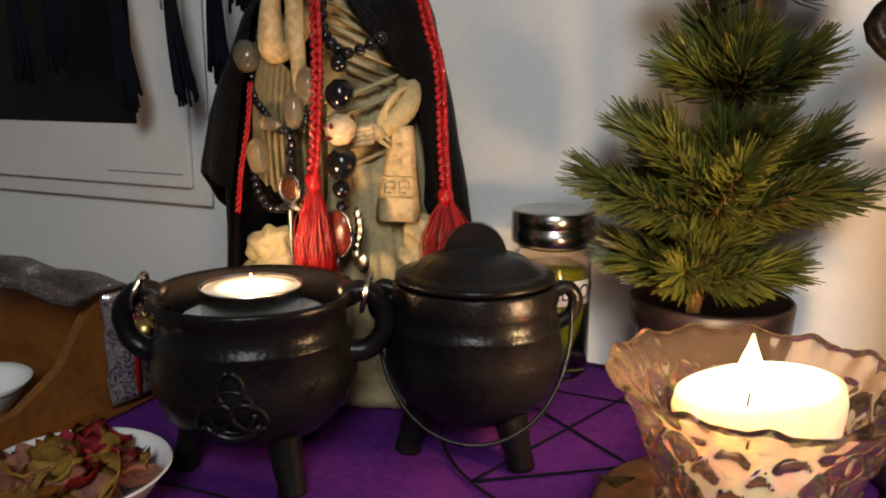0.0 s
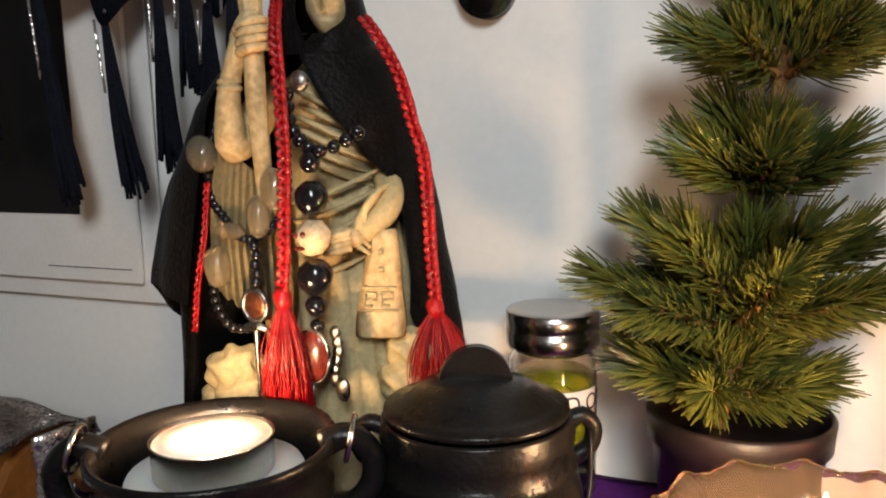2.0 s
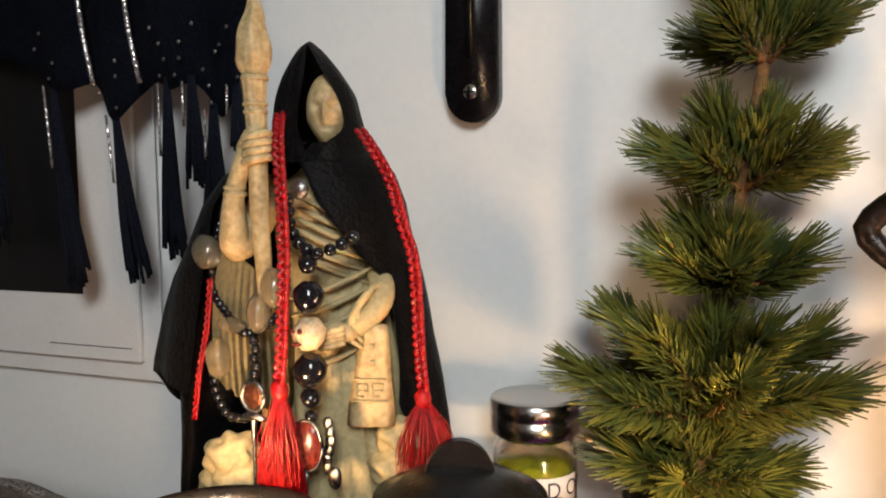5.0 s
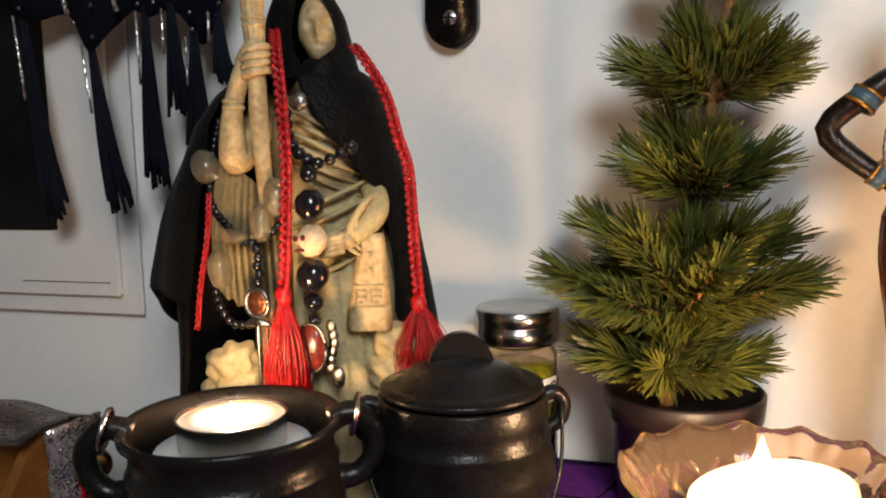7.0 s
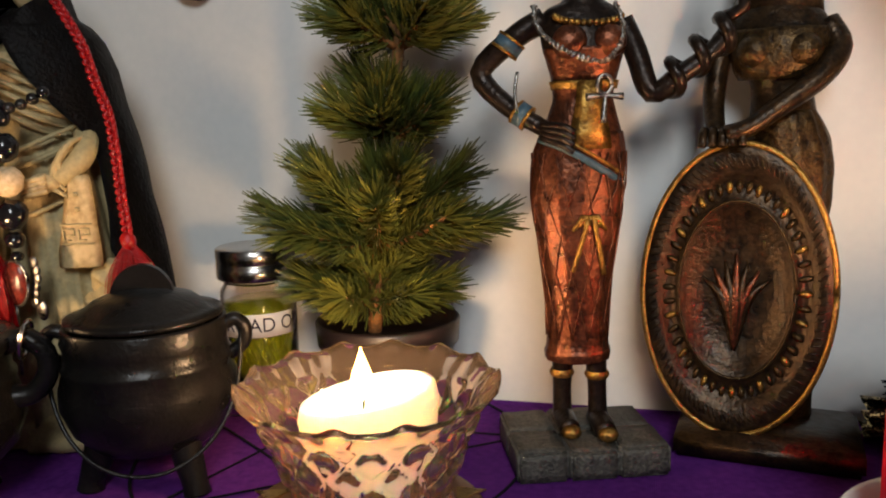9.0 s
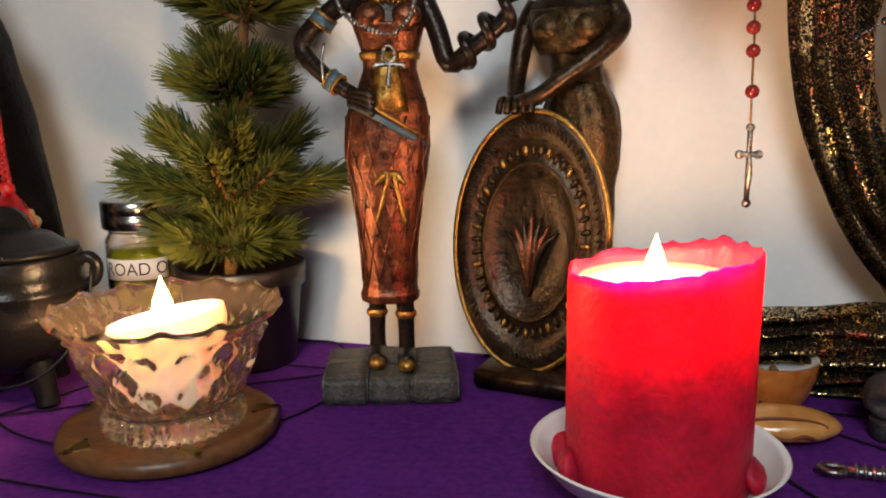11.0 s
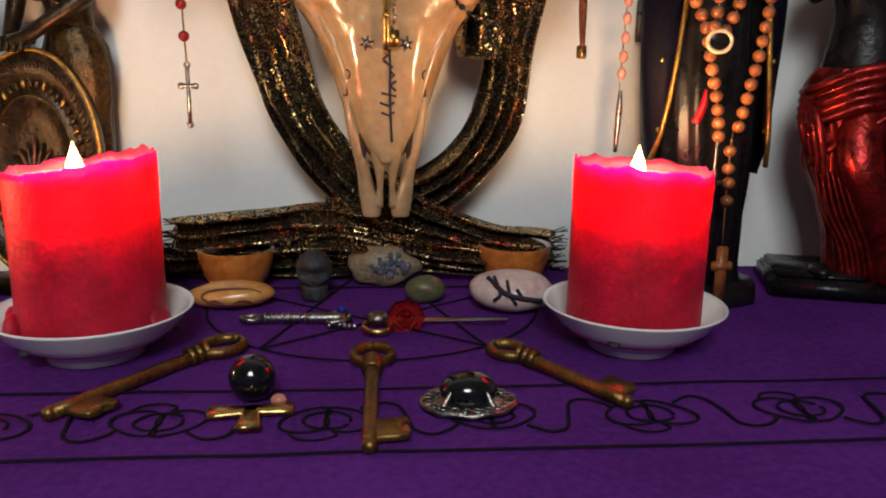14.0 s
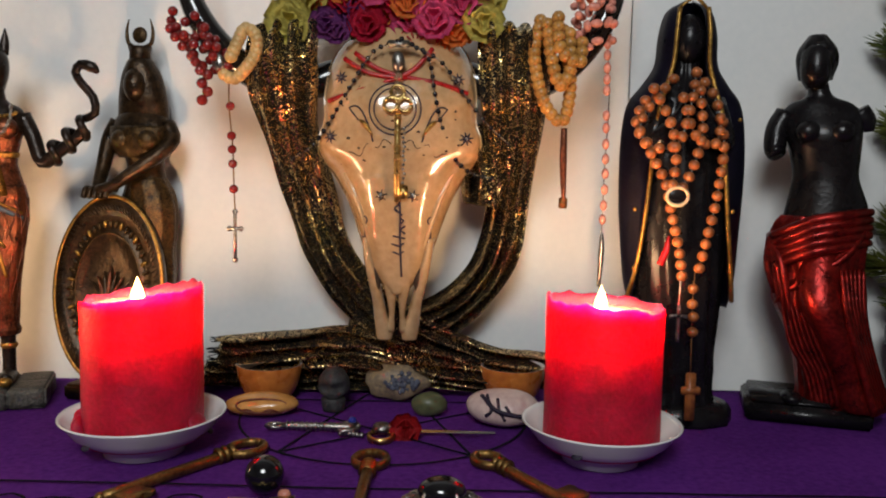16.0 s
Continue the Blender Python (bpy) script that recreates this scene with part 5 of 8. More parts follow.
# ---- dancer statue with a snake, on a stone plinth ----
def snake_statue():
    bm = bmesh.new()
    # plinth of four stone blocks and two feet
    for x, w in ((-0.0255, 0.0255), (0.0, 0.0245), (0.0252, 0.0255)):
        for y in (-0.021, 0.008):
            stone = block(w, 0.0285, 0.0155 + 0.0006 * math.sin(x * 900 + y * 70), 0.0014)
            bmesh.ops.subdivide_edges(stone, edges=list(stone.edges), cuts=3, use_grid_fill=True)
            for v in stone.verts:
                v.co += Vector((0.3, 0.3, 1)) * 0.0007 * noise.noise(v.co * 260 + Vector((x * 400, y * 400, 0))) * (1 if v.co.z > 0.001 else 0)
            join(bm, stone, Matrix.Translation((x, y, 0)), slot=2)
    for x, y in ((-0.008, -0.004), (0.009, -0.010)):
        join(bm, tube([(x, y - 0.014, 0.0195), (x, y - 0.004, 0.0205), (x, y + 0.007, 0.0215)], [0.0052, 0.0055, 0.0052], 10), slot=0)
        join(bm, ball(0.0052, 10, (1.0, 0.9, 0.7), (x, y - 0.0155, 0.0192)), slot=3)
        join(bm, tube([(x, y + 0.004, 0.0195), (x, y + 0.005, 0.036), (x * 0.9, y + 0.006, 0.062)], [0.0052, 0.0048, 0.006], 10), slot=0)
        join(bm, lathe([(0.0056, 0.042), (0.0066, 0.044), (0.0056, 0.046)], 14, caps=False), Matrix.Translation((x, y + 0.0055, 0)), slot=3)
    # long dress
    join(bm, body([(0, 0, 0.052, 0.0165, 0.0135), (0, 0, 0.056, 0.0170, 0.014), (0, 0, 0.062, 0.0158, 0.013), (0, 0, 0.085, 0.0165, 0.0135), (0, 0, 0.11, 0.0195, 0.015), (0, 0.001, 0.135, 0.0232, 0.0165), (0.001, 0.002, 0.155, 0.0235, 0.017), (0.002, 0.001, 0.168, 0.0205, 0.0155)], 6, 48, folds=13, depth=0.018, rough=0.03), slot=1)
    join(bm, body([(0.002, 0.001, 0.166, 0.0205, 0.0152), (0.003, 0.001, 0.180, 0.0158, 0.0125), (0.003, 0.001, 0.186, 0.0152, 0.012), (0.003, 0, 0.198, 0.0175, 0.0135), (0.003, -0.001, 0.208, 0.020, 0.0145)], 6, 40, rough=0.04), slot=1)
    join(bm, body([(0.003, -0.0005, 0.1885, 0.0163, 0.0126), (0.003, -0.0005, 0.1925, 0.0172, 0.0134)], 3, 32), slot=3)
    apron = rings([[(0.002 + w * c, -0.0150 - 0.0022 * s, z) for c, s in ((-1, 0), (-0.5, 1), (0.5, 1), (1, 0), (0.5, -1), (-0.5, -1))] for z, w in ((0.192, 0.006), (0.18, 0.007), (0.168, 0.010), (0.160, 0.011))])
    join(bm, apron, slot=3)
    sash = [(-0.0205, -0.006, 0.165), (-0.009, -0.0142, 0.160), (0.008, -0.0152, 0.150), (0.0212, -0.006, 0.142)]
    join(bm, tube(sash, 0.0019, 8, 5, 0.6), slot=4)
    join(bm, tube([(p[0], p[1] - 0.001, p[2] + 0.0042) for p in sash], 0.0011, 6, 5), slot=3)
    for k in range(9):
        a = -1.2 + 0.3 * k
        join(bm, tube([(0.002 + 0.004 * math.sin(a), -0.0165, 0.128), (0.002 + 0.009 * math.sin(a), -0.0160, 0.119 + 0.004 * math.cos(a))], 0.0009, 5, 1), slot=3)
    join(bm, tube([(0.001, -0.0165, 0.126), (-0.002, -0.0155, 0.114), (-0.006, -0.0142, 0.100)], 0.0013, 6), slot=3)
    join(bm, tube([(0.004, -0.0165, 0.126), (0.007, -0.0152, 0.112), (0.010, -0.013, 0.098)], 0.0013, 6), slot=3)
    # raised lattice woven into the skirt
    zs, rxs, rys = (0.062, 0.085, 0.11, 0.135, 0.155), (0.0158, 0.0165, 0.0195, 0.0232, 0.0235), (0.013, 0.0135, 0.015, 0.0165, 0.017)
    for k in range(13):
        for w in (-1, 1):
            line = []
            for z in np.linspace(0.064, 0.158, 12):
                a = 2 * math.pi * k / 13 + w * 14 * (z - 0.064)
                line.append((np.interp(z, zs, rxs) * 1.012 * math.cos(a) + 0.001 * (z > 0.14), np.interp(z, zs, rys) * 1.012 * math.sin(a) + 0.001 * (z > 0.12), z))
            join(bm, tube(line, 0.00050, 5, 1), slot=1)
    # chest, neck, head with ears
    join(bm, body([(0.003, 0, 0.206, 0.020, 0.0142), (0.003, 0.001, 0.217, 0.0215, 0.0125), (0.003, 0.002, 0.226, 0.019, 0.010), (0.003, 0.002, 0.232, 0.009, 0.008), (0.003, 0.001, 0.244, 0.007, 0.007)], 4, 28), slot=0)
    for s in (-1, 1):
        join(bm, ball(0.0086, 14, (1, 0.8, 0.95), (0.003 + s * 0.0095, -0.0105, 0.2105)), slot=1)
    join(bm, body([(0.003, 0, 0.240, 0.008, 0.008), (0.003, -0.003, 0.252, 0.0115, 0.013), (0.003, -0.002, 0.264, 0.011, 0.0125), (0.003, 0, 0.272, 0.006, 0.008)], 4, 22), slot=0)
    for s in (-1, 1):
        join(bm, body([(0.003 + s * 0.007, 0.001, 0.266, 0.004, 0.003), (0.003 + s * 0.0085, 0.001, 0.276, 0.0032, 0.002), (0.003 + s * 0.009, 0.001, 0.286, 0.0005, 0.0005)], 3, 10), slot=0)
    for k in range(15):
        a = math.pi * (1.08 + 0.84 * k / 14)
        join(bm, ball(0.0017, 7, (1, 1, 1), (0.003 + 0.0165 * math.cos(a), -0.0075 + 0.004 * math.sin(a), 0.2235 + 0.0045 * math.sin(a))), slot=3)
    # arm with hand on the hip
    join(bm, tube([(-0.016, 0.002, 0.222), (-0.029, 0.004, 0.215), (-0.0465, 0.011, 0.198), (-0.034, 0.002, 0.181), (-0.018, -0.006, 0.170)], [0.0062, 0.0058, 0.0055, 0.0048, 0.0042], 12), slot=0)
    for k in range(4):
        join(bm, tube([(-0.020, -0.008, 0.172 - 0.002 * k), (-0.011, -0.0155, 0.171 - 0.003 * k), (-0.006, -0.0175, 0.168 - 0.003 * k)], 0.0019, 6), slot=0)
    for p, ax, r in (((-0.0335, 0.0045, 0.2105), (-0.60, 0.1, -0.8), 0.0072), ((-0.028, -0.0015, 0.1768), (0.75, -0.35, -0.55), 0.0062)):
        q = Vector(ax).to_track_quat("Z", "Y").to_matrix().to_4x4()
        join(bm, lathe([(r * 0.8, -0.003), (r, -0.003), (r, 0.003), (r * 0.8, 0.003)], 16, caps=False), Matrix.Translation(p) @ q, slot=4)
        for e in (-0.0032, 0.0032):
            join(bm, lathe([(r * 0.8, e - 0.0008), (r * 1.05, e - 0.0006), (r * 1.05, e + 0.0006), (r * 0.8, e + 0.0008)], 16, caps=False), Matrix.Translation(p) @ q, slot=3)
    # arm raised with the snake
    join(bm, tube([(0.022, 0.002, 0.221), (0.029, 0.0, 0.206), (0.036, -0.004, 0.186), (0.048, -0.010, 0.194), (0.060, -0.014, 0.203), (0.068, -0.016, 0.212)], [0.0062, 0.0058, 0.0055, 0.0050, 0.0044, 0.0050], 12), slot=0)
    sn = []
    for k in range(30):
        a = k * 0.62
        p = Vector((0.040, -0.006, 0.188)).lerp(Vector((0.070, -0.016, 0.216)), k / 29)
        r = 0.0068
        sn.append((p.x + r * 0.7 * math.sin(a), p.y + r * math.cos(a), p.z - r * 0.7 * math.sin(a)))
    sn += [(0.075, -0.017, 0.224), (0.074, -0.017, 0.236), (0.066, -0.017, 0.246), (0.062, -0.018, 0.254), (0.066, -0.02, 0.260), (0.074, -0.023, 0.258), (0.078, -0.025, 0.254)]
    join(bm, tube(sn, [0.001] + [0.0032] * (len(sn) - 4) + [0.0036, 0.0044, 0.0018], 8, 2), slot=0)
    o = part("statue", bm, [BRONZE, COPPER, SLATE, GOLDPAINT, BLUEPAINT])
    o.location, o.rotation_euler = (-0.030, 0.637, 0), (0, 0, radians(19))
    tagged(o, "bronze and copper statue of a standing woman holding a snake", "statue")
    t = thing("ankh_necklace", (-0.004, 0.006, 0), "silver chain with an ankh pendant hung round a bronze statue", "necklace")
    line = [(-0.046, 0.622, 0.228), (-0.043, 0.608, 0.2175), (-0.032, 0.601, 0.207), (-0.014, 0.604, 0.200), (-0.006, 0.610, 0.206), (-0.004, 0.618, 0.216), (-0.008, 0.628, 0.228)]
    me = bead_mesh("link", 0.0012, SILVER, (1.6, 1, 0.8))
    for i, p in enumerate(along(line, 46)):
        share("link", me, t, p, turn=(0, 0.5 * i, i * 0.8))
    part("ankh", tube([(-0.012, 0.5985, 0.178), (-0.0115, 0.599, 0.185), (-0.011, 0.5995, 0.1905)], [0.0016, 0.0012, 0.001], 7), SILVER, t).location = (0.0, -0.001, -0.0055)
    part("ankh", tube([(-0.0195, 0.597, 0.1895), (-0.0115, 0.599, 0.19), (-0.0035, 0.602, 0.1895)], [0.0018, 0.001, 0.0018], 7), SILVER, t).location = (0.0, -0.001, -0.0055)
    part("ankh", tube([(-0.0115 + 0.0032 * math.cos(a), 0.599 + 0.001 * math.cos(a), 0.195 + 0.0042 * math.sin(a)) for a in np.linspace(0, 2 * math.pi, 17)], 0.001, 7, 1), SILVER, t).location = (0.0, -0.001, -0.0055)
    part("chain_end", tube([(-0.0525, 0.610, 0.197), (-0.0535, 0.608, 0.188), (-0.0525, 0.607, 0.178)], 0.0009, 6), SILVER, t)


snake_statue()


# ---- goddess statue with an oval shield ----
def shield_statue():
    bm = bmesh.new()
    join(bm, block(0.085, 0.060, 0.0115, 0.002, (0.003, -0.018, 0)))
    join(bm, body([(0.008, 0, 0.01, 0.0155, 0.013), (0.008, 0, 0.04, 0.0155, 0.013), (0.008, 0, 0.08, 0.0175, 0.014), (0.007, 0, 0.115, 0.0195, 0.015), (0.006, 0, 0.145, 0.0215, 0.016), (0.005, 0, 0.158, 0.0185, 0.015), (0.004, 0, 0.167, 0.0150, 0.0125)], 6, 48, folds=12, depth=0.03, rough=0.08), slot=1)
    join(bm, body([(0.004, 0, 0.164, 0.0155, 0.0125), (0.003, 0, 0.178, 0.0145, 0.012), (0.002, 0, 0.190, 0.0185, 0.0145), (0.001, 0, 0.203, 0.0225, 0.0145), (0.0, 0.001, 0.213, 0.0205, 0.011), (0, 0.002, 0.221, 0.009, 0.009), (0, 0, 0.230, 0.008, 0.008)], 5, 32))
    join(bm, body([(0.002, -0.001, 0.182, 0.0185, 0.0145), (0.001, -0.001, 0.188, 0.0215, 0.0165), (0.001, -0.001, 0.199, 0.0235, 0.0165), (0.001, 0, 0.206, 0.0235, 0.0145)], 4, 36, folds=16, depth=0.02, rough=0.1), slot=1)
    for s in (-1, 1):
        join(bm, ball(0.0088, 14, (1, 0.85, 0.95), (0.001 + s * 0.0105, -0.012, 0.195)), slot=1)
    # wig, face, crown with horns
    join(bm, body([(0.0, 0.004, 0.202, 0.0215, 0.010), (0.0, 0.004, 0.215, 0.0205, 0.012), (0.0, 0.003, 0.230, 0.0185, 0.0135), (0.0, 0.002, 0.245, 0.015, 0.013), (0.0, 0.001, 0.255, 0.010, 0.0105), (0.0, 0.001, 0.260, 0.0065, 0.0065)], 5, 40, folds=20, depth=0.025))
    join(bm, ball(0.0108, 18, (0.82, 0.85, 1.2), (0.0, -0.0075, 0.237)))
    join(bm, lathe([(1e-4, 0.256), (0.0075, 0.256), (0.0082, 0.259), (0.0078, 0.262), (0.009, 0.267), (1e-4, 0.267)], 20))
    join(bm, ball(0.0062, 16, (1, 0.35, 1), (0, 0, 0.276)), slot=1)
    for s in (-1, 1):
        join(bm, tube([(s * 0.003, 0, 0.266), (s * 0.0095, 0, 0.270), (s * 0.0108, 0, 0.279), (s * 0.0088, 0, 0.288)], [0.0018, 0.0016, 0.0013, 0.0004], 8), slot=1)
    # arms folded towards the shield's top
    join(bm, tube([(-0.020, 0.001, 0.210), (-0.026, -0.002, 0.196), (-0.028, -0.008, 0.174), (-0.026, -0.018, 0.160), (-0.024, -0.022, 0.155)], [0.0062, 0.006, 0.0054, 0.0046, 0.005], 12))
    join(bm, tube([(0.021, 0.001, 0.208), (0.027, -0.003, 0.196), (0.020, -0.014, 0.183), (0.004, -0.022, 0.170), (-0.010, -0.026, 0.160), (-0.020, -0.026, 0.156)], [0.0066, 0.0062, 0.0056, 0.0050, 0.0044, 0.0052], 12))
    for k in range(5):
        join(bm, tube([(-0.030 + 0.0045 * k, -0.017, 0.157), (-0.031 + 0.0045 * k, -0.026, 0.158), (-0.031 + 0.0045 * k, -0.030, 0.151)], 0.0022, 6))
    # oval shield, standing on its rim in front
    sh = Matrix.Translation((-0.0138, -0.0235, 0.0805)) @ Matrix.Rotation(radians(0), 4, "Z") @ Matrix.Rotation(radians(84), 4, "X")
    oval = lambda a, r, z: r
    disc = lathe([(1e-4, 0.0), (0.30, 0.0008), (0.55, 0.002), (0.58, 0.0045), (0.62, 0.0045), (0.64, 0.003), (0.76, 0.003), (0.78, 0.0048), (0.95, 0.0052), (1.0, 0.0042), (1.01, 0.0015), (0.99, -0.003), (1e-4, -0.004)], 72)
    for v in disc.verts:
        v.co.x, v.co.y = v.co.x * 0.0447, v.co.y * 0.0720
    join(bm, disc, sh)
    rim = [(0.0444 * math.cos(a), 0.0716 * math.sin(a), 0.0042) for a in np.linspace(0, 2 * math.pi, 61)]
    join(bm, tube(rim, 0.0016, 8, 1), sh, slot=3)
    inn = [(0.0268 * math.cos(a), 0.0436 * math.sin(a), 0.0045) for a in np.linspace(0, 2 * math.pi, 61)]
    join(bm, tube(inn, 0.0008, 6, 1), sh, slot=1)
    for k in range(44):
        a = 2 * math.pi * k / 44
        join(bm, ball(0.0021, 8, (0.75, 1.5, 0.8)), sh @ Matrix.Translation((0.0314 * math.cos(a), 0.0506 * math.sin(a), 0.0040)) @ Matrix.Rotation(math.atan2(0.0478 * math.sin(a), 0.0292 * math.cos(a)) - math.pi / 2, 4, "Z"), slot=1 if k % 3 else 3)
    for k in range(96):
        a = 2 * math.pi * k / 96
        join(bm, ball(0.0011, 5, (0.6, 3.2, 0.6)), sh @ Matrix.Translation((0.0393 * math.cos(a), 0.0633 * math.sin(a), 0.0052)) @ Matrix.Rotation(a - math.pi / 2 + 0.5, 4, "Z"))
    for k in range(-3, 4):
        join(bm, tube([(0, -0.030, 0.0012), (k * 0.0018, -0.005, 0.003), (k * 0.0052, 0.018 - abs(k) * 0.004, 0.0016)], [0.0012, 0.0026, 0.0005], 6, 4), sh, slot=0 if k % 2 else 2)
    o = part("statue", bm, [DUSTED, DARKGOLD, COPPER, GOLDPAINT])
    o.location, o.rotation_euler, o.scale = (0.0675, 0.683, 0), (0, 0, radians(-9)), (1.05, 1.05, 1.05)
    tagged(o, "dark bronze statue of a horned goddess behind an oval shield", "statue")


shield_statue()


# ---- black robed statue with a navy cloak ----
def robed_statue():
    bm = bmesh.new()
    join(bm, body([(0.004, 0, 0, 0.042, 0.034), (0.004, 0, 0.008, 0.041, 0.033), (0.004, 0, 0.014, 0.036, 0.029)], 3, 10))
    join(bm, body([(0.002, 0, 0.010, 0.030, 0.024), (0.002, 0, 0.03, 0.027, 0.022), (0.001, 0, 0.09, 0.030, 0.023), (0, 0, 0.15, 0.033, 0.024), (0, 0, 0.20, 0.031, 0.022), (0, 0, 0.24, 0.024, 0.018), (0, 0, 0.258, 0.010, 0.010), (0, 0, 0.27, 0.009, 0.009)], 7, 60, folds=14, depth=0.05, rough=0.03))
    join(bm, ball(0.0145, 20, (0.82, 0.9, 1.25), (0, -0.006, 0.284)))
    # cloak, open in front, falling in a point on either side
    cl = arc_sheet([(0.313, 0, 0.004, 0.004, 0.004, -80, 260), (0.305, 0, 0.002, 0.016, 0.016, -66, 246), (0.288, 0, 0.001, 0.021, 0.020, -62, 242), (0.266, 0, 0.003, 0.023, 0.019, -62, 242), (0.252, 0, 0.004, 0.031, 0.020, -62, 242), (0.235, 0, 0.004, 0.042, 0.023, -60, 240), (0.20, 0, 0.004, 0.0455, 0.027, -56, 236), (0.15, 0, 0.004, 0.0445, 0.029, -50, 230), (0.105, 0.001, 0.004, 0.041, 0.029, -36, 216), (0.085, 0.002, 0.004, 0.036, 0.028, -10, 190)], 6, 48, 0.012)
    join(bm, cl, slot=1)
    for s in (-1, 1):
        edge = [(s * 0.010, -0.0165, 0.304), (s * 0.0115, -0.0185, 0.286), (s * 0.0125, -0.0165, 0.266), (s * 0.0165, -0.0165, 0.250), (s * 0.023, -0.020, 0.225), (s * 0.026, -0.022, 0.19), (s * 0.0295, -0.0225, 0.15), (s * 0.034, -0.019, 0.115), (s * 0.0385, -0.008, 0.092)]
        join(bm, tube([(x, y - 0.0035, z) for x, y, z in edge], 0.0017, 6, 4), slot=2)
    join(bm, tube([(-0.010, -0.0165, 0.304), (0, -0.0195, 0.311), (0.010, -0.0165, 0.304)], 0.0012, 6, 4), slot=2)
    for s in (-1, 1):
        for k in (0, 3, 5):
            join(bm, ball(0.0017, 6, (1, 0.4, 1), (s * (0.036 + 0.003 * math.sin(k * 2)), -0.0185 + 0.001 * k, 0.225 - 0.022 * k)), slot=2)
    join(bm, tube([(-0.018, -0.012, 0.238), (-0.024, -0.022, 0.21), (-0.010, -0.032, 0.222), (-0.001, -0.034, 0.240)], [0.009, 0.0085, 0.007, 0.005], 12))
    join(bm, tube([(0.018, -0.012, 0.238), (0.024, -0.022, 0.21), (0.010, -0.032, 0.222), (0.001, -0.034, 0.240)], [0.009, 0.0085, 0.007, 0.005], 12))
    o = part("statue", bm, [EBONY, NAVY, GOLDPAINT])
    o.location, o.rotation_euler = (0.494, 0.628, 0), (0, 0, radians(-6))
    tagged(o, "black statue of a praying woman in a gold-edged navy cloak", "statue")
    # wooden rosary heaped over it
    r = thing("wooden_rosary", (0, 0, 0), "long rosary of orange wooden beads hung over the cloaked statue", "rosary")
    me = bead_mesh("bead", 0.0040, WOODBEAD, (1, 1, 0.92))
    loops = [[(0.476, 0.596, 0.252), (0.455, 0.588, 0.228), (0.452, 0.585, 0.212), (0.464, 0.583, 0.203), (0.478, 0.582, 0.208), (0.486, 0.584, 0.236), (0.490, 0.590, 0.256)],
             [(0.490, 0.590, 0.256), (0.503, 0.590, 0.240), (0.508, 0.588, 0.22), (0.502, 0.585, 0.205), (0.488, 0.583, 0.214), (0.480, 0.584, 0.238)],
             [(0.455, 0.589, 0.236), (0.449, 0.588, 0.220), (0.460, 0.584, 0.198), (0.470, 0.582, 0.178), (0.475, 0.581, 0.156), (0.481, 0.581, 0.132), (0.484, 0.582, 0.114)],
             [(0.510, 0.590, 0.222), (0.511, 0.588, 0.20), (0.507, 0.585, 0.170), (0.501, 0.583, 0.142), (0.496, 0.582, 0.12)],
             [(0.492, 0.586, 0.243), (0.494, 0.583, 0.214), (0.488, 0.581, 0.19), (0.481, 0.580, 0.176)],
             [(0.460, 0.586, 0.244), (0.472, 0.583, 0.22), (0.476, 0.581, 0.196), (0.474, 0.580, 0.178)]]
    for pts, n in zip(loops, (15, 12, 17, 13, 9, 9)):
        part("cord", tube(pts, 0.0005, 5, 6), SILVER, r)
        for i, p in enumerate(along(pts, n)):
            share("bead", me, r, p, turn=(0.5 * i, 0, i))
    for z in (0.105, 0.094, 0.085, 0.074):
        share("bead", me, r, (0.494 - 0.001 * (z > 0.09), 0.584, z))
    part("cord", tube([(0.494, 0.585, 0.118), (0.4935, 0.585, 0.09), (0.494, 0.584, 0.045)], 0.0005, 5, 4), WOOD, r)
    part("wooden_cross", block(0.0070, 0.0035, 0.035, 0.0008, (0.494, 0.583, 0.010)), WOODBEAD, r, "small wooden cross")
    part("wooden_cross", block(0.0135, 0.0036, 0.006, 0.0008, (0.4942, 0.5828, 0.029)), WOODBEAD, r)
    part("medallion", ball(0.0058, 16, (1.25, 0.3, 1), (0.477, 0.578, 0.170)), EBONY, r, "oval dark medallion in a silver ring")
    part("medallion_rim", tube([(0.477 + 0.0074 * math.cos(a), 0.5775, 0.170 + 0.0062 * math.sin(a)) for a in np.linspace(0, 2 * math.pi, 21)], 0.0013, 7, 1), BONEWHITE, r)
    part("chain", tube([(0.483, 0.581, 0.112), (0.4825, 0.580, 0.10), (0.482, 0.580, 0.092)], 0.0008, 6), SILVER, r)
    part("silver_cross", tube([(0.482, 0.579, 0.094), (0.482, 0.579, 0.078), (0.482, 0.579, 0.068)], 0.0014, 7), SILVER, r, "small silver cross")
    part("silver_cross", tube([(0.476, 0.579, 0.086), (0.482, 0.579, 0.0865), (0.488, 0.579, 0.086)], 0.0014, 7), SILVER, r)
    part("red_bead_drop", tube([(0.474, 0.583, 0.142), (0.472, 0.581, 0.132), (0.468, 0.581, 0.122)], [0.001, 0.0024, 0.0026], 8), REDCORD, r)


robed_statue()


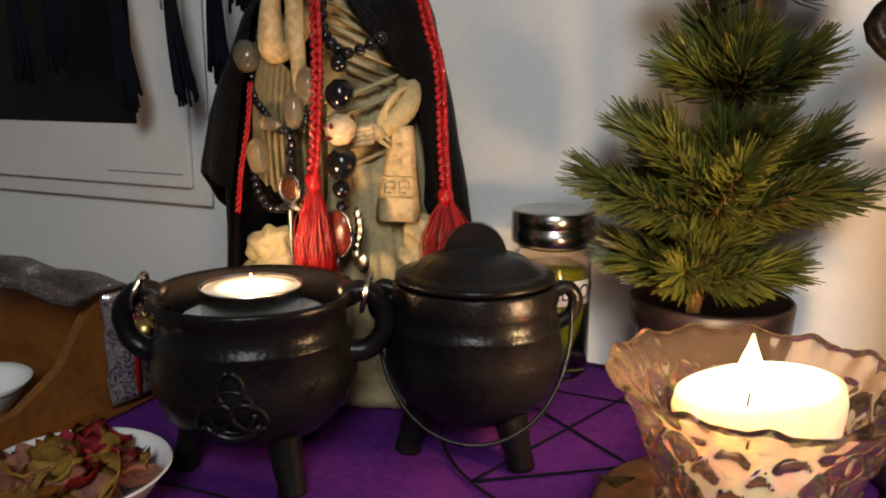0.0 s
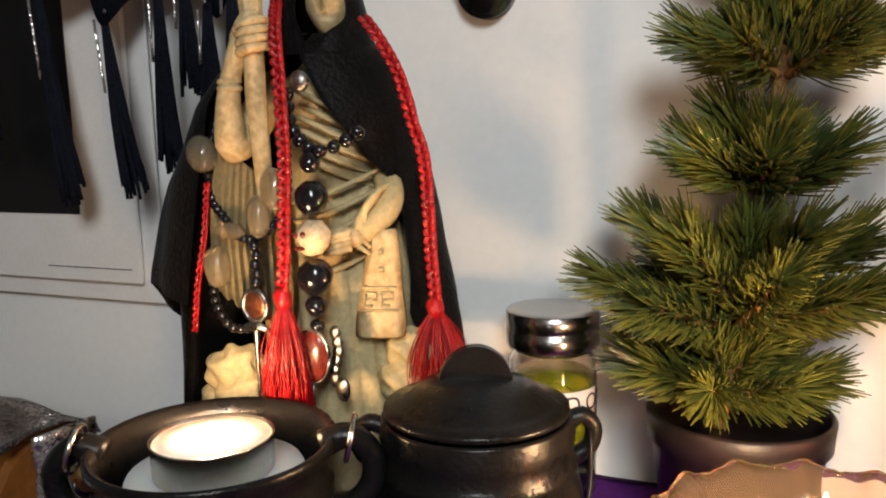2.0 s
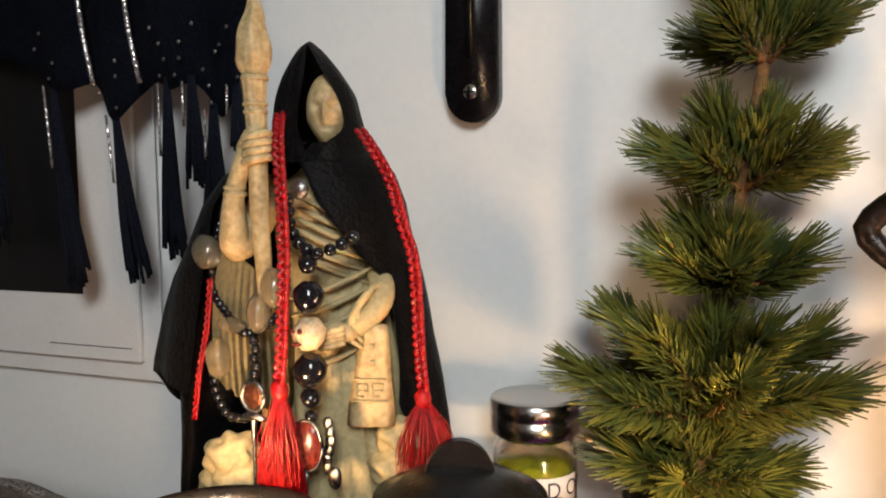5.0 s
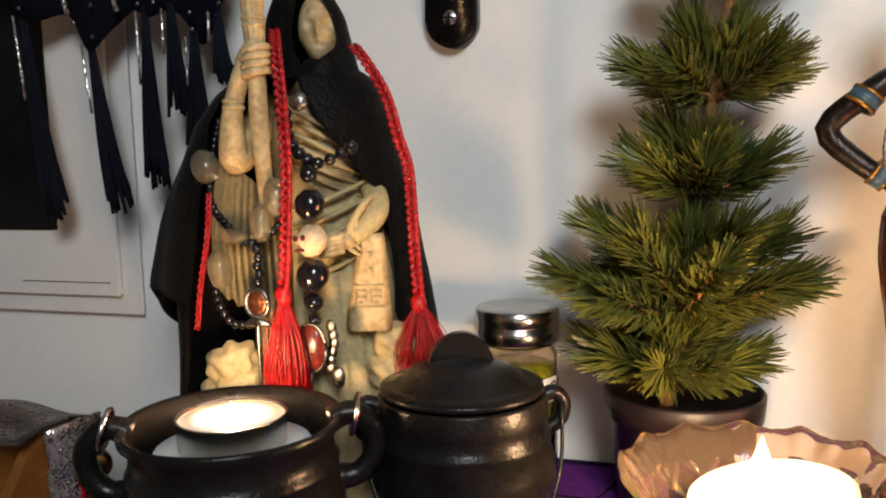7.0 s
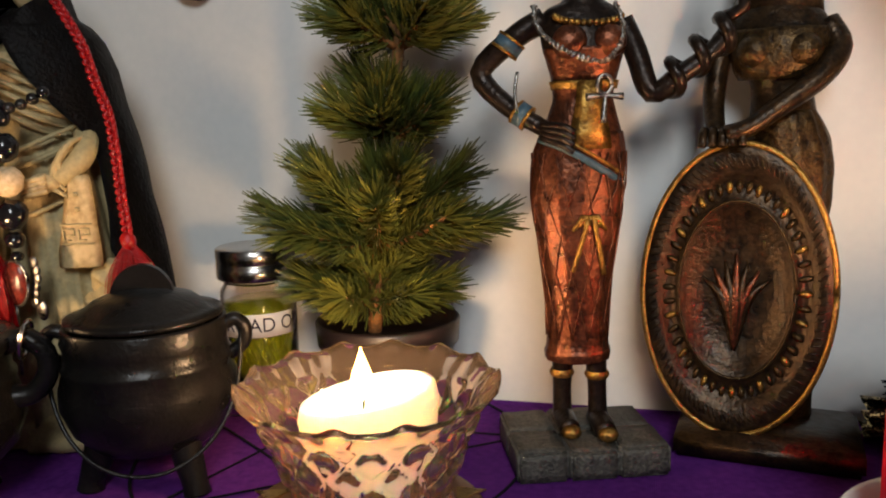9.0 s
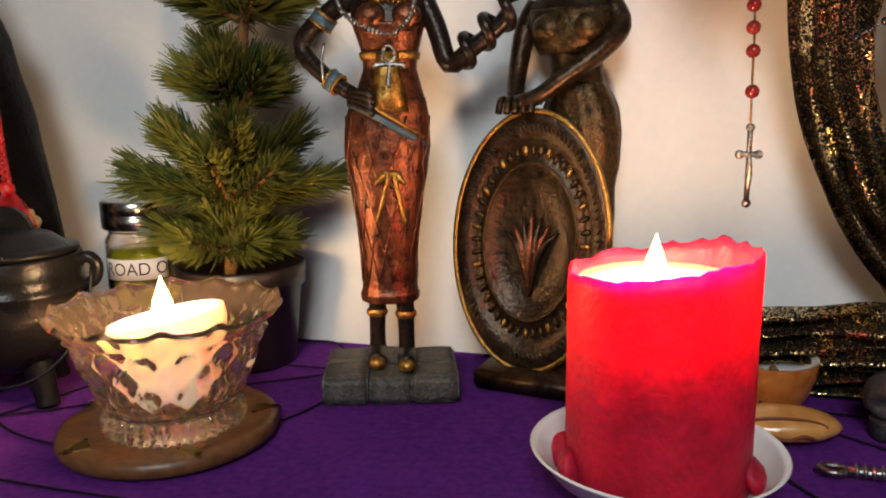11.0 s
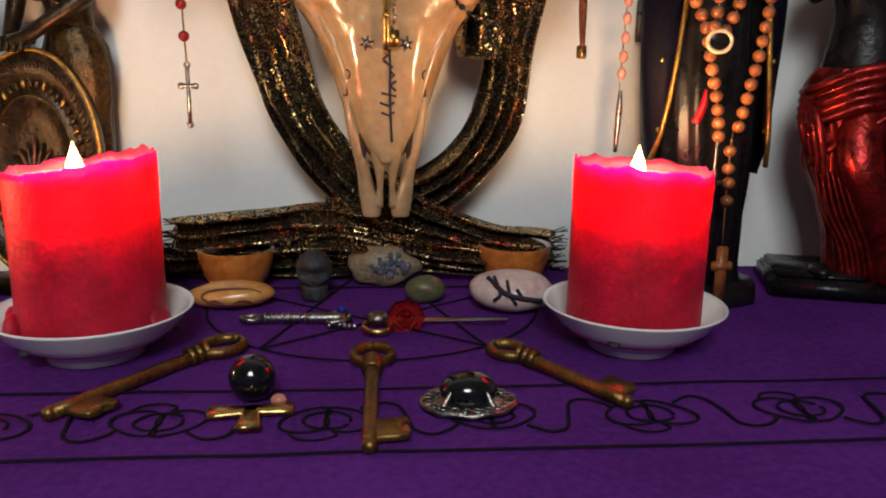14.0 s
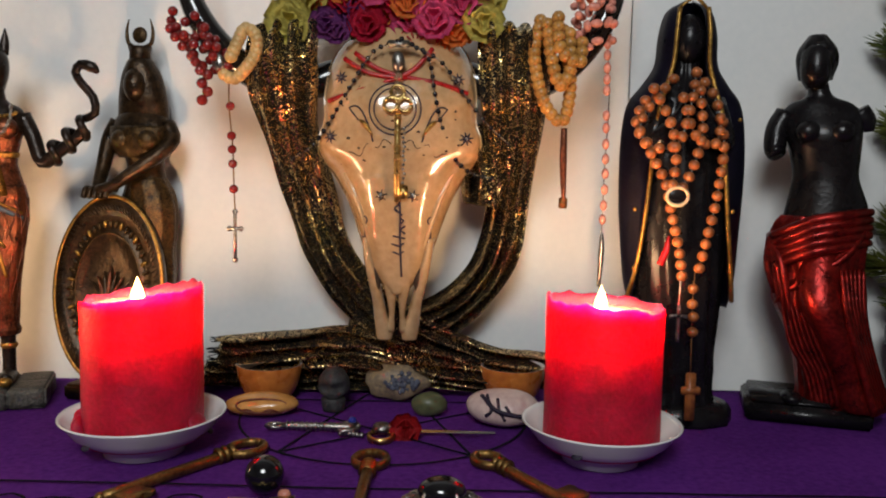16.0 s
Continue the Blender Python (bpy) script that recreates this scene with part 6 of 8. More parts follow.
# ---- armless torso statue with a red drape ----
def draped_statue():
    bm = bmesh.new()
    join(bm, block(0.088, 0.066, 0.013, 0.002, (0, 0, 0)))
    join(bm, block(0.080, 0.058, 0.004, 0.001, (0, 0, 0.013)))
    # skirt swinging out to one foot, narrow over the standing leg
    rows = [(0.026, -0.004, 0.013, 0.031, 0.026), (0.022, -0.003, 0.03, 0.0275, 0.024), (0.018, -0.002, 0.045, 0.0265, 0.023), (0.013, -0.001, 0.068, 0.0290, 0.023), (0.0065, -0.001, 0.092, 0.0325, 0.023), (0.0055, 0, 0.115, 0.0310, 0.022), (0.0035, 0.001, 0.134, 0.0350, 0.022), (0.005, 0.001, 0.148, 0.0345, 0.021), (0.006, 0.001, 0.156, 0.030, 0.019)]
    join(bm, body(rows, 8, 120, folds=8, depth=0.035, rough=0.05, phase=1), slot=1)
    join(bm, body([(0.034, -0.024, 0.013, 0.013, 0.012), (0.026, -0.024, 0.035, 0.0115, 0.011), (0.017, -0.026, 0.062, 0.0125, 0.012), (0.006, -0.027, 0.088, 0.0150, 0.013), (0.003, -0.022, 0.108, 0.0150, 0.012), (0.006, -0.012, 0.135, 0.012, 0.010)], 6, 36, rough=0.03), slot=1)
    for k in range(5):
        z = 0.157 - 0.0058 * k
        join(bm, tube([(-0.0305, 0.006, z - 0.018), (-0.026, -0.012, z - 0.015), (-0.004, -0.0225 - 0.001 * k, z - 0.004), (0.020, -0.0205, z + 0.001), (0.0385, -0.004, z + 0.003)], [0.0030, 0.0034, 0.0040, 0.0036, 0.0030], 9, 6), slot=1)
    for k in range(7):
        q = k / 6
        join(bm, tube([(0.036 - 0.004 * q, -0.008, 0.150), (0.020 - 0.018 * q, -0.023, 0.128 - 0.012 * q), (-0.004 - 0.016 * q, -0.024 + 0.006 * q, 0.112 - 0.014 * q), (-0.020 - 0.006 * q, -0.012, 0.104 - 0.016 * q)], [0.0018, 0.0024, 0.0022, 0.0010], 7, 5), slot=1)
    for k in range(6):
        q = k / 5
        join(bm, tube([(-0.006 - 0.016 * q, -0.028 + 0.014 * q, 0.084 + 0.010 * q), (0.004 - 0.018 * q, -0.029 + 0.012 * q, 0.060), (0.014 - 0.016 * q, -0.029 + 0.010 * q, 0.038), (0.020 - 0.016 * q, -0.029 + 0.008 * q, 0.015)], [0.0008, 0.0017, 0.0019, 0.0024], 7, 5), slot=1)
    for k in range(6):
        q = k / 5
        join(bm, tube([(0.016 + 0.018 * q, -0.030 + 0.018 * q, 0.118), (0.022 + 0.014 * q, -0.034 + 0.018 * q, 0.082), (0.034 + 0.011 * q, -0.033 + 0.016 * q, 0.045), (0.044 + 0.012 * q, -0.033 + 0.018 * q, 0.013)], [0.0012, 0.0026, 0.0030, 0.0036], 7, 5), slot=1)
    for k in range(4):
        join(bm, tube([(-0.031, -0.004, 0.138), (-0.032 + 0.003 * k, -0.010 - 0.003 * k, 0.118), (-0.027 + 0.004 * k, -0.012 - 0.003 * k, 0.096 - 0.006 * k)], [0.003, 0.0034, 0.0012], 7, 4), slot=1)
    join(bm, ball(0.007, 14, (1.1, 1.8, 0.7), (-0.012, -0.024, 0.019)))
    join(bm, body([(0.008, 0.001, 0.150, 0.031, 0.020), (0.008, 0.001, 0.165, 0.0285, 0.0185), (0.006, 0.001, 0.185, 0.0235, 0.0165), (0.005, 0.001, 0.20, 0.0245, 0.017), (0.003, 0.0, 0.218, 0.027, 0.0175), (0.001, 0.002, 0.232, 0.0285, 0.014), (0.0, 0.003, 0.241, 0.022, 0.0115), (-0.001, 0.003, 0.247, 0.0095, 0.009), (-0.003, 0.002, 0.256, 0.0075, 0.0075), (-0.004, 0.001, 0.262, 0.0075, 0.0075)], 6, 40))
    for x, z in ((-0.0095, 0.219), (0.0135, 0.219)):
        join(bm, ball(0.0096, 16, (1, 0.8, 0.9), (x, -0.0125, z)))
    join(bm, tube([(-0.024, 0.002, 0.234), (-0.030, 0.0, 0.222), (-0.031, -0.003, 0.207), (-0.029, -0.006, 0.202)], [0.0082, 0.0085, 0.0082, 0.0065], 14))
    join(bm, tube([(0.026, 0.003, 0.236), (0.031, 0.004, 0.228), (0.032, 0.004, 0.220)], [0.008, 0.0082, 0.006], 14))
    join(bm, body([(-0.006, -0.003, 0.252, 0.006, 0.006), (-0.006, -0.005, 0.258, 0.0098, 0.0105), (-0.006, -0.004, 0.270, 0.0112, 0.0125), (-0.006, -0.002, 0.281, 0.0102, 0.0115), (-0.006, 0, 0.287, 0.005, 0.006)], 5, 24))
    join(bm, body([(-0.005, 0.004, 0.259, 0.012, 0.0095), (-0.005, 0.003, 0.272, 0.0142, 0.0125), (-0.005, 0.001, 0.283, 0.0125, 0.0125), (-0.005, 0.001, 0.292, 0.006, 0.007)], 5, 30, folds=11, depth=0.05, rough=0.1))
    join(bm, ball(0.006, 12, (1, 1, 1), (-0.004, 0.015, 0.270), 0.2, 200))
    o = part("statue", bm, [EBONY, REDPAINT])
    o.location, o.rotation_euler = (0.601, 0.639, 0), (0, 0, radians(-17))
    tagged(o, "black classical statue without arms in a shiny red drape", "statue")


draped_statue()


# ---- horned skull with scarf, flowers and rosaries ----
SK = 0.282


def ox_skull():
    s = thing("ox_skull", (SK, 0.655, 0.0), "varnished ox skull with black horns and painted black signs", "skull")

    def front(z):
        return -0.054 + 0.020 * max(0, (0.20 - z) / 0.14) + 0.35 * max(0, z - 0.235)
    rows = [(0.288, 0.034), (0.278, 0.047), (0.262, 0.0545), (0.240, 0.0575), (0.222, 0.0575), (0.208, 0.0615), (0.197, 0.0600), (0.186, 0.0540), (0.174, 0.0465), (0.162, 0.040), (0.145, 0.0335), (0.127, 0.0275), (0.114, 0.0225), (0.102, 0.0150), (0.092, 0.0065)]
    loops = []
    for z, w in spline(rows, 5):
        f = front(z)
        d = 0.030 * min(1, w / 0.04)
        loop = []
        for i in range(56):
            a = 2 * math.pi * i / 56
            c, q = math.cos(a), math.sin(a)
            x = w * math.copysign(abs(c) ** 0.8, c)
            y = f + d + d * math.copysign(abs(q) ** 0.75, q)
            if q < 0:
                y += 0.010 * abs(c) ** 2.5 - 0.0035 * math.exp(-(abs(x) - 0.016) ** 2 / 0.00006) * (0.5 if z > 0.18 else 1)
                y -= 0.005 * math.exp(-((z - 0.200) / 0.012) ** 2) * math.exp(-((abs(x) - 0.052) / 0.014) ** 2)
                y += 0.006 * math.exp(-((z - 0.180) / 0.010) ** 2) * math.exp(-((abs(x) - 0.046) / 0.010) ** 2)
            y += 0.0014 * noise.noise(Vector((x * 60, z * 60, 3)))
            loop.append((x, y, z))
        loops.append(loop)
    bone = rings(loops)
    tree = BVHTree.FromBMesh(bone)

    def on(x, z, proud=0.0003):
        """Point on the bone's front at (x, z)."""
        hit = tree.ray_cast(Vector((x, -0.2, z)), Vector((0, 1, 0)))[0]
        return (x, (hit.y if hit else front(z)) - proud, z)
    part("cranium", bone, BONE, s)
    f = front(0.09)
    for k in (-1, 1):
        part("jaw_prong", body([(k * 0.0235, f + 0.012, 0.134, 0.0040, 0.010), (k * 0.0212, f + 0.011, 0.117, 0.0046, 0.011), (k * 0.0180, f + 0.011, 0.100, 0.0044, 0.010), (k * 0.0146, f + 0.011, 0.085, 0.0046, 0.008), (k * 0.0123, f + 0.011, 0.073, 0.0054, 0.007), (k * 0.0098, f + 0.011, 0.062, 0.0066, 0.006), (k * 0.0094, f + 0.011, 0.056, 0.0058, 0.005)], 5, 20, rough=0.06), BONE, s)
        part("nose_bone", body([(k * 0.006, f + 0.005, 0.110, 0.006, 0.007), (k * 0.0052, f + 0.005, 0.098, 0.0050, 0.005), (k * 0.0042, f + 0.006, 0.086, 0.0032, 0.004), (k * 0.004, f + 0.008, 0.074, 0.0022, 0.003), (k * 0.0055, f + 0.010, 0.062, 0.004, 0.004)], 4, 14), BONE, s)
        # dark solid stands in for the shade of the nose opening
        part("nose_hollow_shade", ball(0.007, 14, (0.50, 0.5, 1.9), (k * 0.0155, f + 0.0055, 0.105)), BONEDARK, s)
        horn = [(k * 0.046, 0.0, 0.258), (k * 0.075, -0.006, 0.250), (k * 0.105, -0.02, 0.252), (k * 0.130, -0.034, 0.27), (k * 0.148, -0.04, 0.297), (k * 0.158, -0.04, 0.33), (k * 0.160, -0.035, 0.365)]
        part("horn", tube(horn, [0.0135, 0.0125, 0.0115, 0.0105, 0.009, 0.006, 0.002], 20, 5), HORN, s, "polished black horn")
        # painted stars and signs
        for x, z, r in ((0.0495, 0.208, 0.0052), (0.0428, 0.251, 0.0050)):
            star = bmesh.new()
            for q in range(8):
                a = q * math.pi / 4 + 0.2
                line = [on(k * x + r * g * math.cos(a), z + r * g * math.sin(a)) for g in (0.15, 0.55, 1.0)]
                join(star, tube(line, [0.0007, 0.0008, 0.0003], 5, 1))
            part("painted_star", star, INK, s)
            part("rhinestone", ball(0.0013, 8, (1, 0.8, 1), on(k * x, z, 0.0008)), SILVER, s)
        part("painted_key", tube([on(k * 0.0245, 0.1445 - 0.0035 * g) for g in range(5)], 0.0006, 5, 1), INK, s)
        part("painted_key", tube([on(k * 0.0245 + 0.0022 * math.cos(a), 0.1475 + 0.0028 * math.sin(a)) for a in np.linspace(0, 2 * math.pi, 13)], 0.0006, 5, 1), INK, s)
        for g in (0.1345, 0.1315):
            part("painted_key", tube([on(k * 0.0245, g), on(k * 0.0245 - 0.0025, g)], 0.0006, 5, 1), INK, s)
        part("painted_crescent", tube([on(k * (0.0355 - 0.018 * g), 0.2285 + 0.0035 * math.sin(math.pi * g) - 0.024 * g ** 2.2) for g in np.linspace(0, 1, 10)], 0.0006, 5, 1), INK, s)
        part("painted_crescent", tube([on(k * (0.0280 - 0.0105 * g), 0.2200 + 0.002 * math.sin(math.pi * g) - 0.012 * g) for g in np.linspace(0, 1, 8)], [0.0004, 0.0012, 0.0017, 0.0019, 0.0017, 0.0014, 0.001, 0.0004], 6, 1), GOLDPAINT, s)
        part("painted_crescent", tube([on(k * (0.0355 - 0.007 * g), 0.2285 - 0.009 * g) for g in (0, 0.3, 0.7, 1)], 0.0005, 5, 2), INK, s)
        part("rhinestone", ball(0.0024, 10, (1, 0.7, 1), on(k * 0.0118, 0.166, 0.001)), SILVER, s)
        small = bmesh.new()
        for q in range(6):
            a = q * math.pi / 3 + 0.3
            join(small, tube([on(k * 0.0118 + 0.0022 * math.cos(a), 0.166 + 0.0022 * math.sin(a)), on(k * 0.0118 + 0.0045 * math.cos(a), 0.166 + 0.0045 * math.sin(a))], [0.0006, 0.0003], 5, 1))
        part("painted_star", small, INK, s)
        # raised ridges beside the nose and cracks across the brow
        part("bone_ridge", tube([on(k * 0.040, 0.182, -0.0010), on(k * 0.031, 0.165, -0.0006), on(k * 0.024, 0.145, -0.0006), on(k * 0.0185, 0.122, -0.0008)], [0.0012, 0.0026, 0.0024, 0.001], 8, 6), BONE, s)
        crack = [(0.004, 0.203), (0.010, 0.206), (0.014, 0.200), (0.022, 0.203), (0.027, 0.194), (0.035, 0.197), (0.042, 0.188)]
        part("suture", tube([on(k * x, z, -0.0001) for x, z in crack], 0.0004, 5, 3), BONEDARK, s)
    part("painted_line", tube([on(0.001, 0.170), on(0.0022, 0.155), on(0.0022, 0.14), on(0.0026, 0.125), on(0.0035, 0.106)], 0.0009, 6, 5), INK, s)
    runes = [((0.002, 0.160), (-0.002, 0.157), (0.001, 0.154)), ((-0.002, 0.156), (0.004, 0.152)), ((0.002, 0.150), (0.005, 0.1475), (0.002, 0.145)), ((0.002, 0.141), (0.006, 0.144)), ((0.002, 0.141), (0.006, 0.138)), ((-0.003, 0.1365), (0.006, 0.1345)), ((-0.004, 0.1305), (0.002, 0.1285), (0.005, 0.131)), ((-0.003, 0.1245), (0.002, 0.1225), (0.005, 0.125))]
    for row in runes:
        part("painted_rune", tube([on(x, z) for x, z in row], 0.0007, 5, 1), INK, s)
    for k in range(16):
        z = 0.214 - 0.0032 * k
        part("rhinestone", ball(0.0012, 7, (1, 0.8, 1), on(0.0045 + 0.0006 * math.sin(k * 2), z, 0.0006)), SILVER, s)
    for r in (0.0185, 0.0150):
        part("painted_ring", tube([on(-0.002 + r * math.cos(a), 0.228 + r * math.sin(a)) for a in np.linspace(0, 2 * math.pi, 41)], 0.0006, 5, 1), INK, s)
    rnd = random.Random(8)
    for k in range(26):
        x, z = rnd.uniform(-0.046, 0.046), rnd.uniform(0.19, 0.255)
        part("pit", ball(rnd.uniform(0.0006, 0.0013), 7, (1.3, 0.4, 0.8), on(x, z, 0.0)), BONEDARK, s)
    b = thing("brass_key", (SK, 0.655, 0.0), "long brass key hanging on the skull's forehead", "key")
    part("shaft", tube([(0, front(0.24) - 0.004, 0.225), (0, front(0.19) - 0.004, 0.19), (0, front(0.165) - 0.003, 0.162)], 0.0022, 10), BRIGHT_BRASS, b)
    for k in range(5):
        part("collar", lathe([(0.0018, -0.0008), (0.0032, 0), (0.0018, 0.0008)], 12, caps=False), BRIGHT_BRASS, b).location = (0, front(0.2) - 0.004, 0.222 - 0.010 * k)
    for k in range(3):
        a0 = math.pi / 2 + k * 2.09
        part("bow", tube([(0.0058 * math.cos(a0) + 0.0048 * math.cos(a), front(0.238) - 0.005, 0.2335 + 0.0058 * math.sin(a0) + 0.0048 * math.sin(a)) for a in np.linspace(0, 2 * math.pi, 17)], 0.0013, 7, 1), BRIGHT_BRASS, b)
    part("bit", block(0.0065, 0.0025, 0.010, 0.0006, (0.0045, front(0.17) - 0.0035, 0.164)), BRIGHT_BRASS, b)
    r = thing("crossed_cord", (SK, 0.655, 0.0), "red cord crossed over the skull's forehead", "cord")
    y = front(0.25) - 0.001
    for pts in ([(-0.052, y + 0.011, 0.234), (-0.03, y + 0.003, 0.241), (-0.012, y, 0.246), (0.010, y, 0.256), (0.024, y + 0.004, 0.272)], [(0.050, y + 0.010, 0.241), (0.03, y + 0.003, 0.247), (0.010, y, 0.250), (-0.014, y, 0.256), (-0.032, y + 0.004, 0.268)], [(-0.040, y + 0.006, 0.264), (-0.02, y, 0.253), (0.006, y - 0.001, 0.250)]):
        part("strand", tube(pts, 0.0017, 7, 5, 0.6), REDCORD, r)
    n = thing("black_rosary", (SK, 0.655, 0.0), "black bead rosary with a crystal skull charm draped on the skull", "rosary")
    yy = y - 0.002
    lines = [([(-0.001, yy - 0.002, 0.275), (-0.018, yy, 0.268), (-0.034, yy + 0.004, 0.245), (-0.046, yy + 0.010, 0.226), (-0.062, yy + 0.014, 0.203), (-0.078, yy + 0.016, 0.192)], 20),
             ([(0.001, yy - 0.002, 0.275), (0.020, yy, 0.266), (0.026, yy, 0.24), (0.031, yy + 0.002, 0.218), (0.040, yy + 0.006, 0.196), (0.052, yy + 0.010, 0.184), (0.068, yy + 0.012, 0.180)], 22),
             ([(0.002, yy - 0.002, 0.277), (0.030, yy + 0.001, 0.262), (0.044, yy + 0.008, 0.244), (0.062, yy + 0.012, 0.222), (0.080, yy + 0.014, 0.206)], 14)]
    me = bead_mesh("bead", 0.0019, BLACK)
    for pts, q in lines:
        part("chain", tube(pts, 0.0004, 5, 5), SILVER, n)
        for p in along(pts, q):
            share("bead", me, n, p)
    part("charm", ball(0.0062, 14, (0.8, 0.7, 1.15), (0, yy - 0.003, 0.261), 0.12, 200), SILVER, n, "crystal skull charm")
    for k in range(3):
        part("crystal_bead", ball(0.0034, 10, (1, 1, 1), (0, yy - 0.003, 0.2505 - 0.0062 * k)), CRYSTAL, n)
    part("crown", block(0.017, 0.003, 0.005, 0.001, (0, yy - 0.002, 0.271)), SILVER, n)


ox_skull()


def drape(parent, rows, label="", folds=4, amp=0.0075, steps=8, name="drape"):
    """Length of folded cloth: rows of (x, y, z, width, dx, dz), the last two the way across it."""
    loops, n = [], 64
    for i, (x, y, z, w, dx, dz) in enumerate(spline(rows, steps)):
        l = math.hypot(dx, dz) or 1
        dx, dz = dx / l, dz / l
        top, bot = [], []
        for j in range(n + 1):
            u = j / n - 0.5
            v = amp * math.sin(u * 2 * math.pi * folds + 0.4 * math.sin(i * 0.22)) + amp * 0.5 * math.sin(u * 23 + i * 0.1) - amp * 1.2 * (1 - 4 * u * u) + amp * 1.5 * noise.noise(Vector((u * 5, i * 0.16, x * 9)))
            c = w * (u + 0.012 * math.sin(i * 0.3 + j))
            top.append((x + dx * c, min(y + v, WALL_Y - 0.0035), z + dz * c))
            bot.append((x + dx * c, min(y + v + 0.0016, WALL_Y - 0.0015), z + dz * c))
        loops.append(top + bot[::-1])
    return part(name, rings(loops), SCARF, parent, label)


def scarf():
    s = thing("sparkling_scarf", (0, 0, 0), "black scarf with gold metal threads draped round the skull", "scarf")
    drape(s, [(0.199, 0.650, 0.296, 0.05, 1, 0.1), (0.197, 0.622, 0.287, 0.054, 1, 0.1), (0.196, 0.615, 0.268, 0.054, 1, 0.1), (0.196, 0.622, 0.238, 0.050, 1, 0.15), (0.199, 0.648, 0.205, 0.042, 1, 0.2), (0.207, 0.672, 0.165, 0.040, 1, 0.3), (0.220, 0.676, 0.125, 0.038, 1, 0.4), (0.241, 0.678, 0.090, 0.038, 0.9, 0.65), (0.270, 0.676, 0.063, 0.040, 0.7, 0.9), (0.31, 0.674, 0.043, 0.034, 0.4, 1), (0.36, 0.674, 0.026, 0.030, 0.2, 1), (0.405, 0.674, 0.020, 0.030, 0.1, 1)])
    drape(s, [(0.364, 0.650, 0.296, 0.052, 1, -0.1), (0.366, 0.622, 0.287, 0.054, 1, -0.1), (0.366, 0.615, 0.267, 0.054, 1, -0.1), (0.366, 0.622, 0.235, 0.050, 1, -0.1), (0.368, 0.648, 0.20, 0.042, 1, -0.15), (0.368, 0.670, 0.165, 0.036, 1, -0.3), (0.362, 0.676, 0.125, 0.036, 1, -0.4), (0.347, 0.680, 0.092, 0.034, 0.9, -0.7), (0.318, 0.682, 0.066, 0.036, 0.6, -1), (0.28, 0.684, 0.052, 0.034, 0.2, -1), (0.24, 0.684, 0.046, 0.036, 0.05, -1)])
    drape(s, [(0.133, 0.672, 0.030, 0.034, 0.05, 1), (0.16, 0.668, 0.032, 0.036, 0, 1), (0.20, 0.668, 0.036, 0.036, -0.1, 1), (0.25, 0.666, 0.038, 0.038, -0.2, 1), (0.29, 0.664, 0.030, 0.036, 0.2, 1), (0.33, 0.664, 0.022, 0.03, 0.2, 1), (0.37, 0.666, 0.016, 0.026, 0, 1)])
    drape(s, [(0.118, 0.684, 0.012, 0.022, 0, 1), (0.15, 0.682, 0.013, 0.024, 0, 1), (0.20, 0.684, 0.014, 0.026, 0, 1), (0.26, 0.684, 0.015, 0.028, 0, 1)], folds=3)
    drape(s, [(0.340, 0.654, 0.222, 0.030, 1, 0.2), (0.345, 0.652, 0.20, 0.034, 1, 0.1), (0.347, 0.654, 0.178, 0.036, 1, 0), (0.346, 0.662, 0.158, 0.030, 1, -0.1)], folds=3, name="knot_end")
    rnd = random.Random(3)
    bm = bmesh.new()
    for x0, z0 in ((0.408, 0.02), (0.130, 0.03)):
        for k in range(30):
            z = z0 + rnd.uniform(-0.014, 0.016)
            d = 1 if x0 > 0.2 else -1
            join(bm, tube([(x0 - 0.004 * d, 0.672, z), (x0 + d * rnd.uniform(0.002, 0.008), 0.670, z + rnd.uniform(-0.002, 0.004))], 0.0004, 4, 1))
    tagged(part("frayed_edge", bm, NET, s), kind="stuff")


scarf()


def rose(place, r, m, leaf, seed, label):
    rnd = random.Random(seed)
    t = thing("silk_flower", place, label, "flower", "silk flowers on the skull")
    for ring_, n, q, tilt in ((0, 3, 0.35, 1.2), (1, 4, 0.62, 0.85), (2, 6, 1.0, 0.45)):
        for k in range(n):
            a = 2 * math.pi * (k + 0.5 * ring_) / n + rnd.uniform(-0.2, 0.2)
            pr = r * (0.55 + 0.18 * ring_)
            loops = [[(pr * v * (1 - 0.35 * u * u), pr * 0.25 * (v * v) * (1 - 0.4 * ring_) - 0.15 * pr * max(0, u) ** 2, pr * u) for v in np.linspace(-0.8, 0.8, 6)] for u in np.linspace(-0.6, 1, 6)]
            bm = rings(loops, closed=False)
            bmesh.ops.solidify(bm, geom=list(bm.faces), thickness=0.0004)
            o = part("petal", bm, m, t)
            o.matrix_basis = Matrix.Rotation(a, 4, "Y") @ Matrix.Translation((0, -r * (0.5 - 0.2 * ring_), q * r * 0.45)) @ Matrix.Rotation(tilt - 0.1, 4, "X")
    return t


